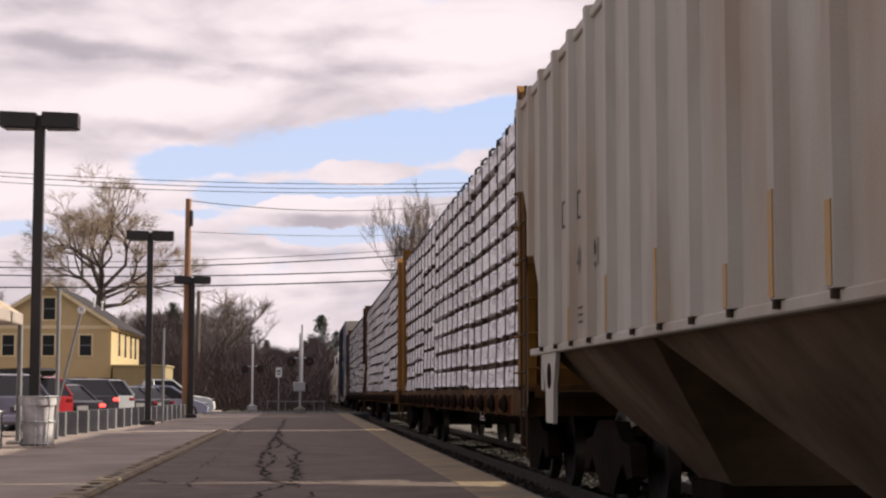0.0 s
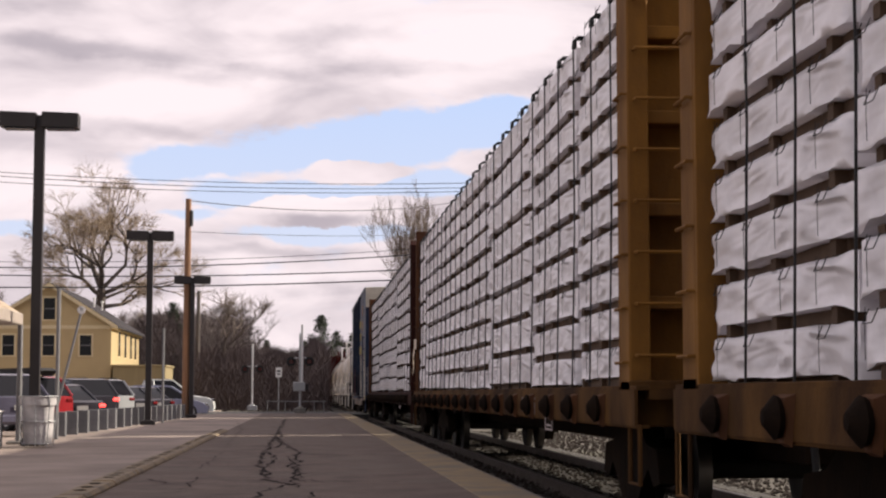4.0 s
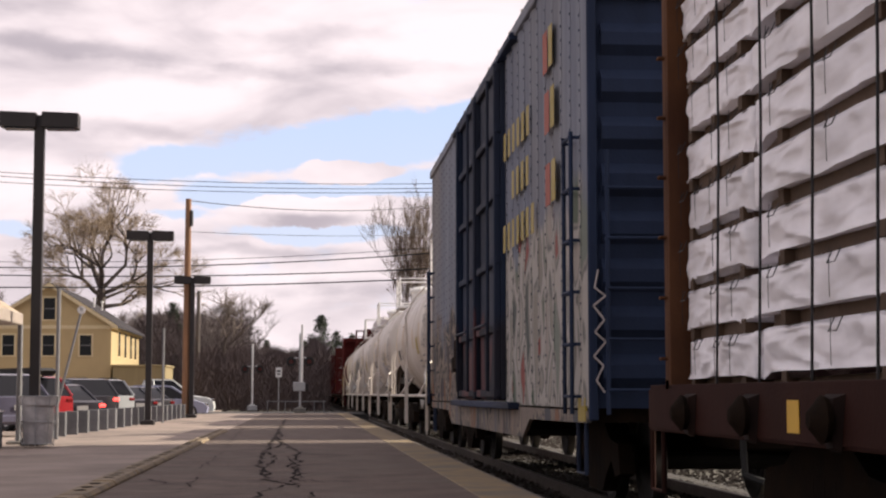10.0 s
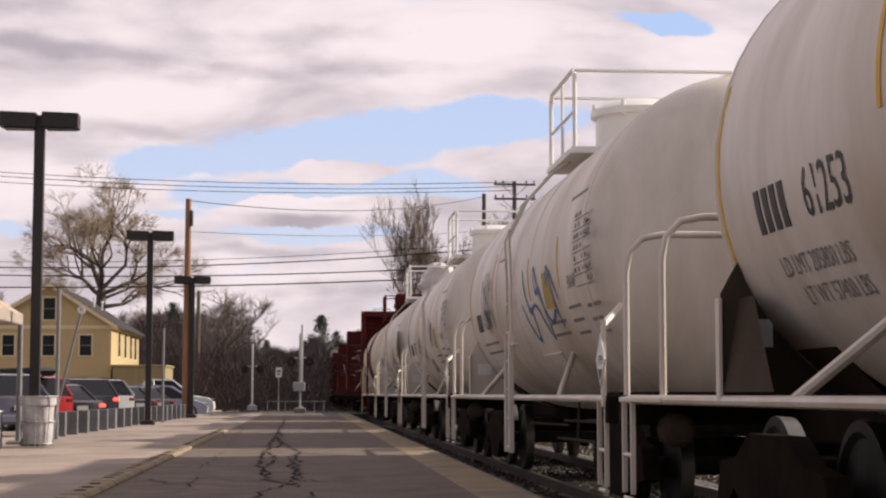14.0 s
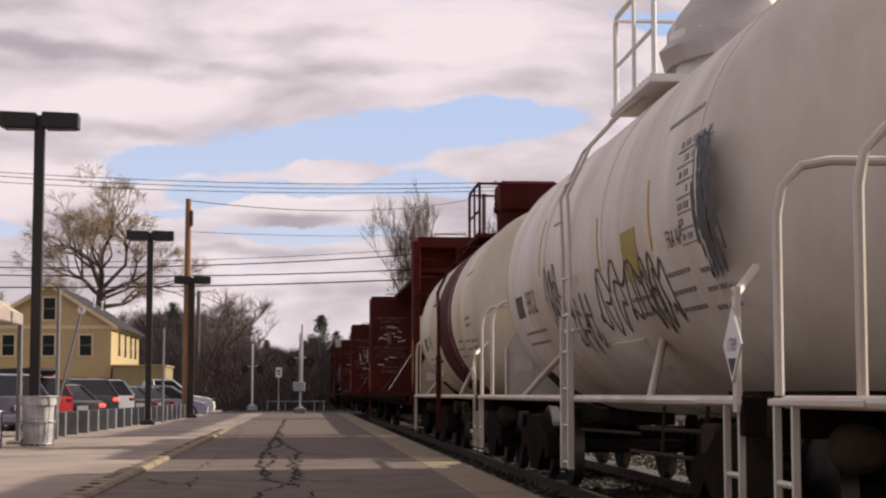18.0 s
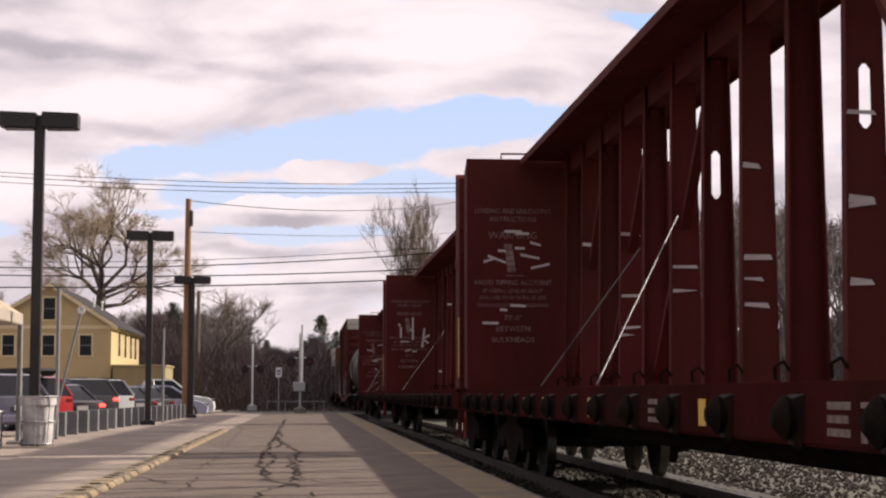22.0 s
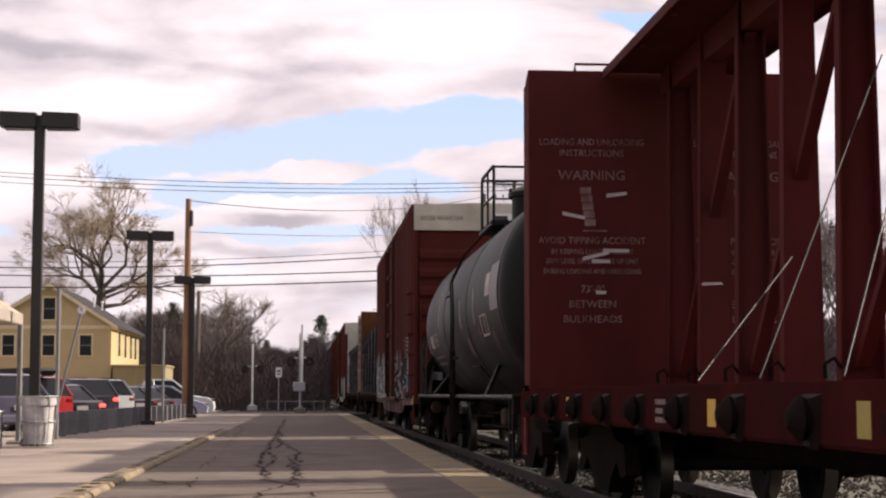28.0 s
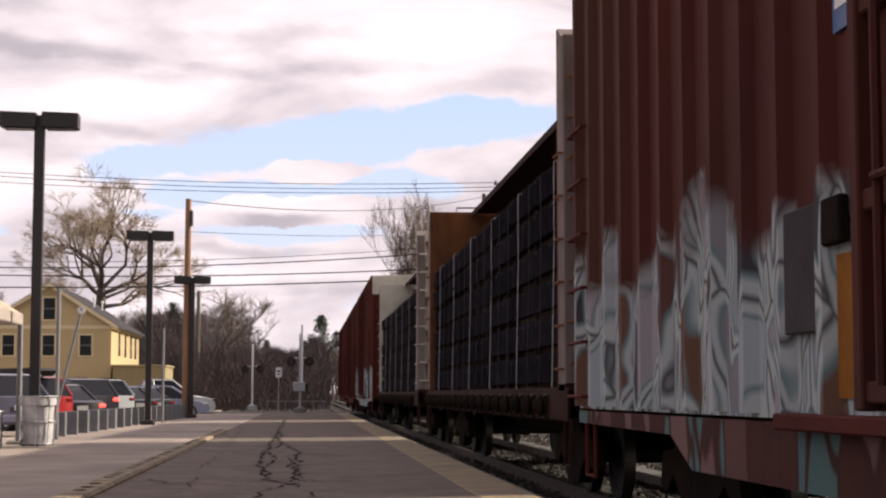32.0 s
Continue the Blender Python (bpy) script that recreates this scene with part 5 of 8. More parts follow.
# dense undergrowth that closes the view at the far side of the crossing
b = Build()
rw = random.Random(8)
for i in range(170000):
    y = rw.uniform(128, 300)
    px = rw.uniform(-290, 230)
    x = px * y / 3000
    if x < -9 and y < 145 or 2.0 < x < 6.5 and y < 295:
        continue
    hi = 88 + 6 * math.sin(px * 0.045) + 5 * math.sin(px * 0.11 + 1) + (14 if px > 10 else 0) + 8 * max(0.0, min(1.0, (-130 - px) / 30)) + 48 * max(0.0, min(1.0, (-195 - px) / 35))
    z = rw.random() ** 1.1 * hi * y / 3000
    p = Vector((x, y, z - 0.5))
    w = rw.uniform(0.022, 0.06) * (y / 200)
    up = Vector((rw.uniform(-0.6, 0.6), rw.uniform(-0.5, 0.5), rw.uniform(0.4, 1.0))) * rw.uniform(0.7, 1.7)
    b.add([p + Vector((-w, 0, 0)), p + Vector((w, 0, 0)), p + up], [(0, 1, 2)])
for i in range(60000):
    y = rw.uniform(85, 200)
    px = rw.uniform(270, 1250)
    x = px * y / 3000
    hi = 150 + 22 * math.sin(px * 0.021) + 12 * math.sin(px * 0.07 + 1)
    p = Vector((x, y, rw.random() ** 1.2 * hi * y / 3000 - 0.6))
    w = rw.uniform(0.025, 0.07) * (y / 130)
    up = Vector((rw.uniform(-0.6, 0.6), rw.uniform(-0.5, 0.5), rw.uniform(0.4, 1.0))) * rw.uniform(0.7, 1.8)
    b.add([p + Vector((-w, 0, 0)), p + Vector((w, 0, 0)), p + up], [(0, 1, 2)])
# brown brush, its base lifted and tinted purple to paint in distance haze
solid("undergrowth", b, mat("hazy_brown_brush", (0.070, 0.052, 0.054), 0.95, col2=(0.095, 0.070, 0.066), scale=0.5, amount=0.9, bump=0), "dense brown leafless undergrowth and brush", "undergrowth", kind="stuff", smooth=0)

# far side of the track: a rail fence and a guard rail seen between the wagons
t = thing("guard_rail", "weathered steel guard rail beyond the track", "guard rail")
for z in (0.12, 0.34):
    b = Build()
    b.box(11.0, 11.05, 10, 75, z, z + 0.12, 0.01)
    part("rail", b, M_GALV, t)
for i in range(20):
    b = Build()
    b.box(11.06, 11.2, 10 + i * 3.3, 10.15 + i * 3.3, -0.5, 0.52, 0.01)
    part("post", b, M_POLEGREY, t)


# ---- the train; every car stands in its own space: y away from the eye, near end at y = 0, z from the rail top ----
WAGONS = []            # (root, start of the car along the track at t = 0)
M_FADEINK = mat("faded_white_stencil", (0.26, 0.19, 0.18), 0.8, bump=0, col2=(0.10, 0.035, 0.032), scale=7, amount=0.9, spec=0.05)
M_DIMINK = mat("dim_stencil", (0.24, 0.19, 0.17), 0.8, bump=0, col2=(0.08, 0.05, 0.04), scale=9, amount=0.9, spec=0.05)
HW = 1.52              # half width over the sills


def wagon(name, label, category, u, group="wagons of the passing train"):
    r = thing(name, label, category, pose(XC, u, RAIL), group)
    WAGONS.append((r, u))
    return r


_b = Build()
_b.prism([(-1.25, 0.36), (-1.15, 0.62), (-0.75, 0.66), (-0.42, 0.82), (0.42, 0.82), (0.75, 0.66), (1.15, 0.62), (1.25, 0.36), (1.0, 0.32), (0.8, 0.46), (0.5, 0.30), (0.35, 0.16), (-0.35, 0.16), (-0.5, 0.30), (-0.8, 0.46), (-1.0, 0.32)], 0, -0.07, 0.07)
FRAME_ME = _b.mesh("side_frame")
_b = Build()
_b.tube([(0, 0, 0.2), (0, 0, 0.62)], 0.075, 8)
SPRING_ME = _b.mesh("spring")
_b = Build()
_b.box(-0.95, 0.95, -0.2, 0.2, 0.42, 0.68, 0.03)
TRUCK_ME = _b.mesh("truck")
_ws = Build()
_ws.tube([(-1.0, 0, 0), (1.0, 0, 0)], 0.08, 10)
for s in (-1, 1):
    x = s * 0.74
    _ws.lathe([(0.09, -0.08), (0.2, -0.02), (0.36, -0.05), (0.40, -0.07), (0.455, -0.065), (0.465, 0.05), (0.40, 0.06), (0.36, 0.03), (0.2, 0.04), (0.09, 0.09)] if s > 0 else [(0.09, -0.09), (0.2, -0.04), (0.36, -0.03), (0.40, -0.06), (0.465, -0.05), (0.455, 0.065), (0.40, 0.07), (0.36, 0.05), (0.2, 0.02), (0.09, 0.08)], (x, 0, 0), 0, 28)
WHEEL_ME = _ws.mesh("wheelset")
WHEEL_ME.materials.append(M_WHEEL)
WHEEL_ME.materials.append(M_TREAD)
for poly in WHEEL_ME.polygons:
    c = poly.center
    if math.hypot(c.y, c.z) > 0.445:
        poly.material_index = 1
WHEELSETS = []


def trucks(root, ys):
    for y in ys:
        tr = part("truck", TRUCK_ME, M_UNDER, root, m=pose(0, y, 0))
        for s in (-1.02, 1.02):
            part("side_frame", FRAME_ME, M_UNDER, tr, m=pose(s, 0, 0))
            for k in (-0.2, 0.0, 0.2):
                part("spring", SPRING_ME, M_UNDER, tr, m=pose(s, k, 0))
        for k in (-0.86, 0.86):
            w = part("wheelset", WHEEL_ME, M_WHEEL, tr, m=pose(0, k, 0.46))
            WHEELSETS.append((w, k))


def couplers(root, L, z=0.86, k=1.0):
    for y, d in ((0.0, -1), (L, 1)):
        b = Build()
        b.box(-0.11, 0.11, *sorted((y, y + d * 0.42 * k)), z - 0.12, z + 0.12, 0.03)
        b.prism([(-0.2, y + d * 0.4 * k), (0.16, y + d * 0.4 * k), (0.2, y + d * 0.52 * k), (0.02, y + d * 0.58 * k), (-0.02, y + d * 0.7 * k), (-0.2, y + d * 0.62 * k)], 2, z - 0.15, z + 0.15)
        part("coupler", b, M_UNDER, root)
        b = Build()
        b.tube([(-0.25, y, z - 0.1), (-0.3, y + d * 0.25 * k, z - 0.45), (-0.2, y + d * 0.5 * k, z - 0.5)], 0.03, 6)
        part("air_hose", b, M_BLACK, root)


def rungs(b, x, y0, y1, zs, r=0.014, stand=0.07, d=-1):
    """Ladder rungs proud of a side that faces d along x."""
    for z in zs:
        b.tube([(x, y0, z), (x + d * stand, y0, z), (x + d * stand, y1, z), (x, y1, z)], r, 6)


def grab_iron_end(b, y, d, x0, x1, zs, stand=0.08, r=0.014):
    for z in zs:
        b.tube([(x0, y, z), (x0, y + d * stand, z), (x1, y + d * stand, z), (x1, y, z)], r, 6)


# ---------- centre-beam flat car ----------
M_WINCH = mat("greasy_winch_steel", (0.020, 0.010, 0.008), 0.7, col2=(0.010, 0.007, 0.006), scale=6, amount=0.8, spec=0.1)


def data_board(r, y, z0, z1, w=0.49):
    """A black stencil board in a white outline on the sill."""
    x = -HW - 0.02
    b = Build()
    b.box(x, x + 0.006, y, y + w, z0, z1)
    bd = part("data_board", b, M_UNDER, r, "black stencil board with a white outline", smooth=0)
    b = Build()
    for ya, yb, za, zb in ((y, y + w, z0, z0 + 0.018), (y, y + w, z1 - 0.018, z1), (y, y + 0.03, z0 + 0.018, z1 - 0.018), (y + w - 0.03, y + w, z0 + 0.018, z1 - 0.018), (y + 0.08, y + w - 0.08, z1 - 0.07, z1 - 0.045), (y + 0.08, y + w - 0.2, z1 - 0.115, z1 - 0.095), (y + 0.1, y + w - 0.1, z0 + 0.04, z0 + 0.06)):
        b.box(x - 0.003, x, ya, yb, za, zb)
    part("board_outline", b, M_WHITEINK, bd, smooth=0)


def flat_car(u, L, paint, bulk_paint, label, far_paint=None, load=None, warn=False, near_face=None, seed=0, deck=1.13, scraps=False, post_paint=None, far_depth=0.42):
    """u: inner face of the near bulkhead; L: between the bulkheads."""
    E = 0.75                                   # end platform beyond the bulkhead
    rng = random.Random(seed)
    sill = M_REDSILL if paint is M_RED else paint
    r = wagon("centerbeam_flat_car", label, "rail wagon", u - E)
    y0, y1 = E, E + L
    T = L + 2 * E
    # side sills with flanges
    for s in (-1, 1):
        b = Build()
        x0, x1 = sorted((s * HW, s * (HW - 0.10)))
        b.box(s * HW - 0.012, s * HW + 0.012, 0.1, T - 0.1, 0.84, deck - 0.03)
        b.box(x0 - 0.0, x1, 0.1, T - 0.1, deck - 0.035, deck, 0.004)
        b.box(x0, x1, 0.1, T - 0.1, 0.82, 0.845, 0.004)
        part("side_sill", b, sill, r)
    n = 17
    for s in (-1, 1):
        for i in range(n):
            y = y0 + 0.65 + i * (L - 1.3) / (n - 1)
            b = Build()
            x = s * (HW + 0.013)
            b.add([(x, y - 0.14, deck - 0.06), (x, y + 0.14, deck - 0.06), (x, y + 0.07, 0.81), (x, y - 0.07, 0.81), (x + s * 0.045, y - 0.10, deck - 0.08), (x + s * 0.045, y + 0.10, deck - 0.08), (x + s * 0.035, y + 0.05, 0.83), (x + s * 0.035, y - 0.05, 0.83)],
                  [(0, 1, 2, 3), (4, 7, 6, 5), (0, 4, 5, 1), (1, 5, 6, 2), (2, 6, 7, 3), (3, 7, 4, 0)])
            wi = part("winch", b, M_WINCH if paint is not M_YELSILL else M_RUSTDK, r, "worn greasy winch")
            b = Build()
            b.lathe([(0.0, -0.02), (0.10, 0.0), (0.112, 0.03), (0.075, 0.06), (0.04, 0.09), (0.0, 0.092)] if s > 0 else [(0.0, -0.092), (0.04, -0.09), (0.075, -0.06), (0.112, -0.03), (0.10, 0.0), (0.0, 0.02)], (x + s * 0.04, y, 0.955), 0, 12)
            part("ratchet", b, M_UNDER, wi, "dark worn ratchet wheel")
    b = Build()
    b.box(-HW + 0.1, HW - 0.1, 0.1, T - 0.1, deck - 0.10, deck - 0.02)
    part("deck", b, paint, r)
    b = Build()
    b.box(-0.3, 0.3, 0.0, T, 0.55, deck - 0.1, 0.02)
    for k in (0.25, 0.5, 0.75):
        b.box(-HW + 0.15, HW - 0.15, T * k - 0.08, T * k + 0.08, 0.8, deck - 0.1)
    part("center_sill", b, M_UNDER, r)
    top = 4.56
    # bulkheads: plate towards the load, ribs on the outside
    for y, d, pm in ((y0, -1, bulk_paint), (y1, 1, far_paint or bulk_paint)):
        dp = (0.42 if load else 0.64) if d < 0 else far_depth
        b = Build()
        b.box(-HW, HW, *sorted((y, y + d * 0.05)), deck - 0.05, top - 0.02, 0.006)
        pl = part("bulkhead", b, pm, r)
        for s in (-1, 1):
            b = Build()
            x0, x1 = sorted((s * HW, s * (HW - 0.16)))
            b.box(x0, x1, *sorted((y + d * 0.05, y + d * dp)), 0.9, top - 0.14, 0.012)
            b.add([(s * HW, y + d * 0.05, top - 0.02), (s * HW, y + d * 0.30, top - 0.14), (s * (HW - 0.16), y + d * 0.30, top - 0.14), (s * (HW - 0.16), y + d * 0.05, top - 0.02), (s * HW, y + d * 0.05, top - 0.2), (s * (HW - 0.16), y + d * 0.05, top - 0.2)], [(0, 1, 2, 3), (0, 4, 1), (3, 2, 5)])
            part("corner_post", b, post_paint or pm, pl)
        for z in (1.7, 2.4, 3.1, 3.75, 4.3):
            b = Build()
            b.box(-HW + 0.16, HW - 0.16, *sorted((y + d * 0.05, y + d * 0.26)), z, z + 0.1, 0.008)
            part("stiffener", b, pm, pl)
        for x in (-0.5, 0.5):
            b = Build()
            b.box(x - 0.05, x + 0.05, *sorted((y + d * 0.05, y + d * 0.3)), 1.13, top - 0.1, 0.008)
            part("stiffener", b, pm, pl)
        b = Build()
        b.box(-HW, HW, *sorted((y + d * 0.051, y + d * (dp + 0.01))), deck - 0.3, deck + 0.04, 0.01)
        part("end_sill", b, paint, pl)
        for i in range(8):
            b = Build()
            grab_iron_end(b, y + d * dp, d, -HW + 0.05, -HW + 0.5, [1.35 + 0.38 * i])
            part("rung", b, pm, pl)
        for i in range(6 if load else 0):
            b = Build()
            rungs(b, -HW, y + d * 0.08, y + d * (dp - 0.04), [1.3 + 0.4 * i], 0.012, 0.04)
            part("rung", b, pm, pl)
        b = Build()
        b.tube([(-1.0, y + d * 0.1, top), (-1.0, y + d * 0.1, top + 0.07), (-0.3, y + d * 0.1, top + 0.07), (-0.3, y + d * 0.1, top)], 0.016, 6)
        part("grab_iron", b, pm, pl)
    # centre beam: a top plate with lightening holes over the posts
    n = 16
    step = 1.413 if L > 20 else (L - 1.2) / (n - 1)
    b = Build()
    b.box(-0.53, 0.53, y0 + 0.06, y1 - 0.06, top - 0.05, top - 0.02)
    for s in (-1, 1):
        b.box(*sorted((s * 0.72, s * 0.59)), y0 + 0.06, y1 - 0.06, top - 0.05, top - 0.02)
        ya = y0 + 0.06
        for i in range(n):
            yb = y1 - 0.55 - (n - 1) * step + (i + 0.35) * step - 0.03 if i < n - 1 else y1 - 0.06
            b.box(*sorted((s * 0.59, s * 0.53)), ya, yb, top - 0.05, top - 0.02)
            ya = yb + 0.06
        b.box(*sorted((s * 0.722, s * 0.70)), y0 + 0.06, y1 - 0.06, top - 0.12, top - 0.021)
    b.box(-0.09, 0.09, y0 + 0.06, y1 - 0.06, top - 0.30, top - 0.051)
    part("top_chord", b, paint, r, "wide top plate of the centre beam")
    for i in range(n):
        # tapered channel posts; the open side turns towards and away by turns, and two have a slot cut through
        y = y1 - 0.55 - (n - 1) * step + i * step
        b = Build()
        w0, w1 = 0.15, 0.105
        zt = top - 0.05
        yp = y + (0.04 if i % 2 else -0.04)
        slot = i in (6, 9)
        for za, zb, xa, xb in ((deck, 2.92, -1, 1), (2.92, 3.38, -1, -0.36), (2.92, 3.38, 0.36, 1), (3.38, zt, -1, 1)) if slot else ((deck, zt, -1, 1),):
            wa, wb = w0 + (w1 - w0) * (za - deck) / (zt - deck), w0 + (w1 - w0) * (zb - deck) / (zt - deck)
            b.add([(xa * wa, yp - 0.012, za), (xb * wa, yp - 0.012, za), (xb * wb, yp - 0.012, zb), (xa * wb, yp - 0.012, zb), (xa * wa, yp + 0.012, za), (xb * wa, yp + 0.012, za), (xb * wb, yp + 0.012, zb), (xa * wb, yp + 0.012, zb)],
                  [(0, 1, 2, 3), (4, 7, 6, 5), (0, 4, 5, 1), (1, 5, 6, 2), (2, 6, 7, 3), (3, 7, 4, 0)])
        if slot:
            for s in (-1, 1):
                for za, zb in ((2.92, 2.97), (3.38, 3.33)):
                    b.prism([(s * 0.05, za), (s * 0.014, za), (s * 0.05, zb)], 1, yp - 0.012, yp + 0.012)
        for s in (-1, 1):
            b.add([(s * w0, y - 0.055, deck), (s * w0, y + 0.055, deck), (s * w1, y + 0.055, zt), (s * w1, y - 0.055, zt), (s * (w0 + 0.016), y - 0.055, deck), (s * (w0 + 0.016), y + 0.055, deck), (s * (w1 + 0.016), y + 0.055, zt), (s * (w1 + 0.016), y - 0.055, zt)],
                  [(0, 1, 2, 3), (4, 7, 6, 5), (0, 4, 5, 1), (1, 5, 6, 2), (2, 6, 7, 3), (3, 7, 4, 0)])
        po = part("post", b, paint, r)
        if load is None:
            b = Build()
            b.tube([(-w0 - 0.01, y - 0.05, deck + 0.12), (-w0 - 0.06, y - 0.05, deck + 0.19), (-w0 - 0.12, y - 0.02, deck + 0.15), (-w0 - 0.11, y, deck + 0.05)], 0.016, 6)
            part("tie_hook", b, M_UNDER, po, "dark bent tie-down hook")
    # square braces that lean towards the middle of the car
    for i, j in ((0, 2), (2, 4), (4, 6), (15, 13), (13, 11), (11, 9)):
        ya, yb = y1 - 0.55 - (n - 1) * step + i * step, y1 - 0.55 - (n - 1) * step + j * step
        za, zb = deck + 0.12, top - 0.32
        b = Build()
        b.add([(sx * 0.05, yy + k, zz) for yy, zz in ((ya, za), (yb, zb)) for sx, k in ((-1, -0.05), (1, -0.05), (1, 0.05), (-1, 0.05))],
              [(0, 3, 2, 1), (4, 5, 6, 7), (0, 1, 5, 4), (1, 2, 6, 5), (2, 3, 7, 6), (3, 0, 4, 7)])
        part("diagonal_brace", b, paint, r)
    if warn:
        for x in (-0.84, 0.84):
            y = y1 - 0.004
            for words, size, z, wide in (("LOADING AND UNLOADING", 0.105, 3.76, 0.82), ("INSTRUCTIONS", 0.105, 3.64, 0.95), ("WARNING", 0.15, 3.40, 1.0), ("AVOID TIPPING ACCIDENT", 0.105, 2.70, 0.9),
                                         ("BY KEEPING LOAD AT ABOUT", 0.08, 2.58, 0.82), ("SAME LEVEL ON EACH SIDE OF UNIT", 0.08, 2.48, 0.76), ("DURING LOADING AND UNLOADING", 0.08, 2.37, 0.76),
                                         ("73'-0\"", 0.11, 2.18, 1.0), ("BETWEEN", 0.11, 2.02, 1.05), ("BULKHEADS", 0.11, 1.86, 1.05)):
                b = Build()
                sign_front(b, words, size, x, y, z, wide)
                part("stencil_line", b, M_FADEINK, r, "faded white stencilled loading instruction", smooth=0)
            b = Build()
            for k in range(5):
                b.box(x - 0.13 + 0.012 * k, x - 0.01 + 0.012 * k, y - 0.003, y, 3.20 - 0.085 * k, 3.275 - 0.085 * k)
            b.box(x - 0.1, x + 0.16, y - 0.003, y, 2.80, 2.815)
            part("stencil_figure", b, M_FADEINK, r, "faded white stencilled tipping figure", smooth=0)
    if not load:
        b = Build()
        b.box(-HW - 0.004, -HW + 0.02, y0 - 0.61, y0 - 0.49, 1.32, 2.25)
        part("stripe", b, M_YDECAL, r, "yellow stripe on the corner post", smooth=0)
    if near_face:
        b = Build()
        sign_front(b, near_face, 0.13, 0.15, y0 - 0.61, 4.42)
        for x in (0.95, 1.02):
            b.box(x - 0.03, x + 0.35, y0 - 0.611, y0 - 0.609, 4.44 - 0.06 * (x > 1), 4.47 - 0.06 * (x > 1))
        part("stencil", b, M_WHITEINK, r, "white stencilled caution notice", smooth=0)
        b = Build()
        b.box(-HW + 0.1, HW - 0.1, y0 - 0.606, y0 - 0.57, 4.30, 4.52)
        part("caution_board", b, bulk_paint, r)
    if scraps:
        for k in range(scraps):
            b = Build()
            i = rng.randrange(2, n)
            on_post = k % 3
            if on_post:
                y = y1 - 0.55 - (n - 1) * step + i // 2 * 2 * step - 0.062
                z = rng.choice((1.75, 2.05, 2.3, 3.0, 3.5)) + rng.uniform(-0.1, 0.1)
                q = rng.uniform(0.02, 0.05)
                e = rng.uniform(0.0, 0.13)
                b.add([(-0.14, y, z), (e, y - 0.004, z + rng.uniform(-0.03, 0.03)), (e - 0.02, y, z + q), (-0.135, y - 0.006, z + q + rng.uniform(-0.01, 0.02))], [(0, 1, 2, 3)])
            else:
                x, z = rng.uniform(-1.35, -0.4), rng.uniform(2.0, 3.6)
                a, l = rng.uniform(-0.4, 0.4) * (k % 2), rng.uniform(0.1, 0.3)
                y = y1 - 0.006
                b.add([(x, y, z), (x + l * math.cos(a), y - 0.01, z + l * math.sin(a)), (x + l * math.cos(a), y - 0.006, z + l * math.sin(a) + 0.035), (x, y - 0.01, z + 0.04)], [(0, 1, 2, 3)])
            part("wrap_scrap", b, M_TAPE, r, "torn white wrapping scrap stapled on", smooth=0)
    if seed == 5:
        for xa, za, xb, zb in ((-0.74, 2.64, -0.74, 3.30), (-1.09, 2.71, -1.09, 3.02), (-0.40, 2.98, -0.47, 2.42), (-0.44, 2.70, -0.25, 2.78), (-0.43, 2.66, -0.28, 2.54), (-0.86, 2.98, -0.76, 2.92), (-1.17, 3.1, -1.1, 3.06)):
            d = Vector((xb - xa, zb - za)).normalized() * 0.028
            b = Build()
            b.add([(xa - d.y, y1 - 0.005, za + d.x), (xa + d.y, y1 - 0.005, za - d.x), (xb + d.y, y1 - 0.005, zb - d.x), (xb - d.y, y1 - 0.005, zb + d.x)], [(0, 1, 2, 3)])
            part("wrap_scrap", b, M_TAPE, r, "white strip left on the bulkhead", smooth=0)
    if not load:
        for k in ((0, 1) if seed == 4 else (1,) if seed == 5 else (0, 2, 3, 4, 5)):
            b = Build()
            i = rng.randrange(1, n - 3)
            y = y1 - 0.55 - (n - 1) * step + i * step
            foot, head = (-HW + 0.02, y, deck + 0.02), (-0.3, y + rng.uniform(0.6, 2.4), rng.uniform(1.8, 3.3))
            if seed == 4 and k == 0:
                foot, head = (-HW + 0.06, 12.8, deck + 0.02), (-0.3, 14.84, 2.79)
            b.tube(sag(foot, head, 0.0, 2), 0.007 if seed < 6 else 0.005, 5)
            part("tie_down_strap", b, M_POSTGREY if seed == 4 and k == 0 else M_STRAP, r, "taut pale tie-down strap" if seed == 4 and k == 0 else "loose dark tie-down strap")
    # markings on the sill
    gap17 = (L - 1.3) / 16
    for y, w, mt in [(y0 + 0.65 + (k + 0.5) * gap17 - 0.14, w, mt) for k, w, mt in ((1, 0.2, M_YDECAL), (2, 0.2, M_YDECAL), (5, 0.18, M_YDECAL), (8, 0.18, M_YDULL), (10, 0.2, M_YDECAL), (14, 0.2, M_YDECAL), (3, 0.34, M_WHITEINK), (6, 0.34, M_WHITEINK), (11, 0.34, M_WHITEINK))]:
        if paint is M_YELSILL and mt is not M_WHITEINK:
            continue
        b = Build()
        if mt is M_WHITEINK:
            for k in range(3):
                b.box(-HW - 0.016, -HW - 0.0125, y + rng.uniform(0, 0.05), y + w, 0.88 + 0.06 * k, 0.915 + 0.06 * k)
        else:
            b.box(-HW - 0.016, -HW - 0.0125, y, y + w, 0.88, 1.04)
        part("marking", b, mt if mt is not M_WHITEINK else M_DIMINK, r, smooth=0)
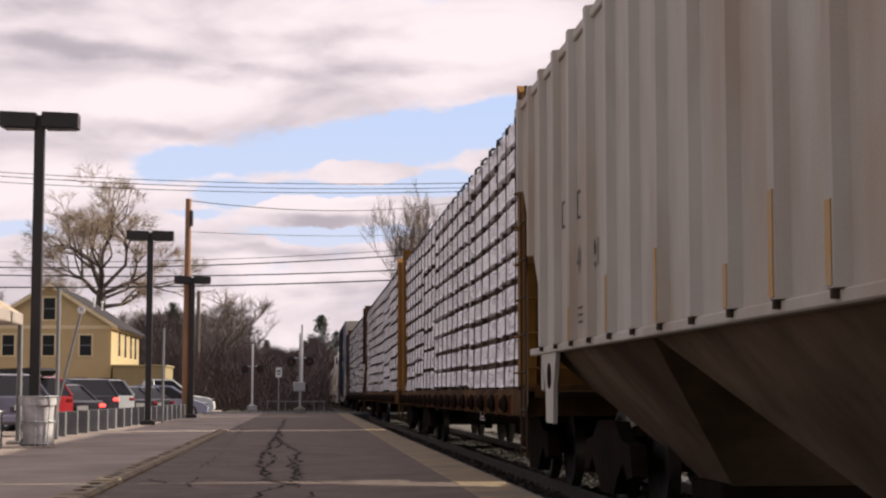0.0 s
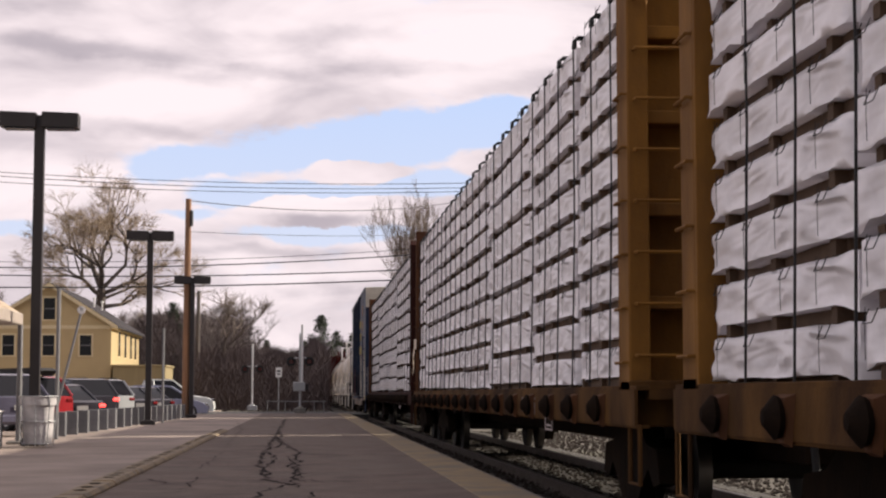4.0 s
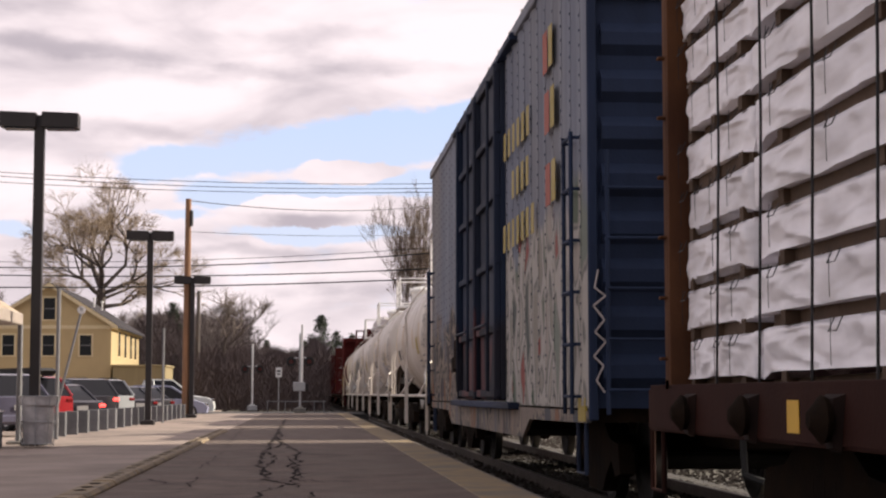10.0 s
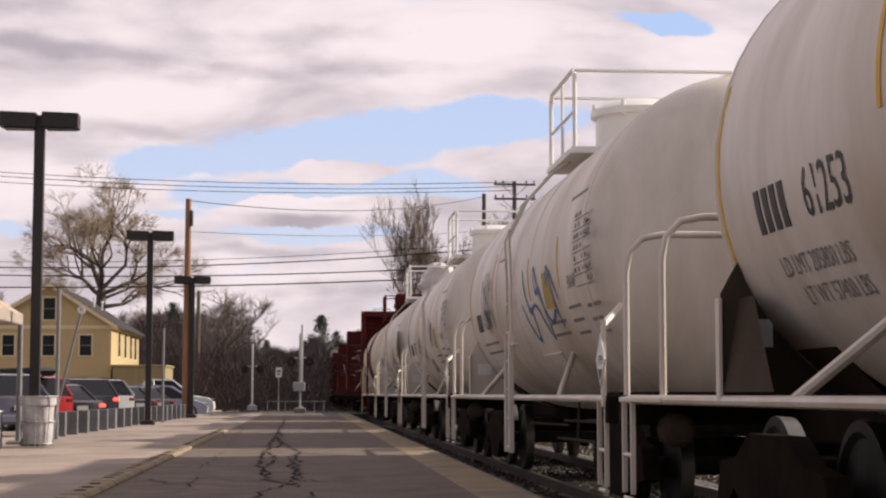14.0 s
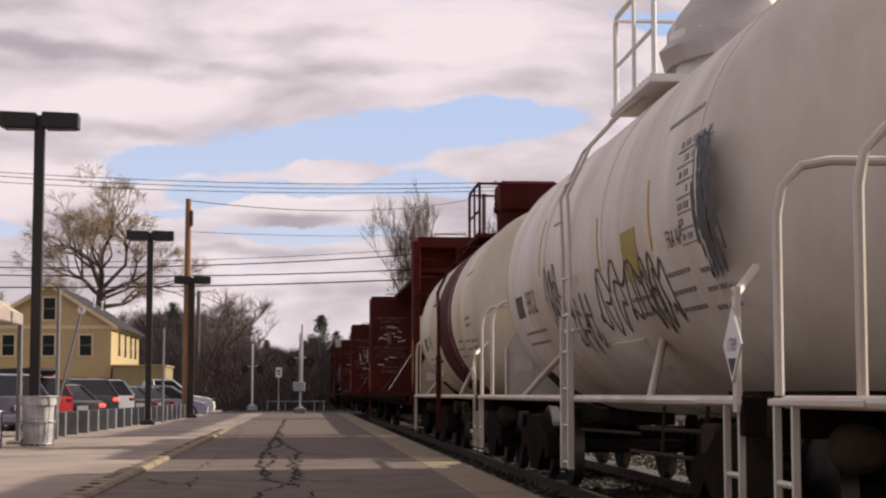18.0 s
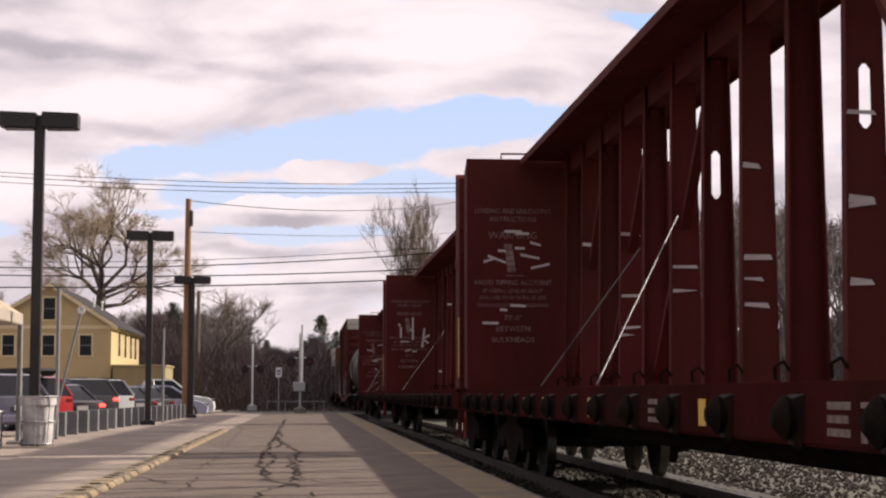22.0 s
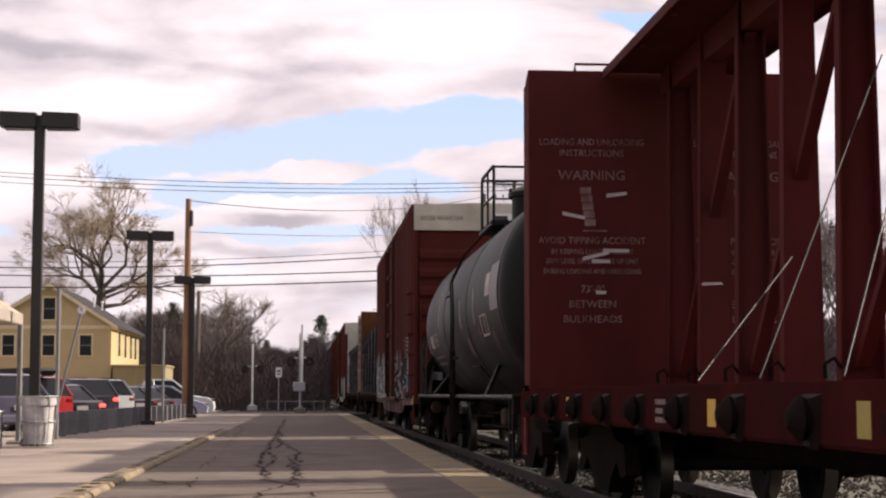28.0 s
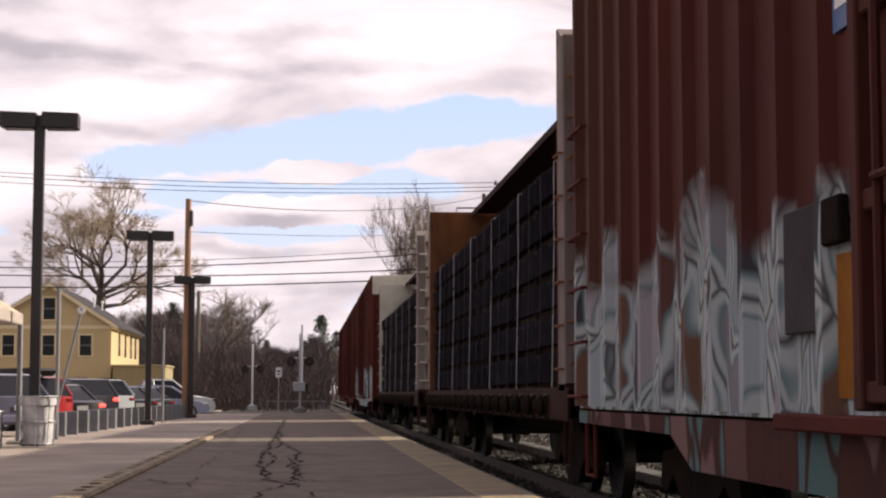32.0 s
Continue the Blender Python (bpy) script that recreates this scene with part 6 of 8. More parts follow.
    if load != "black":
        data_board(r, 4.1, 0.72, 1.01)
        b = Build()
        for k in range(4):
            b.box(-HW - 0.016, -HW - 0.0125, 5.35 + 0.13 * k, 5.43 + 0.13 * k, 0.86, 0.98)
        b.box(-HW - 0.016, -HW - 0.0125, 5.35, 5.82, 1.01, 1.035)
        part("marking", b, M_DIMINK, r, "white car mark blocks", smooth=0)
    if load:
        bundles(r, y0, y1, deck, top, load, rng)
    trucks(r, (2.6, T - 2.6))
    couplers(r, T)
    # side ladder and steps at the corners
    for y in (0.25, T - 0.25):
        b = Build()
        b.tube([(-HW + 0.02, y - 0.18, 0.85), (-HW + 0.02, y - 0.18, 0.42), (-HW + 0.02, y + 0.18, 0.42), (-HW + 0.02, y + 0.18, 0.85)], 0.018, 6)
        part("step", b, paint, r)
    return r


def bundle_mesh(lx, ly, h, seed, hang=0.05):
    """One wrapped lumber packet: a soft-edged box with a creased near face at x = 0 and a ragged hanging hem."""
    rng = random.Random(seed)
    nx, nz = 34, 8
    b = Build()
    vs, fs = [], []
    ph = [rng.uniform(0, 6) for _ in range(8)]
    k1, k2 = rng.uniform(2.5, 4.5), rng.uniform(5.0, 8.0)
    flap = [(rng.uniform(0, ly), rng.uniform(0.06, 0.16), rng.uniform(0.2, 0.7)) for _ in range(rng.choice((0, 0, 1)))] + [(0.0, 0.22, rng.uniform(0, 1)), (ly, 0.22, rng.uniform(0, 1))]
    for j in range(nz + 1):
        for i in range(nx + 1):
            y, z = ly * i / nx, h * j / nz
            edge = min(i, nx - i, nz - j)
            bul = 0.012 * math.sin(3.1 * y + ph[0] + 5 * z) + 0.016 * abs(math.sin(k1 * y + ph[1] - 11 * z)) + 0.013 * abs(math.sin(k2 * y + ph[2] + 14 * z)) + 0.007 * abs(math.sin(17 * y + ph[5] + 4 * math.sin(9 * z + ph[6]))) + rng.uniform(-0.006, 0.006)
            if j == 0:
                drop = 0.12 * max(0.0, math.sin(2.1 * y + ph[3]) + 0.7 * math.sin(5.7 * y + ph[4]) - 0.3) + max(q * max(0.0, 1 - abs(y - c) / w) for c, w, q in flap)
                z -= hang * min(1.0, drop)
                vs.append((-0.008 + 0.03 * min(1.0, drop) + rng.uniform(-0.008, 0.008), y, z))
            else:
                vs.append((0.02 if edge == 0 else -0.022 + bul, y, z + (rng.uniform(-0.012, 0.006) if edge == 0 and j == nz else 0.0)))
    w = nx + 1
    for j in range(nz):
        for i in range(nx):
            fs.append((j * w + i, j * w + i + 1, (j + 1) * w + i + 1, (j + 1) * w + i))
    o = len(vs)
    vs += [(lx, 0, 0), (lx, ly, 0), (lx, ly, h), (lx, 0, h)]
    fs.append((o, o + 1, o + 2, o + 3))
    fs.append((*range(0, w), o + 1, o))
    fs.append((*range(nz * w, nz * w + w), o + 2, o + 3))
    fs.append((*[j * w for j in range(nz + 1)], o + 3, o))
    fs.append((*[j * w + nx for j in range(nz + 1)], o + 2, o + 1))
    b.add(vs, fs)
    return b.mesh("lumber_packet", 75)


PACKETS = {}
M_TORN = mat("yellowed_plastic", (0.62, 0.52, 0.40), 0.5, col2=(0.45, 0.36, 0.26), scale=5, amount=0.7, bump=0.3)
# darker spacer wood for the black-wrapped loads
M_DARKWOOD = mat("dark_spacer_wood", (0.035, 0.022, 0.015), 0.9, scale=4, amount=0.8, rand=0.3, spec=0.02)


def bundles(r, y0, y1, deck, top, load, rng):
    wrap = M_WRAP if load == "white" else M_WRAPB
    rows, zt = (10, 4.30) if load == "white" else (6, 3.36)
    gap = 0.085
    faces = []
    for s in (-1, 1):
        cols, y = [], y0 + 0.08
        while y < y1 - 0.2:
            ly = rng.choice((2.5, 3.1, 3.7, 4.3))
            if y1 - 0.06 - (y + ly) < 1.6:
                ly = round(y1 - 0.06 - y, 1)
            cols.append((y, ly, rng.choice((0.0, 0.012, 0.03))))
            y += ly
        b = Build()
        for c, (y, ly, inset) in enumerate(cols):
            lift = rng.choice((0.0, 0.015, 0.03, 0.045)) if load == "white" else rng.uniform(0, 0.04)
            # thick and thin packets: the number of layers changes from stack to stack
            tiers = rows if load != "white" else 7 if r.name.endswith("001") and c == len(cols) - 1 else rng.choice((8, 10, 10, 10, 10, 10))
            tall = round((zt - deck - 0.03 + gap) / tiers - gap, 3)
            step = (zt - deck - 0.03 - lift + gap) / tiers + rng.uniform(-0.004, 0.0)
            for k in range(tiers):
                z = deck + 0.03 + lift + k * step
                v = rng.randrange(6)
                key = (load, ly, v, tiers)
                if key not in PACKETS:
                    PACKETS[key] = bundle_mesh(1.05, ly - 0.045, tall, int(ly * 10) * 7 + v + tiers * 31, 0.06 if load == "white" else 0.02)
                q = inset + rng.uniform(0.0, 0.028)
                m = pose(-HW + 0.06 + q, y + rng.uniform(-0.04, 0.04), z, 0, 0, rng.uniform(-0.35, 0.35)) if s < 0 else pose(HW - 0.06 - q, y + ly - 0.02, z, 0, 0, 180)
                part("lumber_packet", PACKETS[key], wrap, r, m=m)
                if s < 0:
                    faces.append((y, ly, z, tall))
                # raw boards under the packet, set back
                low = z - (step - tall) if k else deck
                b.box(*sorted((s * (HW - 0.13 - 0.05 * rng.random()), s * 0.45)), y + rng.uniform(0.02, 0.3), y + ly - rng.uniform(0.06, 0.3), low + 0.004, z - 0.002)
                for f in (0.12, 0.5, 0.86):
                    b.box(*sorted((s * (HW - 0.10), s * 0.5)), y + ly * f, y + ly * f + 0.09, low + 0.003, z - 0.001)
        tagged(part("spacer", b, M_DUNN if load == "white" else M_DARKWOOD, r, "raw wood spacers between the layers", smooth=0), kind="stuff")
    if r.name.endswith("001"):
        # a torn tongue of plastic blowing out at the far end
        b = Build()
        tongue = [(y1 - 0.35, 2.12, 0.10), (y1 - 0.05, 2.12, 0.11), (y1 + 0.22, 2.03, 0.10), (y1 + 0.38, 1.84, 0.085), (y1 + 0.40, 1.66, 0.07), (y1 + 0.47, 1.5, 0.03)]
        b.add([(-HW - 0.02 - 0.03 * (k % 2), yy, zz) for k, (yy, zh, q) in enumerate(tongue) for zz in (zh - q, zh + q)], [(2 * k, 2 * k + 2, 2 * k + 3, 2 * k + 1) for k in range(5)])
        part("torn_wrap", b, M_TORN, r, "torn yellowed tongue of wrapping", smooth=60)
    n = int((y1 - y0) / 0.93)
    for i in range(n):
        y = y0 + 0.5 + i * 0.93
        b = Build()
        x = -HW + 0.045
        b.tube([(x - 0.03, y, deck - 0.05), (x, y, deck + 1.4), (x, y + rng.uniform(-0.02, 0.02), zt - 0.02), (x + 0.06, y, zt + 0.006), (x + 0.2, y, zt + 0.008), (-0.75, y, zt + 0.008)], 0.008 if load == "white" else 0.005, 5)
        part("tie_down_cable", b, M_STRAP if load == "white" or i % 3 else M_TAPE, r)
        b = Build()
        b.prism([(-HW + 0.038, zt - 0.09), (-HW + 0.042, zt - 0.03), (-HW + 0.085, zt + 0.012), (-HW + 0.2, zt + 0.012), (-HW + 0.2, zt - 0.01), (-HW + 0.09, zt - 0.01), (-HW + 0.07, zt - 0.04), (-HW + 0.07, zt - 0.09)], 1, y - 0.06, y + 0.06)
        if load == "white":
            part("edge_protector", b, M_BLACK, r, "black corner protector over the load edge")
    # banding clips at the foot of every packet
    b = Build()
    x = -HW + 0.035
    for ya, ly, z, h in faces:
        for f in (0.14, 0.38, 0.62, 0.86):
            y = ya + ly * f + rng.uniform(-0.06, 0.06)
            if rng.random() < 0.8:
                b.tube([(x, y + 0.05, z + h), (x - 0.004, y + 0.05, z + h * 0.5), (x - 0.002, y + 0.05, z + 0.01)], 0.0022, 3)
                b.tube([(x + 0.02, y - 0.06, z + h - 0.005), (x - 0.010, y - 0.06, z + h - 0.07), (x - 0.010, y + 0.06, z + h - 0.07), (x + 0.02, y + 0.06, z + h - 0.005)], 0.0035, 3)
    tagged(part("band_clip", b, M_STRAP, r, "thin dark banding clips", smooth=0), kind="stuff")


M_PINKINK = mat("faded_pink_paint", (0.16, 0.07, 0.09), 0.8, bump=0, amount=0.7, scale=8)


def scrawl(shell, R, zc, y, h, w, seed, material, thick=0.03, n=26, loops=3.0, amp=1.0):
    """A sprayed scribble on the tank's flank, drawn as a wrapped ribbon."""
    rg = random.Random(seed)
    ph = [rg.uniform(0, 6.28) for _ in range(4)]
    pts = []
    for i in range(n * 3):
        t = i / (n * 3 - 1)
        pts.append((y - w * t + 0.16 * w * math.cos(loops * 6.28 * t + ph[0]), h + amp * 0.28 * math.sin(loops * 6.28 * t + ph[1]) + amp * 0.14 * math.sin(loops * 2.7 * 6.28 * t + ph[2])))
    b = Build()
    vs, fs = [], []
    for i, (yy, hh) in enumerate(pts):
        ya, ha = pts[max(0, i - 1)]
        yb, hb = pts[min(len(pts) - 1, i + 1)]
        d = Vector((yb - ya, hb - ha)).normalized()
        for s in (-1, 1):
            py, phh = yy - s * d.y * thick, hh + s * d.x * thick
            a = phh / R
            vs.append((-(R + 0.006) * math.cos(a), py, zc + (R + 0.006) * math.sin(a)))
    for i in range(len(pts) - 1):
        fs.append((2 * i, 2 * i + 1, 2 * i + 3, 2 * i + 2))
    b.add(vs, fs)
    part("graffiti", b, material, shell, "sprayed scribble", smooth=0)


# ---------- tank car ----------
def tank_car(u, L, t0, t1, paint, label, number="", band=None, zc=2.37, R=1.5, style="acid", dome=M_WHITEP, pipe=None, ladder=0.0):
    r = wagon("tank_car", label, "rail tank car", u)
    pipe = pipe or paint
    # saddle plates of 61253: shade on them is put into a dark brown colour
    darkened = M_HOPBOT if number == "61253" else paint
    prof = [(0.0, t0 - 0.62)]
    for k in range(1, 7):
        a = k / 7 * math.pi / 2
        prof.append((R * math.sin(a) ** 0.8, t0 - 0.62 * math.cos(a)))
    prof += [(R, t0), (R, t1)]
    for k in range(6, 0, -1):
        a = k / 7 * math.pi / 2
        prof.append((R * math.sin(a) ** 0.8, t1 + 0.62 * math.cos(a)))
    prof.append((0.0, t1 + 0.62))
    b = Build()
    b.lathe(prof, (0, 0, zc), 1, 56)
    shell = part("tank", b, paint, r, smooth=50)
    mid = (t0 + t1) / 2 + (0.5 if style == "black" else 0.0)
    for y in (t0 + 0.02, t0 + (t1 - t0) * 0.34, t0 + (t1 - t0) * 0.67, t1 - 0.02):
        b = Build()
        b.lathe([(R + 0.001, y - 0.02), (R + 0.007, y - 0.012), (R + 0.007, y + 0.012), (R + 0.001, y + 0.02)], (0, 0, zc), 1, 56)
        part("weld_seam", b, paint, shell)
    if band:
        b = Build()
        b.lathe([(R + 0.002, band[0]), (R + 0.006, band[0]), (R + 0.006, band[1]), (R + 0.002, band[1])], (0, 0, zc), 1, 56)
        part("band", b, M_BAND, shell, "maroon painted band")
    # stub sills, saddles, ends
    for y, d in ((0.0, 1), (L, -1)):
        b = Build()
        ye = (t0 + 1.2) if d > 0 else (t1 - 1.2)
        b.box(-0.28, 0.28, *sorted((y, ye)), 0.72, 1.0, 0.02)
        b.box(-HW, HW, *sorted((y + d * 0.04, y + d * 0.16)), 0.84, 1.06, 0.01)
        part("stub_sill", b, M_UNDER, r)
        ys = (t0 + 0.55) if d > 0 else (t1 - 0.55)
        b = Build()
        wide = 0.42 if d > 0 else 0.8
        pts = [(-wide * 0.9, 0.98), (wide * 0.9, 0.98)]
        arc = [(R * 1.004 * math.sin(a), zc - R * 1.004 * math.cos(a)) for a in [wide - wide * 0.2 * k for k in range(11)]]
        b.prism(pts + arc, 1, ys - 0.35, ys + 0.35)
        part("saddle", b, M_UNDER if paint is M_TANKB else M_HOPBOT, r, "grimy saddle plates under the tank")
        b = Build()
        b.box(-HW + 0.1, HW - 0.1, *sorted((y + d * 0.05, y + d * 0.8)), 1.06, 1.085)
        part("end_walkway", b, M_UNDER, r)
        for yy in (0.12, 1.42) if d < 0 else ():
            q = y + d * yy
            b = Build()
            b.tube([(-1.47, q, 1.03), (-1.47, q, 1.98), (-1.44, q, 2.14), (-1.34, q, 2.25), (-1.18, q, 2.28), (1.18, q, 2.28), (1.34, q, 2.25), (1.44, q, 2.14), (1.47, q, 1.98), (1.47, q, 1.03)], 0.026, 8)
            part("end_handrail", b, pipe, r)
        b = Build()
        b.box(-HW - 0.01, -HW + 0.03, *sorted((y + d * 0.1, y + d * (1.2 if d > 0 else 1.6))), 1.01, 1.045, 0.006)
        part("side_beam", b, pipe, r)
        b = Build()
        for k in (0.18, 0.5):
            b.box(-HW + 0.0, -HW + 0.035, *sorted((y + d * (k - 0.018), y + d * (k + 0.018))), 0.34, 1.05)
        for z in (0.3, 0.62):
            b.tube([(-HW + 0.02, y + d * 0.18, z), (-HW + 0.02, y + d * 0.5, z)], 0.018, 6)
        part("sill_step", b, pipe, r)
        if d < 0:
            b = Build()
            b.lathe([(0.0, 0.0), (0.08, 0.02), (0.12, 0.07), (0.13, 0.26), (0.10, 0.31), (0.0, 0.33)], (-1.15, y - 0.55, 0.80), 1, 20)
            part("brake_cylinder", b, M_HOPBOT, r, "grimy brake cylinder")
        # head shield: a plate standing across the end, with its outer edge flange
        if d > 0:
            continue
        b = Build()
        yh = t1 - 0.1
        hz = zc - R * 0.5
        for s in (-1, 1):
            b = Build()
            b.prism([(s * (HW - 0.02), 1.06), (s * 0.55, 1.06), (s * 0.75, zc - R * 0.86), (s * 1.2, 1.47), (s * 1.40, 1.83), (s * (HW - 0.02), hz + 0.03)], 1, *sorted((yh, yh + d * 0.025)))
            gu = part("saddle_gusset", b, M_UNDER if paint is M_TANKB else darkened, r, "upright saddle plate")
            b = Build()
            b.box(*sorted((s * (HW + 0.004), s * (HW - 0.02))), *sorted((yh - d * 0.03, yh + d * 0.05)), 1.03, hz, 0.004)
            part("flange", b, pipe, gu)
            b = Build()
            b.box(*sorted((s * (HW - 0.12), s * (HW - 0.32))), yh + (d * 0.025 - 0.006), yh + d * 0.025 - 0.002, hz - 0.28, hz - 0.12)
            part("plate", b, M_PLACARD, gu, "small white plate", smooth=0)
        if number in ("61253", "73655"):
            b = Build()
            b.add([(-HW + 0.02, yh, 1.08), (-HW + 0.02, yh + d * 1.1, 1.08), (-R * 0.93, yh + d * 0.35, hz), (-R * 0.93, yh, hz)], [(0, 1, 2, 3)])
            # on 61253 the dark brown stands for this face lying in shade
            part("side_gusset", b, M_UNDER if paint is M_TANKB else darkened, r, "sloping side plate of the saddle", smooth=0)
    # side rails with struts
    for s in (-1, 1):
        b = Build()
        b.tube([(s * (HW - 0.03), 0.3, 1.03), (s * (HW - 0.03), L - 0.3, 1.03)], 0.032, 8)
        part("side_rail", b, pipe, r)
        for y, lean in ((t0 + 1.5, 0.9), (t1 - 1.5, -0.9)):
            b = Build()
            b.tube([(s * (HW - 0.03), y, 1.03), (s * R * 0.80, y + lean, zc - R * 0.60)], 0.032, 8)
            part("strut", b, pipe, r)
    # ladder near mid car, both sides
    ml = mid + ladder
    for s in (-1, 1):
        b = Build()
        for k in (-0.2, 0.2):
            pts = [(s * (HW + 0.02), ml + k, 0.4), (s * (HW + 0.02), ml + k, zc)]
            pts += [(s * (R + 0.13) * math.cos(a), ml + k, zc + (R + 0.13) * math.sin(a)) for a in (0.3, 0.6, 0.9, 1.15)]
            b.tube(pts[1:], 0.017, 6)
            b.box(*sorted((s * (HW - 0.01), s * (HW + 0.05))), ml + k - 0.026, ml + k + 0.026, 0.40, 1.75, 0.006)
            b.tube([(s * (HW + 0.02), ml + k, 1.7), (s * (HW + 0.02), ml + k, zc)], 0.017, 6)
        z = 0.46
        while z < zc:
            b.tube([(s * (HW + 0.02), ml - 0.2, z), (s * (HW + 0.02), ml + 0.2, z)], 0.015, 6)
            z += 0.33
        for a in (0.15, 0.38, 0.61, 0.84, 1.07):
            q = (s * (R + 0.13) * math.cos(a), zc + (R + 0.13) * math.sin(a))
            b.tube([(q[0], ml - 0.2, q[1]), (q[0], ml + 0.2, q[1])], 0.015, 6)
        part("ladder", b, M_BAND if style == "maroon_top" else pipe if style != "black" else M_UNDER, r)
        b = Build()
        b.box(*sorted((s * (R - 0.02), s * (HW + 0.02))), ml - 0.4, ml + 0.22, 1.62, 1.65, 0.005)
        part("ladder_bracket", b, M_BAND if style == "maroon_top" else pipe, r)
    # top platform, railing, manway
    zt = zc + R
    b = Build()
    b.box(-0.95, 0.95, mid - 0.95, mid + 0.95, zt - 0.12, zt - 0.07, 0.005)
    tp = part("top_platform", b, dome if style != "black" else M_TANKB, r, "grated top platform")
    for k in range(12):
        b = Build()
        b.box(-0.95, 0.95, mid - 0.94 + k * 0.165, mid - 0.92 + k * 0.165, zt - 0.07, zt - 0.045)
        part("slat", b, dome if style != "black" else M_TANKB, tp, smooth=0)
    rail_m = dome if style != "black" else M_TANKB
    for s in (-1, 1):
        b = Build()
        b.tube([(s * 0.9, mid - 0.9, zt - 0.09), (s * 0.9, mid - 0.9, zt + 0.76), (s * 0.9, mid - 0.8, zt + 0.84), (s * 0.9, mid + 0.8, zt + 0.84), (s * 0.9, mid + 0.9, zt + 0.76), (s * 0.9, mid + 0.9, zt - 0.09)], 0.026, 8)
        part("railing", b, rail_m, r)
        b = Build()
        b.tube([(s * 0.9, mid - 0.9, zt + 0.36), (s * 0.9, mid + 0.9, zt + 0.36)], 0.02, 6)
        part("railing", b, rail_m, r)
        b = Build()
        b.tube([(s * 0.9, mid, zt - 0.09), (s * 0.9, mid, zt + 0.84)], 0.02, 6)
        part("railing", b, rail_m, r)
    for y in (-0.9, 0.9):
        b = Build()
        b.tube([(-0.9, mid + y, zt + 0.82), (0.9, mid + y, zt + 0.82)], 0.022, 6)
        part("railing", b, rail_m, r)
    b = Build()
    b.lathe([(0.50, zt - 0.1), (0.50, zt + 0.42), (0.56, zt + 0.43), (0.56, zt + 0.5), (0.40, zt + 0.60), (0.0, zt + 0.64)], (0, mid, 0), 2, 28)
    mw = part("manway", b, dome, r, "domed manway cover")
    for k in range(6):
        b = Build()
        a = k * math.pi / 3
        b.tube([(0.52 * math.cos(a), mid + 0.52 * math.sin(a), zt + 0.4), (0.52 * math.cos(a), mid + 0.52 * math.sin(a), zt + 0.58)], 0.03, 6)
        part("bolt", b, dome, mw)
    if style == "maroon_top":
        b = Build()
        b.box(-0.5, 0.5, mid - 0.55, mid + 0.4, zt + 0.40, zt + 0.92, 0.04)
        part("valve_housing", b, M_RED, r, "maroon valve housing")
    if style == "bagged":
        b = Build()
        rg = random.Random(4)
        vs, fs = [], []
        for j in range(7):
            for i in range(12):
                a, h = 2 * math.pi * i / 12, j / 6
                q = 0.62 * (1 - 0.55 * h * h) * rg.uniform(0.85, 1.12)
                vs.append((q * math.cos(a), mid + q * 1.2 * math.sin(a), zt + 0.2 + 0.75 * h * rg.uniform(0.92, 1.05)))
        for j in range(6):
            for i in range(12):
                fs.append((j * 12 + i, j * 12 + (i + 1) % 12, (j + 1) * 12 + (i + 1) % 12, (j + 1) * 12 + i))
        fs.append(tuple(range(72, 84)))
        b.add(vs, fs)
        part("valve_cover", b, M_TAPE, r, "crumpled white plastic over the valves")
    # markings wrapped on the near flank
    q = R + 0.004
    b = Build()
    stripe = [(t1 - 0.12, -0.55, 0.5), (t1 - 2.9, -0.1, 0.5), (mid - 1.4, -0.3, 0.15), (mid - 3.5, -0.3, 0.2)]
    ink = M_INK if style != "black" else M_WHITEINK
    for y, h0, h1 in stripe:
        patch_round(b, R, zc, y, y + 0.05, h0, h1)
    part("stripe", b, M_YDECAL if style != "black" else M_WHITEINK, shell, "painted vertical stripes", smooth=0)
    b = Build()
    y = t1 - 1.55
    for k in range(4):
        patch_round(b, R, zc, y + 0.66 - 0.15 * k, y + 0.755 - 0.15 * k, -0.455, -0.215, 3)
    sign_round(b, number, 0.36, q, zc, y - 0.45, -0.335, 0.8)
    part("car_number", b, ink, shell, "stencilled car number", smooth=0)
    b = Build()
    rg = random.Random(int(number or 5))
    for y0_, w, h0, rows in ((t1 - 2.4, 1.5, -0.66, 2), (mid - 3.2, 0.9, -0.62, 2), (mid - 4.3, 0.6, -0.52, 3), (t0 - 0.2, 0.5, -0.55, 3), (t0 + 0.2, 0.9, 0.5, 1))[1 if number in ("72784", "61253") else 0:1 if style == "black" else 5]:
        for k in range(rows):
            x = y0_ + w
            while x > y0_:
                l = rg.uniform(0.06, 0.15)
                patch_round(b, R, zc, x - l, x, h0 - 0.13 * k, h0 - 0.13 * k + 0.032, 1)
                x -= l + 0.025
    if b.v:
        tagged(part("small_print", b, M_GREYINK if style != "black" else M_DIMINK, shell, "small unreadable stencil lines", smooth=0), kind="stuff")
    limits = {"72784": ("LD LMT 205400 LBS", "LT WT 57600 LBS"), "61253": ("LD LMT 205800 LBS", "LT WT 57400 LBS")}
    if number in limits:
        b = Build()
        sign_round(b, limits[number][0], 0.16, q, zc, t1 - 1.5, -0.66, 0.85)
        sign_round(b, limits[number][1], 0.16, q, zc, t1 - 1.6, -0.84, 0.85)
        part("stencil", b, M_GREYINK, shell, "grey stencilled load limits", smooth=0)
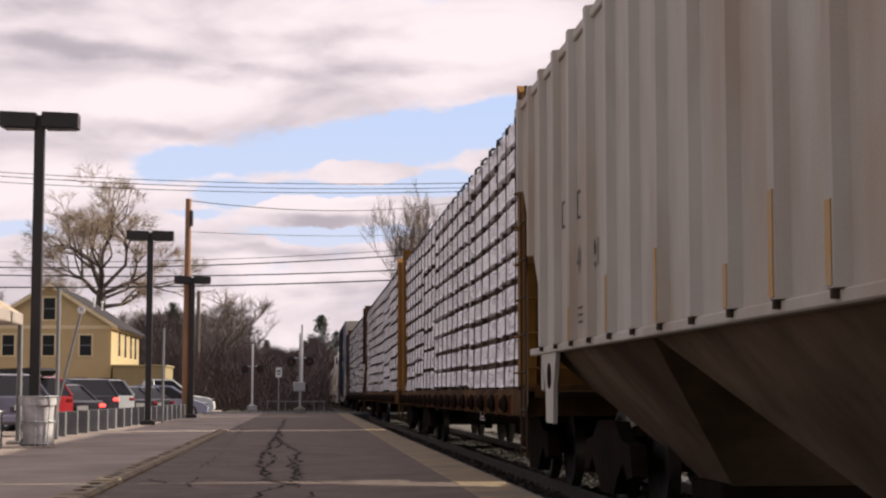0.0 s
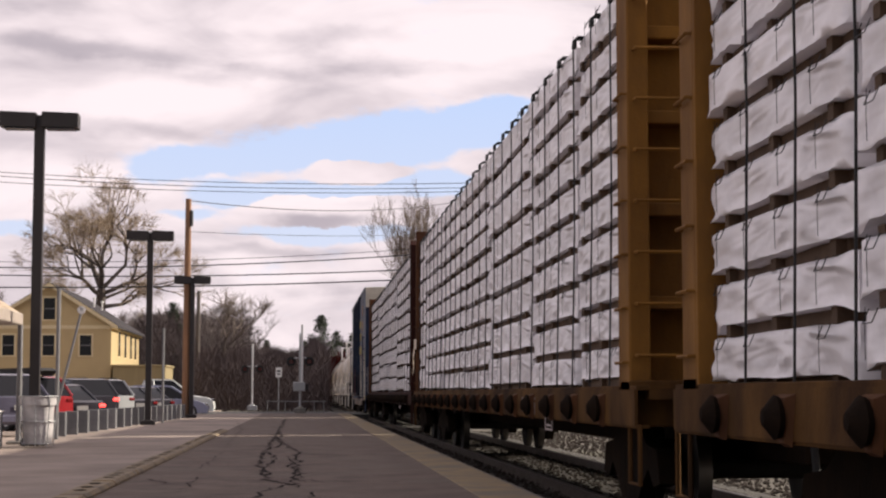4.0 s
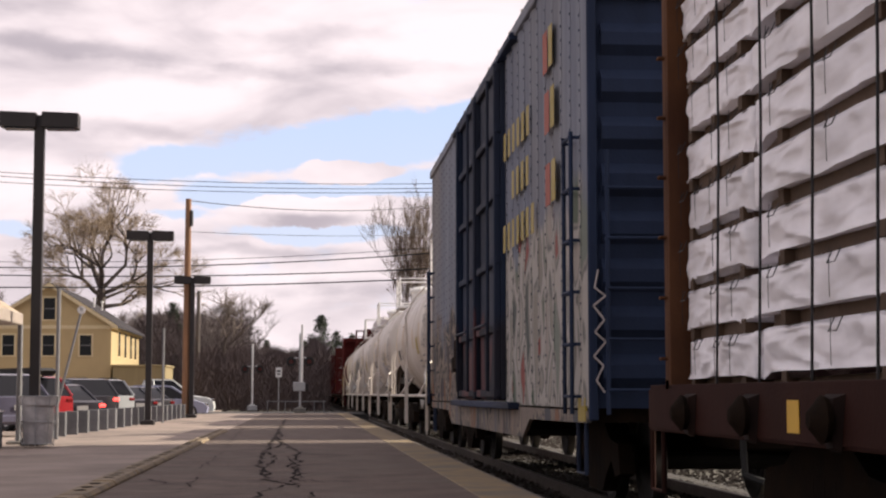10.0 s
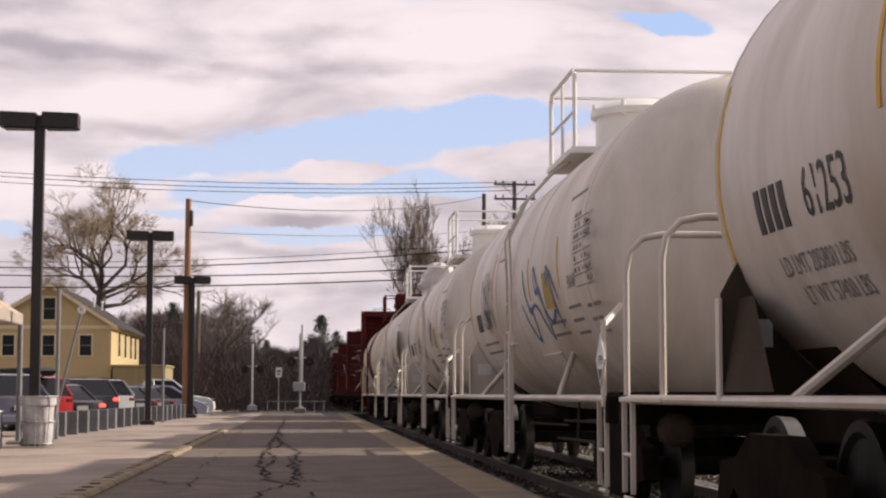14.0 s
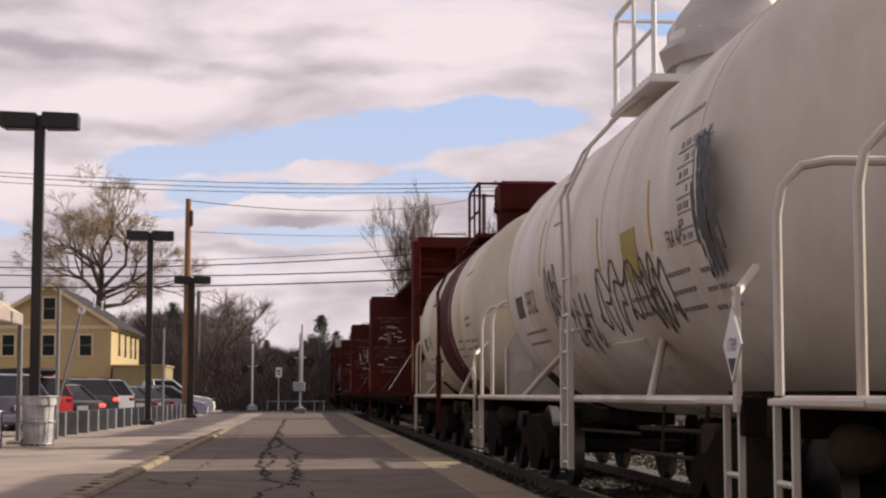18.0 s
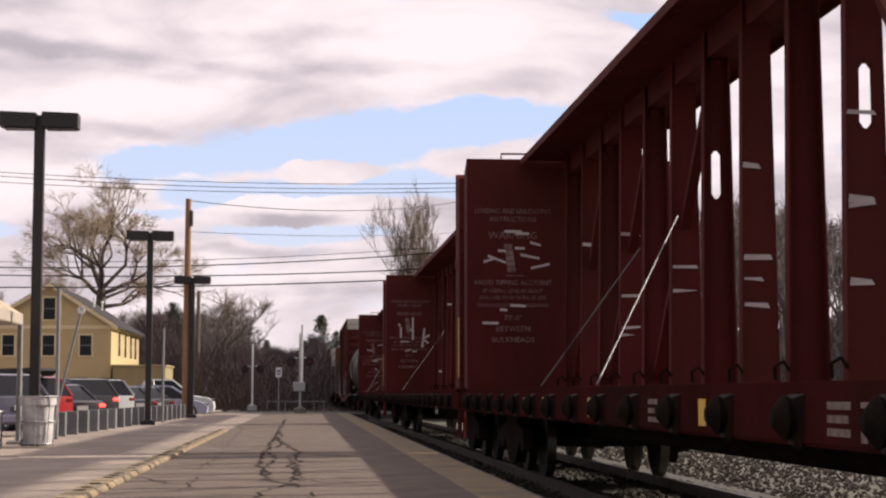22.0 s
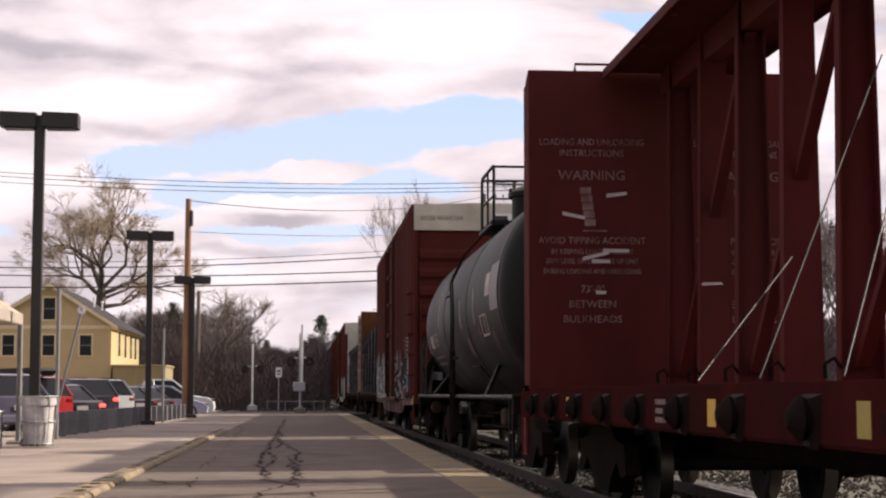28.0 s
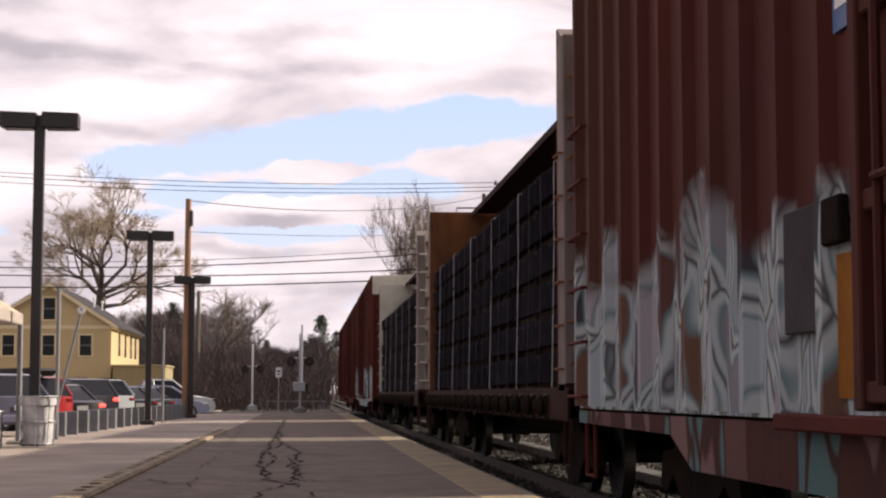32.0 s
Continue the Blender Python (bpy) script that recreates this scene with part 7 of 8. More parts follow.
    if number == "110934":
        b = Build()
        for y, h, w, rows in ((mid - 3.3, -0.5, 0.7, 1), (mid - 5.1, -0.2, 0.8, 2), (mid - 5.3, -0.55, 0.7, 2)):
            for k in range(rows):
                for j in range(6):
                    patch_round(b, R, zc, y + j * w / 6, y + (j + 0.75) * w / 6, h - 0.1 * k, h - 0.1 * k + 0.045, 1)
        tagged(part("small_print", b, M_GREYINK, shell, "small unreadable stencil lines", smooth=0), kind="stuff")
    elif style != "black":
        b = Build()
        ya = t0 - 0.4
        for k in range(7):
            patch_round(b, R, zc, ya, ya + 0.95, -0.35 + k * 0.1, -0.34 + k * 0.1, 1)
            for j in range(5):
                if rg.random() < 0.75:
                    patch_round(b, R, zc, ya + 0.07 + j * 0.19, ya + 0.07 + j * 0.19 + rg.uniform(0.04, 0.14), -0.32 + k * 0.1, -0.28 + k * 0.1, 1)
        tagged(part("data_table", b, M_GREYINK, shell, "unreadable stencilled test-data table", smooth=0), kind="stuff")
        b = Build()
        patch_round(b, R, zc, mid - 2.95, mid - 2.4, -0.45, -0.08)
        part("decal", b, M_YDULL, shell, "yellow square decal")
        b = Build()
        sign_round(b, "FRA AIP", 0.17, q, zc, mid - 4.2, -0.28, 0.8)
        part("stencil", b, M_INK, shell, "black stencilled letters", smooth=0)
    else:
        rg = random.Random(3)
        ya, w, h0, h1 = mid - 5.0, 0.75, -0.52, -0.22
        b = Build()
        for p, q, e, f in ((ya, ya + w, h0, h0 + 0.03), (ya, ya + w, h1 - 0.02, h1), (ya, ya + 0.04, h0, h1), (ya + w - 0.04, ya + w, h0, h1), (ya + w * 0.4, ya + w * 0.43, h0, h1)):
            patch_round(b, R, zc, p, q, e, f, 3)
        tagged(part("data_frame", b, M_WHITEINK, shell, "white outlined stencil box", smooth=0), kind="stuff")
        for p, q, lo, hi, mt in ((mid - 5.6, mid - 5.1, 0.0, 0.3, M_WHITEINK), (mid - 6.5, mid - 5.65, -0.22, 0.38, M_GREYINK)):
            b = Build()
            patch_round(b, R, zc, p, q, lo, hi)
            part("data_panel", b, mt, shell, "pale painted data panel")
        scrawl(shell, R, zc, mid - 2.0, -0.62, 0.25, 4, M_PINKINK, 0.02, loops=5, amp=0.4)
        scrawl(shell, R, zc, mid - 3.8, -0.5, 0.2, 7, M_DIMINK, 0.012, loops=3, amp=0.35)
        scrawl(shell, R, zc, mid - 5.3, -0.65, 0.3, 9, M_PINKINK, 0.016, loops=2, amp=0.4)
    # brake rods and pipe below the belly, and a pad on the skin
    for z, x, ya, yb in ((0.80, -0.95, mid - 4.2, mid - 0.4), (0.60, -1.0, mid - 4.2, mid - 0.2), (0.70, -0.75, mid + 0.6, mid + 4.0)):
        b = Build()
        b.tube([(x, ya, z), (x, yb, z - 0.03)], 0.018, 6)
        part("brake_rod", b, M_UNDER if style == "black" else M_HOPBOT, r)
    for y in (mid - 4.1, mid - 2.9, mid - 1.4):
        b = Build()
        b.tube([(-0.97, y, 0.58), (-0.95, y, 1.0)], 0.016, 6)
        part("rod_hanger", b, M_UNDER if style == "black" else M_HOPBOT, r)
    b = Build()
    b.box(-1.05, -0.72, mid - 3.5, mid - 3.05, 0.62, 0.86, 0.03)
    part("brake_valve", b, M_HOPBOT, r, "grimy brown brake valve")
    b = Build()
    patch_round(b, R, zc, mid - 2.0, mid - 0.7, -1.22, -0.92, 6, 0.022)
    part("skin_pad", b, M_BAND if style == "maroon_top" else paint, shell, "raised pad plate on the skin")
    if style == "maroon_top":
        b = Build()
        b.prism([(-1.46, 2.70), (-1.30, 2.74), (1.30, 2.74), (1.46, 2.70), (1.42, 1.95), (0.95, 1.12), (-0.95, 1.12), (-1.42, 1.95)], 1, t1 + 0.68, t1 + 0.72)
        hs = part("head_shield", b, paint, r, "cream half-height head shield")
        for s in (-1, 1):
            b = Build()
            b.box(*sorted((s * 1.47, s * 1.445)), t1 + 0.42, t1 + 0.72, 1.95, 2.70, 0.006)
            part("flange", b, paint, hs)
    # placard holder
    if style != "black":
        b = Build()
        b.tube([(-HW - 0.005, 0.17, 1.62), (-R * 0.86, 0.62, 1.80)], 0.028, 6)
        part("placard_brace", b, pipe, r)
        b = Build()
        yp = 0.17
        b.box(-HW - 0.02, -HW + 0.01, yp - 0.045, yp + 0.045, 0.97, 1.66)
        ph = part("placard_post", b, pipe, r)
        b = Build()
        b.prism([(yp, 1.13), (yp + 0.2, 1.34), (yp, 1.55), (yp - 0.2, 1.34)], 0, -HW - 0.032, -HW - 0.022)
        pc = part("placard", b, M_PLACARD if style != "black" else M_WHITEINK, ph, "white diamond hazard placard")
        b = Build()
        sign_side(b, "1789", 0.105, -HW - 0.0335, yp, 1.335)
        b.prism([(yp, 1.17), (yp + 0.09, 1.265), (yp - 0.09, 1.265)], 0, -HW - 0.0345, -HW - 0.033)
        part("placard_number", b, M_INK, pc, smooth=0)
    trucks(r, (2.0, L - 2.6))
    couplers(r, L, k=0.45)
    b = Build()
    for y in (mid - 1.1, mid + 1.1):
        b.lathe([(0.0, -0.5), (0.16, -0.5), (0.19, -0.44), (0.19, 0.44), (0.16, 0.5), (0.0, 0.5)], (0.55, y, 0.62), 1, 16)
    b.box(-0.3, 0.3, mid - 0.3, mid + 0.3, 0.42, 0.85, 0.04)
    part("air_reservoir", b, M_UNDER, r)
    return shell


# ---------- box car ----------
def box_car(u, L, side, end, roofband, label, door, door_paint, style, top=5.14, z0=0.95, side_far=None, band=0.62):
    r = wagon("box_car", label, "rail box car", u)
    H = HW + 0.03
    for s in (-1, 1):
        b = Build()
        x0, x1 = sorted((s * (H - 0.06), s * (H - 0.0)))
        b.box(x0, x1, 0.0, (door[0] + door[1]) / 2, z0, top)
        w = part("side_wall", b, side if s < 0 else end, r)
        b = Build()
        b.box(x0, x1, (door[0] + door[1]) / 2, L, z0, top)
        w2 = part("side_wall", b, (side_far or side) if s < 0 else end, r)
        # posts or narrow ribs
        d0, d1 = door
        y = 0.18
        k = 0
        stepw = {"ribs": 0.52, "ribs2": 0.68}.get(style, 0.98)
        while y < L - 0.1:
            if not (d0 - 0.1 < y < d1 + 0.1):
                b = Build()
                xo = s * (H + 0.045)
                if style == "ribs":
                    b.prism([(s * H, y - 0.2), (s * (H + 0.016), y - 0.12), (s * (H + 0.02), y - 0.03), (s * (H + 0.026), y - 0.028), (s * (H + 0.026), y + 0.028), (s * (H + 0.016), y + 0.03), (s * H, y + 0.2)], 2, z0 + 0.02, top - 0.02)
                    if s < 0:
                        rv = Build()
                        z = z0 + 0.1
                        while z < top - 0.1:
                            rv.box(-H - 0.032, -H - 0.026, y - 0.009, y + 0.009, z - 0.011, z + 0.011)
                            z += 0.13
                        tagged(part("rivet", rv, end, w if y < d0 else w2, "row of dark rivet heads", smooth=0), kind="stuff")
                else:
                    b.prism([(s * H, y - 0.10), (s * (H + 0.07), y - 0.05), (s * (H + 0.07), y + 0.05), (s * H, y + 0.10)], 2, z0 + 0.02, top - 0.02)
                part("side_post", b, (side if y < d0 else side_far or side) if s < 0 else end, w if y < d0 else w2)
            y += stepw
        b = Build()
        b.box(*sorted((s * (H - 0.03), s * (H + 0.05))), 0, L, top - 0.1, top + 0.03, 0.01)
        part("side_plate", b, side if s < 0 else end, w)
        b = Build()
        b.prism([(0.0, z0 - 0.02), (L, z0 - 0.02), (L, z0 - 0.12), (L - 3.6, z0 - 0.14), (L - 4.2, z0 - 0.34), (4.2, z0 - 0.34), (3.6, z0 - 0.14), (0, z0 - 0.12)], 0, *sorted((s * (H - 0.03), s * (H + 0.012))))
        part("side_sill", b, (door_paint if style == "ribs2" else side_far or side) if s < 0 else end, w)
        # doors
        if d1 > d0:
            nd = 2 if style != "ribs2" else 1
            for q in range(nd):
                ya = d0 + (d1 - d0) * q / nd + 0.02
                yb = d0 + (d1 - d0) * (q + 1) / nd - 0.02
                b = Build()
                b.box(*sorted((s * H, s * (H + 0.06))), ya, yb, z0 + 0.05, top - 0.15, 0.008)
                dr = part("door", b, door_paint if s < 0 else end, r, "sliding door")
                for z in (z0 + 0.08, z0 + 0.85, z0 + 1.65, z0 + 2.45, z0 + 3.2, top - 0.26):
                    b = Build()
                    b.box(*sorted((s * (H + 0.06), s * (H + 0.12))), ya, yb, z, z + 0.09, 0.01)
                    part("door_rib", b, door_paint if s < 0 else end, dr)
                for yy in (ya + 0.02, yb - 0.12):
                    b = Build()
                    b.box(*sorted((s * (H + 0.061), s * (H + 0.14))), yy, yy + 0.1, z0 + 0.05, top - 0.16, 0.01)
                    part("door_post", b, door_paint if s < 0 else end, dr)
                b = Build()
                b.tube([(s * (H + 0.17), ya + 0.45, z0 + 0.15), (s * (H + 0.17), ya + 0.45, top - 0.3)], 0.022, 6)
                part("lock_rod", b, door_paint if s < 0 else end, dr)
                b = Build()
                b.tube([(s * (H + 0.17), yb - 0.45, z0 + 0.15), (s * (H + 0.17), yb - 0.45, top - 0.3)], 0.022, 6)
                part("lock_rod", b, door_paint if s < 0 else end, dr)
                b = Build()
                b.tube([(s * (H + 0.19), ya + 0.45, z0 + 0.95), (s * (H + 0.19), yb - 0.45, z0 + 0.95)], 0.018, 6)
                part("lock_rod", b, door_paint if s < 0 else end, dr)
            b = Build()
            b.box(*sorted((s * H, s * (H + 0.13))), d0 - 1.2, d1 + 1.2 if d1 + 1.2 < L else L, z0 - 0.05, z0 + 0.03, 0.01)
            part("door_track", b, end, r)
            b = Build()
            b.box(*sorted((s * H, s * (H + 0.10))), d0 - 1.2, d1 + 1.2 if d1 + 1.2 < L else L, top - 0.14, top - 0.06, 0.01)
            part("door_track", b, end, r)
    # ends with horizontal corrugations
    for y, d in ((0.0, -1), (L, 1)):
        b = Build()
        b.box(-H + 0.001, H - 0.001, *sorted((y, y - d * 0.06)), z0, top)
        w = part("end_wall", b, end, r)
        z = z0 + 0.3
        while z < top - 0.75:
            b = Build()
            b.prism([(y, z - 0.13), (y + d * 0.07, z - 0.05), (y + d * 0.07, z + 0.06), (y, z + 0.15)], 0, -H + 0.12, H - 0.12)
            part("corrugation", b, end, w)
            z += 0.40
        b = Build()
        b.box(-H, H, *sorted((y, y + d * 0.075)), top - band, top + 0.02)
        b.prism([(-H, top + 0.02), (H, top + 0.02), (0, top + 0.07)], 1, *sorted((y, y + d * 0.012)))
        wb = part("end_band", b, roofband, w, "chalky white band below the roof")
        for sx in (-1, 1):
            b = Build()
            b.box(*sorted((sx * H, sx * (H - 0.08))), *sorted((y, y + d * 0.06)), z0 - 0.1, top - band, 0.01)
            part("corner_post", b, end, w)
        yy = y - d * 0.42
        for sx in (-H + 0.15, -H + 0.75):
            b = Build()
            b.tube([(sx, y + d * 0.13, 0.9), (sx, y + d * 0.13, 3.1)], 0.02, 6)
            part("ladder_rail", b, end, w)
        for i in range(5):
            b = Build()
            grab_iron_end(b, y + d * 0.05, d, -H + 0.15, -H + 0.75, [1.1 + 0.42 * i], 0.09, 0.016)
            part("rung", b, end, w)
        wide = 0.36 if style == "ribs2" else 0.2
        for i in range(6):
            z = 1.05 + 0.44 * i
            b = Build()
            b.tube([(-H + 0.01, yy - wide, z), (-H - 0.11, yy - wide, z), (-H - 0.11, yy + wide, z), (-H + 0.01, yy + wide, z)], 0.016, 6)
            part("rung", b, end, w)
        if style != "ribs2":
            for k in (-0.2, 0.2):
                b = Build()
                b.tube([(-H - 0.10, yy + k, 0.9), (-H - 0.10, yy + k, 3.3)], 0.02, 6)
                part("ladder_rail", b, end, w)
        b = Build()
        b.tube([(-H + 0.02, yy - 0.2, z0), (-H + 0.02, yy - 0.2, 0.4), (-H + 0.02, yy + 0.2, 0.4), (-H + 0.02, yy + 0.2, z0)], 0.02, 6)
        part("step", b, end, w)
    b = Build()
    b.prism([(-H - 0.04, top - 0.02), (H + 0.04, top - 0.02), (H + 0.04, top + 0.03), (0, top + 0.08), (-H - 0.04, top + 0.03)], 1, 0.02, L - 0.02)
    roof = part("roof", b, roofband, r)
    y = 0.6
    while y < L - 0.3:
        b = Build()
        b.prism([(-H - 0.045, top + 0.03), (0, top + 0.085), (H + 0.045, top + 0.03), (H + 0.045, top + 0.06), (0, top + 0.11), (-H - 0.045, top + 0.06)], 1, y - 0.03, y + 0.03)
        part("roof_rib", b, roofband, roof)
        y += 1.1
    b = Build()
    b.box(-H + 0.1, H - 0.1, 0.1, L - 0.1, z0 - 0.12, z0 + 0.05)
    b.box(-0.3, 0.3, 0, L, 0.6, z0 - 0.1, 0.02)
    for k in (0.35, 0.5, 0.65):
        b.box(-H + 0.2, H - 0.2, L * k - 0.1, L * k + 0.1, 0.66, z0)
    part("underframe", b, M_UNDER, r)
    b = Build()
    b.box(-H - 0.018, -H + 0.0, 0.05, 0.42, z0 - 0.11, z0 + 0.09)
    part("marking", b, M_YDULL, r, "yellow consolidated stencil plate", smooth=0)
    trucks(r, (2.3, L - 2.3))
    couplers(r, L)
    return r


# ---------- covered hopper ----------
def hopper_car(u, L):
    r = wagon("covered_hopper_car", "weathered pale grey covered hopper with rusty streaks", "rail hopper car", u)
    H = 1.60
    zb, zt = 1.50, 4.14
    for s in (-1, 1):
        b = Build()
        b.prism([(2.15, zb), (L - 2.15, zb), (L - 2.15, 1.72), (L - 0.2, 3.6), (L - 0.06, zt), (0.06, zt), (0.2, 3.6), (2.15, 1.72)], 0, *sorted((s * (H - 0.05), s * H)))
        w = part("side_sheet", b, M_HOPPER, r)
        y = L - 2.24
        for ye in (L - 0.5, L - 1.35, 0.5, 1.35):
            b = Build()
            b.prism([(s * H, ye - 0.10), (s * (H + 0.055), ye - 0.06), (s * (H + 0.055), ye + 0.06), (s * H, ye + 0.10)], 2, 1.75 + 1.9 * (1 - min(ye, L - ye) / 2.15), zt + 0.05)
            part("side_post", b, M_HOPPER, w)
        while y > 1.6:
            b = Build()
            b.prism([(s * H, y - 0.11), (s * (H + 0.065), y - 0.06), (s * (H + 0.065), y + 0.06), (s * H, y + 0.11)], 2, zb + 0.02, zt + 0.05)
            part("side_post", b, M_HOPPER, w)
            b = Build()
            b.tube([(s * (H + 0.04), y, zb - 0.025), (s * (H + 0.04), y, zb + 0.015)], 0.026, 10)
            part("post_foot", b, M_HOPBOT, w, "dark drain opening")
            y -= 0.9
        b = Build()
        b.box(*sorted((s * (H - 0.05), s * (H + 0.03))), 0.1, L - 0.1, zt - 0.06, zt + 0.03, 0.012)
        part("top_chord", b, M_HOPPER, w)
        b = Build()
        b.box(*sorted((s * (H - 0.10), s * (H + 0.03))), 1.3, L - 1.3, zb - 0.05, zb + 0.02, 0.01)
        part("side_sill", b, M_HOPPER, w)
    # roof
    b = Build()
    b.prism([(-H, zt + 0.05), (H, zt + 0.05), (0.6, zt + 0.22), (-0.6, zt + 0.22)], 1, 0.35, L - 0.35)
    part("roof", b, M_HOPPER, r)
    b = Build()
    for k in range(10):
        b.box(-0.45, 0.45, 1.0 + k * (L - 3.0) / 9, 2.0 + k * (L - 3.0) / 9, zt + 0.22, zt + 0.30, 0.02)
    part("hatch_row", b, M_HOPPER, r)
    # hoppers: three sloped bays
    n = 3
    bay = (L - 4.2) / n
    for i in range(n):
        ya, yb = 2.1 + i * bay, 2.1 + (i + 1) * bay
        ym = (ya + yb) / 2
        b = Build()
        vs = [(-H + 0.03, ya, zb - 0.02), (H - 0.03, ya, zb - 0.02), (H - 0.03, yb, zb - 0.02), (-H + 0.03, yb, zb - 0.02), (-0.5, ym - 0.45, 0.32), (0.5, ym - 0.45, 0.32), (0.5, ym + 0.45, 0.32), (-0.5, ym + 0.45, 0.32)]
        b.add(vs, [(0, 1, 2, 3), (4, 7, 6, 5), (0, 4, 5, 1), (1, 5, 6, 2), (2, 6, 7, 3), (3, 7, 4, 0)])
        hp = part("hopper_bay", b, M_HOPBAY, r, "sloped brown hopper bay", smooth=0)
        b = Build()
        b.box(-0.62, 0.62, ym - 0.5, ym + 0.5, 0.2, 0.36, 0.02)
        part("outlet_gate", b, M_UNDER, hp)
    # ends: slope sheet, platform, ladder, corner gusset
    for y, d in ((0.0, 1), (L, -1)):
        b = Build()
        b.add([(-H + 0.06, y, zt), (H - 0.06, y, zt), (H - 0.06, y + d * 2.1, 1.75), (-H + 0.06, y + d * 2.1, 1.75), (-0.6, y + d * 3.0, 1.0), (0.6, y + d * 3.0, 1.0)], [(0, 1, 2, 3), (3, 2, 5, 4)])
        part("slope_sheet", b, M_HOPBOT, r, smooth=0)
        b = Build()
        b.box(-H + 0.3, H - 0.3, *sorted((y, y + d * 0.95)), 1.02, 1.10, 0.01)
        b.box(-0.3, 0.3, *sorted((y, y + d * 3.0)), 0.62, 1.02, 0.02)
        part("end_platform", b, M_UNDER, r)
        for s in (-1, 1):
            b = Build()
            b.box(*sorted((s * H, s * (H - 0.09))), *sorted((y + d * 1.9, y + d * 2.0)), 1.1, 1.9, 0.01)
            b.prism([(y + d * 2.05, 1.45), (y + d * 2.95, 1.45), (y + d * 2.78, 1.15), (y + d * 2.75, 0.80), (y + d * 2.3, 0.80), (y + d * 2.25, 1.15)], 0, *sorted((s * (H - 0.03), s * (H + 0.01))))
            part("corner_gusset", b, M_HOPPER, r, "white corner plate with a hole")
            b = Build()
            b.lathe([(0.0, 0), (0.12, 0), (0.12, 0.006), (0, 0.006)], (s * (H + 0.014) - 0.003, y + d * 2.52, 1.24), 0, 20)
            part("gusset_hole", b, M_UNDER, r)
        b = Build()
        for k in (0.16, 0.6):
            b.tube([(-H + 0.03, y + d * k, 0.4), (-H + 0.03, y + d * k, zt + 0.2)], 0.015, 6)
        for i in range(10):
            b.tube([(-H + 0.03, y + d * 0.16, 0.5 + 0.4 * i), (-H + 0.03, y + d * 0.6, 0.5 + 0.4 * i)], 0.014, 6)
        part("ladder", b, M_HOPBOT, r)
    # writing
    b = Build()
    x = -H - 0.078
    for y in (L - 3.4, L - 4.25):
        for p, q, e, f in ((0.05, 0.08, -0.12, 0.12), (-0.07, 0.05, 0.095, 0.12), (-0.07, 0.05, -0.12, -0.095)):
            b.box(-H - 0.006, -H - 0.002, y + p, y + q, 2.66 + e, 2.66 + f)
    sign_side(b, "4", 0.33, -H - 0.012, L - 4.25, 2.18)
    sign_side(b, "21", 0.33, -H - 0.012, L - 5.1, 2.18)
    for k in range(3):
        b.box(-H - 0.006, -H - 0.002, L - 4.4, L - 4.2, 1.78 - 0.06 * k, 1.80 - 0.06 * k)
    part("stencil", b, M_INK, r, "black stencilled digits and data bars", smooth=0)
    b = Build()
    for y, z0_, z1_ in [(L - 2.24 - 0.9 * k - 0.035, 1.53, z) for k, z in ((2, 1.8), (4, 1.95), (6, 2.0), (8, 1.76), (9, 2.05), (10, 1.9))]:
        b.box(-H - 0.072, -H - 0.066, y, y + 0.075, z0_, z1_)
    part("stripe", b, M_OCHRE, r, "faded ochre painted stripes", smooth=0)
    trucks(r, (2.6, L - 2.6))
    couplers(r, L, k=0.2)


# ---------- the consist ----------
hopper_car(-0.6, 18.9)
flat_car(18.85, 22.0, M_YELSILL, M_YELCAR, "yellow centerbeam flat car loaded with white-wrapped lumber", load="white", seed=1)
flat_car(43.45, 23.4, M_YELSILL, M_YELCAR, "ochre centerbeam flat car loaded with white-wrapped lumber", far_paint=M_RUSTDK, load="white", seed=2, far_depth=0.16)
flat_car(69.05, 24.0, M_BROWN, M_BROWN, "dark brown centerbeam flat car loaded with white-wrapped lumber", far_paint=M_RUSTDK, load="white", seed=3, far_depth=0.16)
gw = box_car(96.1, 17.15, M_BLUESIDE, M_BLUE, M_CARWHITE, "faded blue-grey box car with sprayed graffiti", (5.7, 10.65), M_BLUEDOOR, "ribs", side_far=M_BLUEFAR, band=0.73)
TANKS = []
TANKS.append(tank_car(115.0, 14.45, 1.3, 11.4, M_TANKW, "white acid tank car with stencils and yellow decal", "61253"))
TANKS.append(tank_car(129.85, 14.4, 1.3, 11.3, M_TANKW, "white tank car with blue scribbles", "12384"))
TANKS.append(tank_car(144.65, 14.4, 1.3, 11.2, M_TANKW, "white tank car with black sprayed scribbles", "72784", ladder=-0.75))
TANKS.append(tank_car(159.4, 14.3, 1.2, 11.1, M_TANKW, "dirty white tank car with black graffiti", "59312", style="bagged"))
TANKS.append(tank_car(173.8, 13.4, 1.3, 11.5, M_TANKC, "cream tank car with a broad maroon band", "110934", band=(4.35, 7.2), style="maroon_top", dome=M_RED, pipe=M_TANKC))
flat_car(188.1, 22.75, M_RED, M_RED, "empty oxide-red centerbeam flat car with torn wrap scraps", warn=True, near_face="CAUTION", seed=4, scraps=34)
flat_car(212.75, 22.8, M_RED, M_RED, "empty oxide-red centerbeam flat car", warn=True, seed=5, scraps=8)
flat_car(237.7, 22.85, M_RED, M_RED, "empty oxide-red centerbeam flat car with loose straps", warn=True, seed=6, scraps=16)
TANKS.append(tank_car(261.9, 16.3, 1.8, 14.05, M_TANKB, "black tank car with white stencils", "73655", style="black", dome=M_TANKB, pipe=M_TANKB, ladder=-0.6))
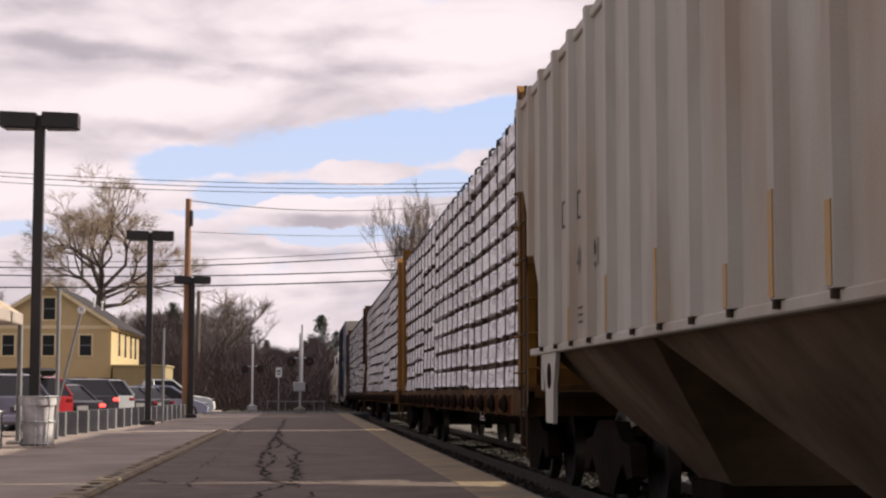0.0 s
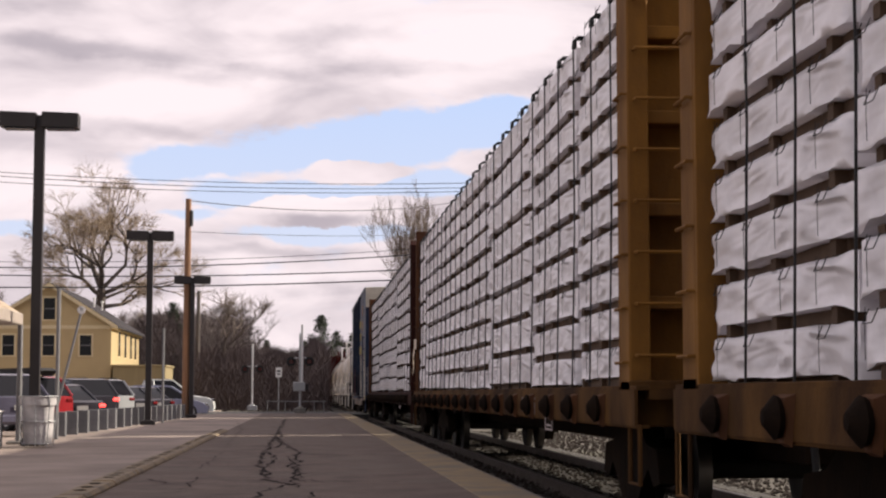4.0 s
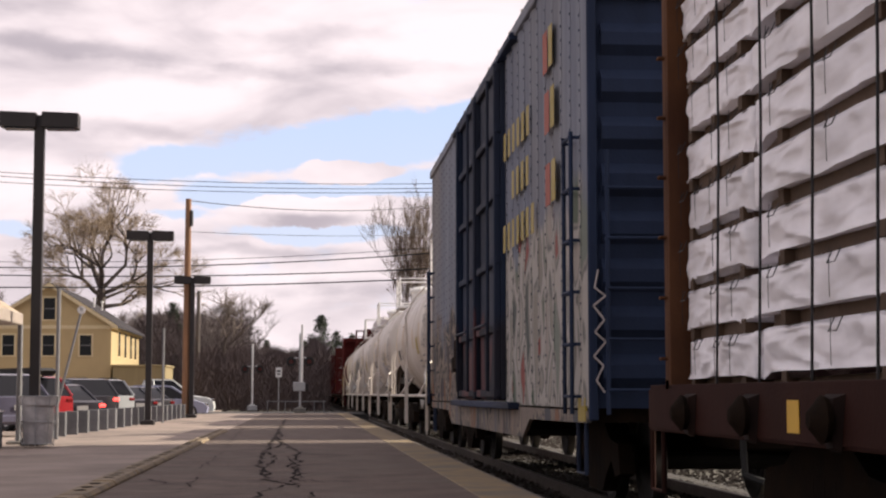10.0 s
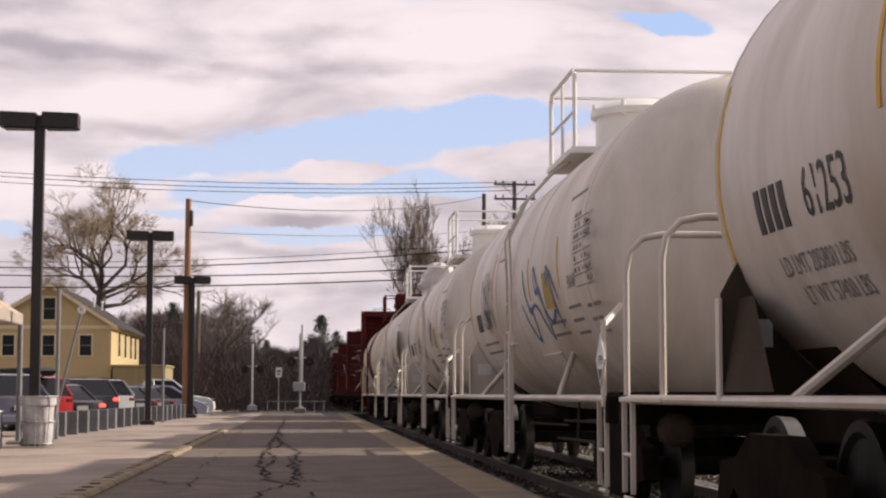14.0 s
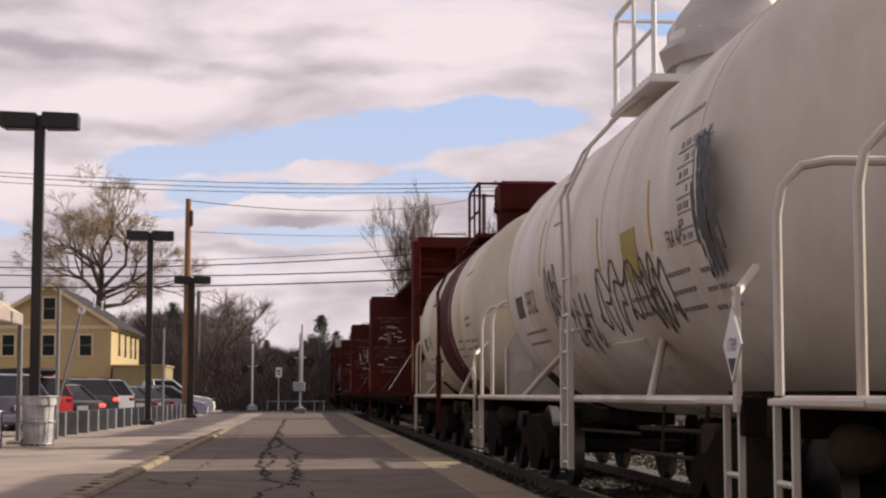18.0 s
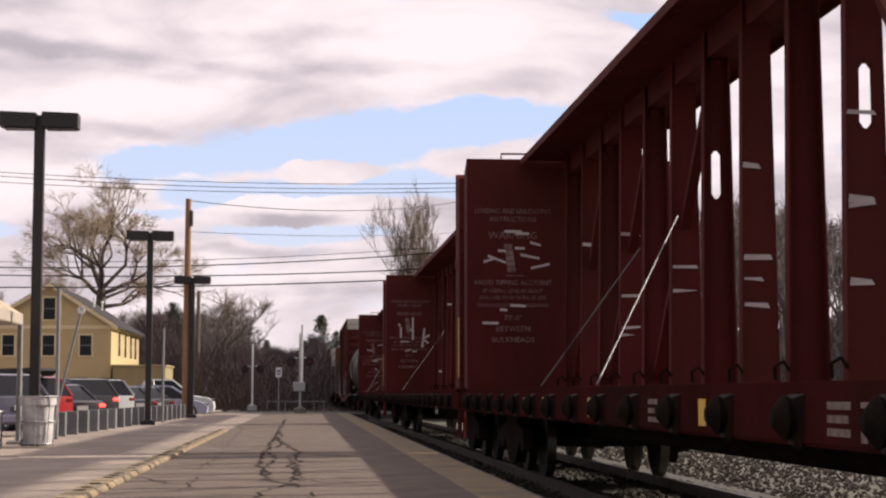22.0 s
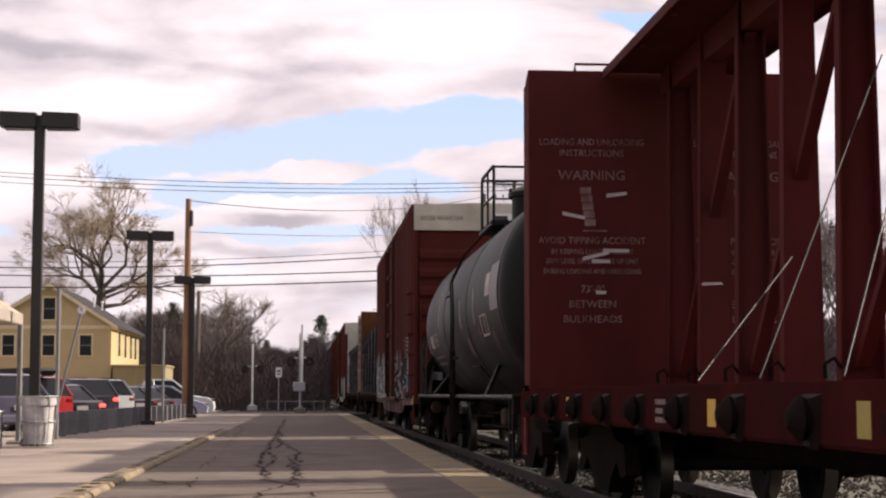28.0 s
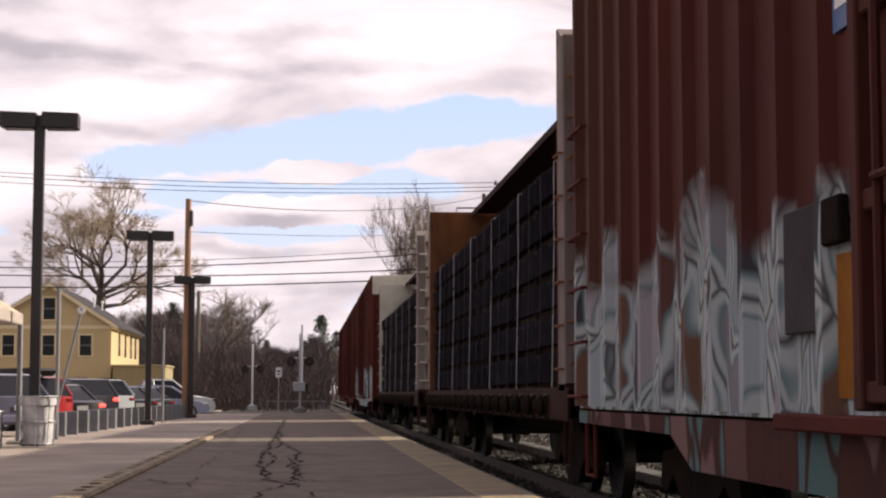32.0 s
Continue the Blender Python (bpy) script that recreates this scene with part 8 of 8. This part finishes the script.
mb = box_car(279.15, 17.35, M_MARSIDE, M_MAROON, M_CARWHITE, "maroon box car with colourful graffiti", (6.75, 9.75), M_MARDOOR, "ribs2", side_far=M_MARSIDE2, band=0.54)
flat_car(298.0, 16.3, M_BROWN, M_RUSTOR, "rusty flat car loaded with black-wrapped lumber", load="black", seed=7, post_paint=M_GREYPOST)
flat_car(318.2, 17.5, M_BROWN, M_CARWHITE, "rusty flat car with white bulkheads and black-wrapped lumber", load="black", seed=8, post_paint=M_GREYPOST)
box_car(341.0, 17.0, M_MARSIDE2, M_MAROON, M_CARWHITE, "maroon box car with a white roof end", (7.0, 10.0), M_MAROON, "posts")
box_car(359.6, 17.0, M_MAROON, M_MAROON, M_MAROON, "maroon box car far down the train", (7.0, 10.0), M_MAROON, "posts")
box_car(378.2, 17.0, M_MAROON, M_MAROON, M_MAROON, "maroon box car at the far end", (7.0, 10.0), M_MAROON, "posts")
# lettering on the box cars: company names are plain blocks
XS = -(HW + 0.03) - 0.052
rb = random.Random(2)
for z, y, k in ((3.9, 5.45, 6), (3.38, 4.7, 4), (2.84, 5.5, 7)):
    for i in range(k):
        b = Build()
        b.box(XS - 0.003, XS, y - i * 0.40 - 0.2, y - i * 0.40, z - 0.15, z + 0.16)
        part("letter_block", b, M_YDULL, gw, "faded yellow letter block", smooth=0)
M_ORANGE = mat("faded_orange_paint", (0.34, 0.07, 0.04), 0.7, bump=0, scale=4, amount=0.5)
for z, y in ((4.35, 2.2), (3.75, 2.1), (3.05, 2.05)):
    b = Build()
    b.box(XS - 0.003, XS, y - 0.3, y, z - 0.2, z + 0.2)
    part("emblem_block", b, M_ORANGE, gw, "faded orange emblem block", smooth=0)
    b = Build()
    b.box(XS - 0.003, XS, y - 0.62, y - 0.38, z - 0.19, z + 0.2)
    part("emblem_block", b, M_YDULL, gw, "faded yellow emblem block", smooth=0)
for car, tail in ((mb, "171"),):
    b = Build()
    sign_front(b, "EXCESS HEIGHT CAR", 0.13, -0.95, -0.079, 4.86, 0.75)
    part("stencil", b, M_INK, car, "dark stencilled height notice", smooth=0)
    b = Build()
    b.box(0.15, 0.95, -0.083, -0.076, 4.75, 4.97)
    pl = part("number_board", b, M_PLACARD, car, smooth=0)
    b = Build()
    sign_front(b, tail, 0.16, 0.70, -0.0845, 4.86)
    b.box(0.2, 0.48, -0.0845, -0.0835, 4.80, 4.92)
    part("board_number", b, M_INK, pl, smooth=0)
M_SIGNBLUE = mat("sign_blue", (0.03, 0.09, 0.25), 0.5, bump=0)
b = Build()
b.box(XS + 0.03, XS + 0.046, 9.87, 10.25, 2.66, 2.94)
pl = part("emblem_board", b, M_SIGNBLUE, mb, "small blue emblem board", smooth=0)
b = Build()
b.box(XS + 0.026, XS + 0.0295, 9.92, 10.21, 2.76, 2.85)
part("emblem_bar", b, M_PLACARD, pl, smooth=0)
b = Build()
b.box(XS - 0.01, XS + 0.03, 10.37, 10.95, 1.35, 1.93, 0.006)
part("routing_board", b, mat("board_grey", (0.055, 0.045, 0.048), 0.8, amount=0.5, spec=0.05), mb, "grey wooden routing board")
b = Build()
b.box(XS - 0.02, XS + 0.03, 10.07, 10.33, 1.72, 1.93, 0.01)
part("board_box", b, M_UNDER, mb)
b = Build()
b.box(XS + 0.032, XS + 0.046, 10.05, 10.27, 1.05, 1.68)
part("paint_patch", b, mat("orange_patch", (0.26, 0.10, 0.02), 0.8, amount=0.7, spec=0.05), mb, "sprayed orange patch", smooth=0)
for k in range(12):
    b = Build()
    col, row = (0, k) if k < 7 else (1, k - 7)
    ya, z = (1.79, 2.34 - 0.072 * row) if col == 0 else (0.98, 2.40 - 0.085 * row)
    b.box(XS - 0.024, XS - 0.018, ya, ya + (0.06 if col == 0 else 0.22) + rb.uniform(-0.02, 0.03), z - 0.035, z)
    part("stencil_bar", b, M_WHITEINK, mb, smooth=0)
b = Build()
for k in range(3):
    b.box(-(HW + 0.03) - 0.068, -(HW + 0.03) - 0.062, 7.2, 7.7 - 0.05 * k, 3.75 - 0.13 * k, 3.83 - 0.13 * k)
part("stencil_bar", b, M_WHITEINK, mb, smooth=0)
b = Build()
for ya, yb, za, zb in ((0.80, 1.19, 1.815, 1.835), (0.80, 1.19, 1.625, 1.645), (0.80, 1.19, 1.52, 1.54), (1.172, 1.19, 1.54, 1.815), (0.80, 0.818, 1.54, 1.815), (0.99, 1.0, 1.645, 1.815), (1.06, 1.13, 1.73, 1.78), (0.87, 0.93, 1.74, 1.78)):
    b.box(XS - 0.024, XS - 0.018, ya, yb, za, zb)
part("stencil_frame", b, M_WHITEINK, mb, "white outlined stencil square", smooth=0)
for t0_, t1_, w in ((7.55, 9.95, 0.02), (8.05, 9.65, 0.016)):
    b = Build()
    b.tube([(XS - 0.12, t0_, 1.0), (XS - 0.16, t0_ - 0.1, 1.7), (XS - 0.13, t0_ + 0.15, 2.5)], w, 6)
    part("door_lever", b, M_UNDER, mb)

b = Build()
b.box(XS - 0.03, XS + 0.03, 11.0, 11.8, 1.45, 1.88, 0.01)
part("routing_board", b, M_TIE, gw, "dark brown wooden routing board")
b = Build()
b.box(XS - 0.02, XS + 0.03, 12.0, 12.32, 1.40, 1.63, 0.01)
part("routing_board", b, M_TIE, gw, "small dark routing board")
b = Build()
zig = [(0.08, 2.1), (0.05, 1.95), (0.14, 1.88), (0.04, 1.8), (0.13, 1.68), (0.05, 1.58), (0.14, 1.5), (0.04, 1.38), (0.12, 1.3), (0.06, 1.18), (0.13, 1.08)]
for (xa, za), (xb, zb) in zip(zig, zig[1:]):
    b.tube([(-(HW + 0.03) + xa, -0.066, za), (-(HW + 0.03) + xb, -0.066, zb)], 0.009, 5)
part("graffiti", b, M_TAPE, gw, "white sprayed zigzag tag")

zc, R = 2.37, 1.5
M_BLUEINK = mat("blue_spray_paint", (0.03, 0.10, 0.26), 0.6, bump=0, amount=0.3)
scrawl(TANKS[1], R, zc, 5.6, -0.35, 2.6, 3, M_BLUEINK, 0.022)
scrawl(TANKS[1], R, zc, 9.6, -0.1, 1.0, 6, M_INK, 0.015, loops=4)
for y, h, w, sd, th, am in ((8.2, -0.3, 0.8, 4, 0.014, 0.45), (7.0, -0.45, 0.9, 11, 0.015, 0.5), (6.0, -0.8, 0.8, 13, 0.014, 0.5), (11.35, 0.3, 0.3, 17, 0.013, 1.5), (11.1, -0.2, 0.25, 19, 0.016, 0.7)):
    scrawl(TANKS[2], R, zc, y, h, w, sd, M_INK, th, amp=am)
scrawl(TANKS[2], R, zc, 4.6, -0.15, 0.5, 21, M_BLUEINK, 0.022, amp=0.6)
for y, h, w, sd, th in ((7.9, -0.35, 0.8, 5, 0.016), (6.9, -0.7, 1.2, 8, 0.014), (5.3, -0.55, 1.8, 9, 0.015), (3.4, -0.6, 0.9, 23, 0.016), (1.3, -0.3, 0.5, 12, 0.026), (1.2, 0.0, 0.4, 15, 0.022)):
    scrawl(TANKS[3], R, zc, y, h, w, sd, M_INK, th, loops=4, amp=0.75)


# ---- what moves ----
SPEEDS = ((0, 7.275), (4, 8.085), (8, 8.835), (12, 8.648), (16, 8.31), (20, 8.955), (24, 9.368), (28, 9.675), (34, 10.238))


def travelled(t):
    """Metres that the train has gone after t seconds; its speed changes evenly between the moments above."""
    d = 0.0
    for (ta, va), (tb, vb) in zip(SPEEDS, SPEEDS[1:]):
        if t <= ta:
            break
        q = min(t, tb)
        vq = va + (vb - va) * (q - ta) / (tb - ta)
        d += (va + vq) / 2 * (q - ta)
    return d


def motions():
    way = [(t * 0.5, travelled(t * 0.5)) for t in range(65)]
    for root, u in WAGONS:
        walk(root, [(t, pose(XC, u - d, RAIL)) for t, d in way])
    turn = []
    for f in range(481):
        t = f / 15
        turn.append((t, math.degrees(travelled(t) / 0.465)))
    for wheel, k in WHEELSETS:
        walk(wheel, [(t, pose(0, k, 0.46, a % 360)) for t, a in turn])
    walk(backdrop, [(0, pose(0, 3000, 0.88)), (16, pose(-45, 3000, 0.88)), (32, pose(-85, 3000, 0.88))])


motions()
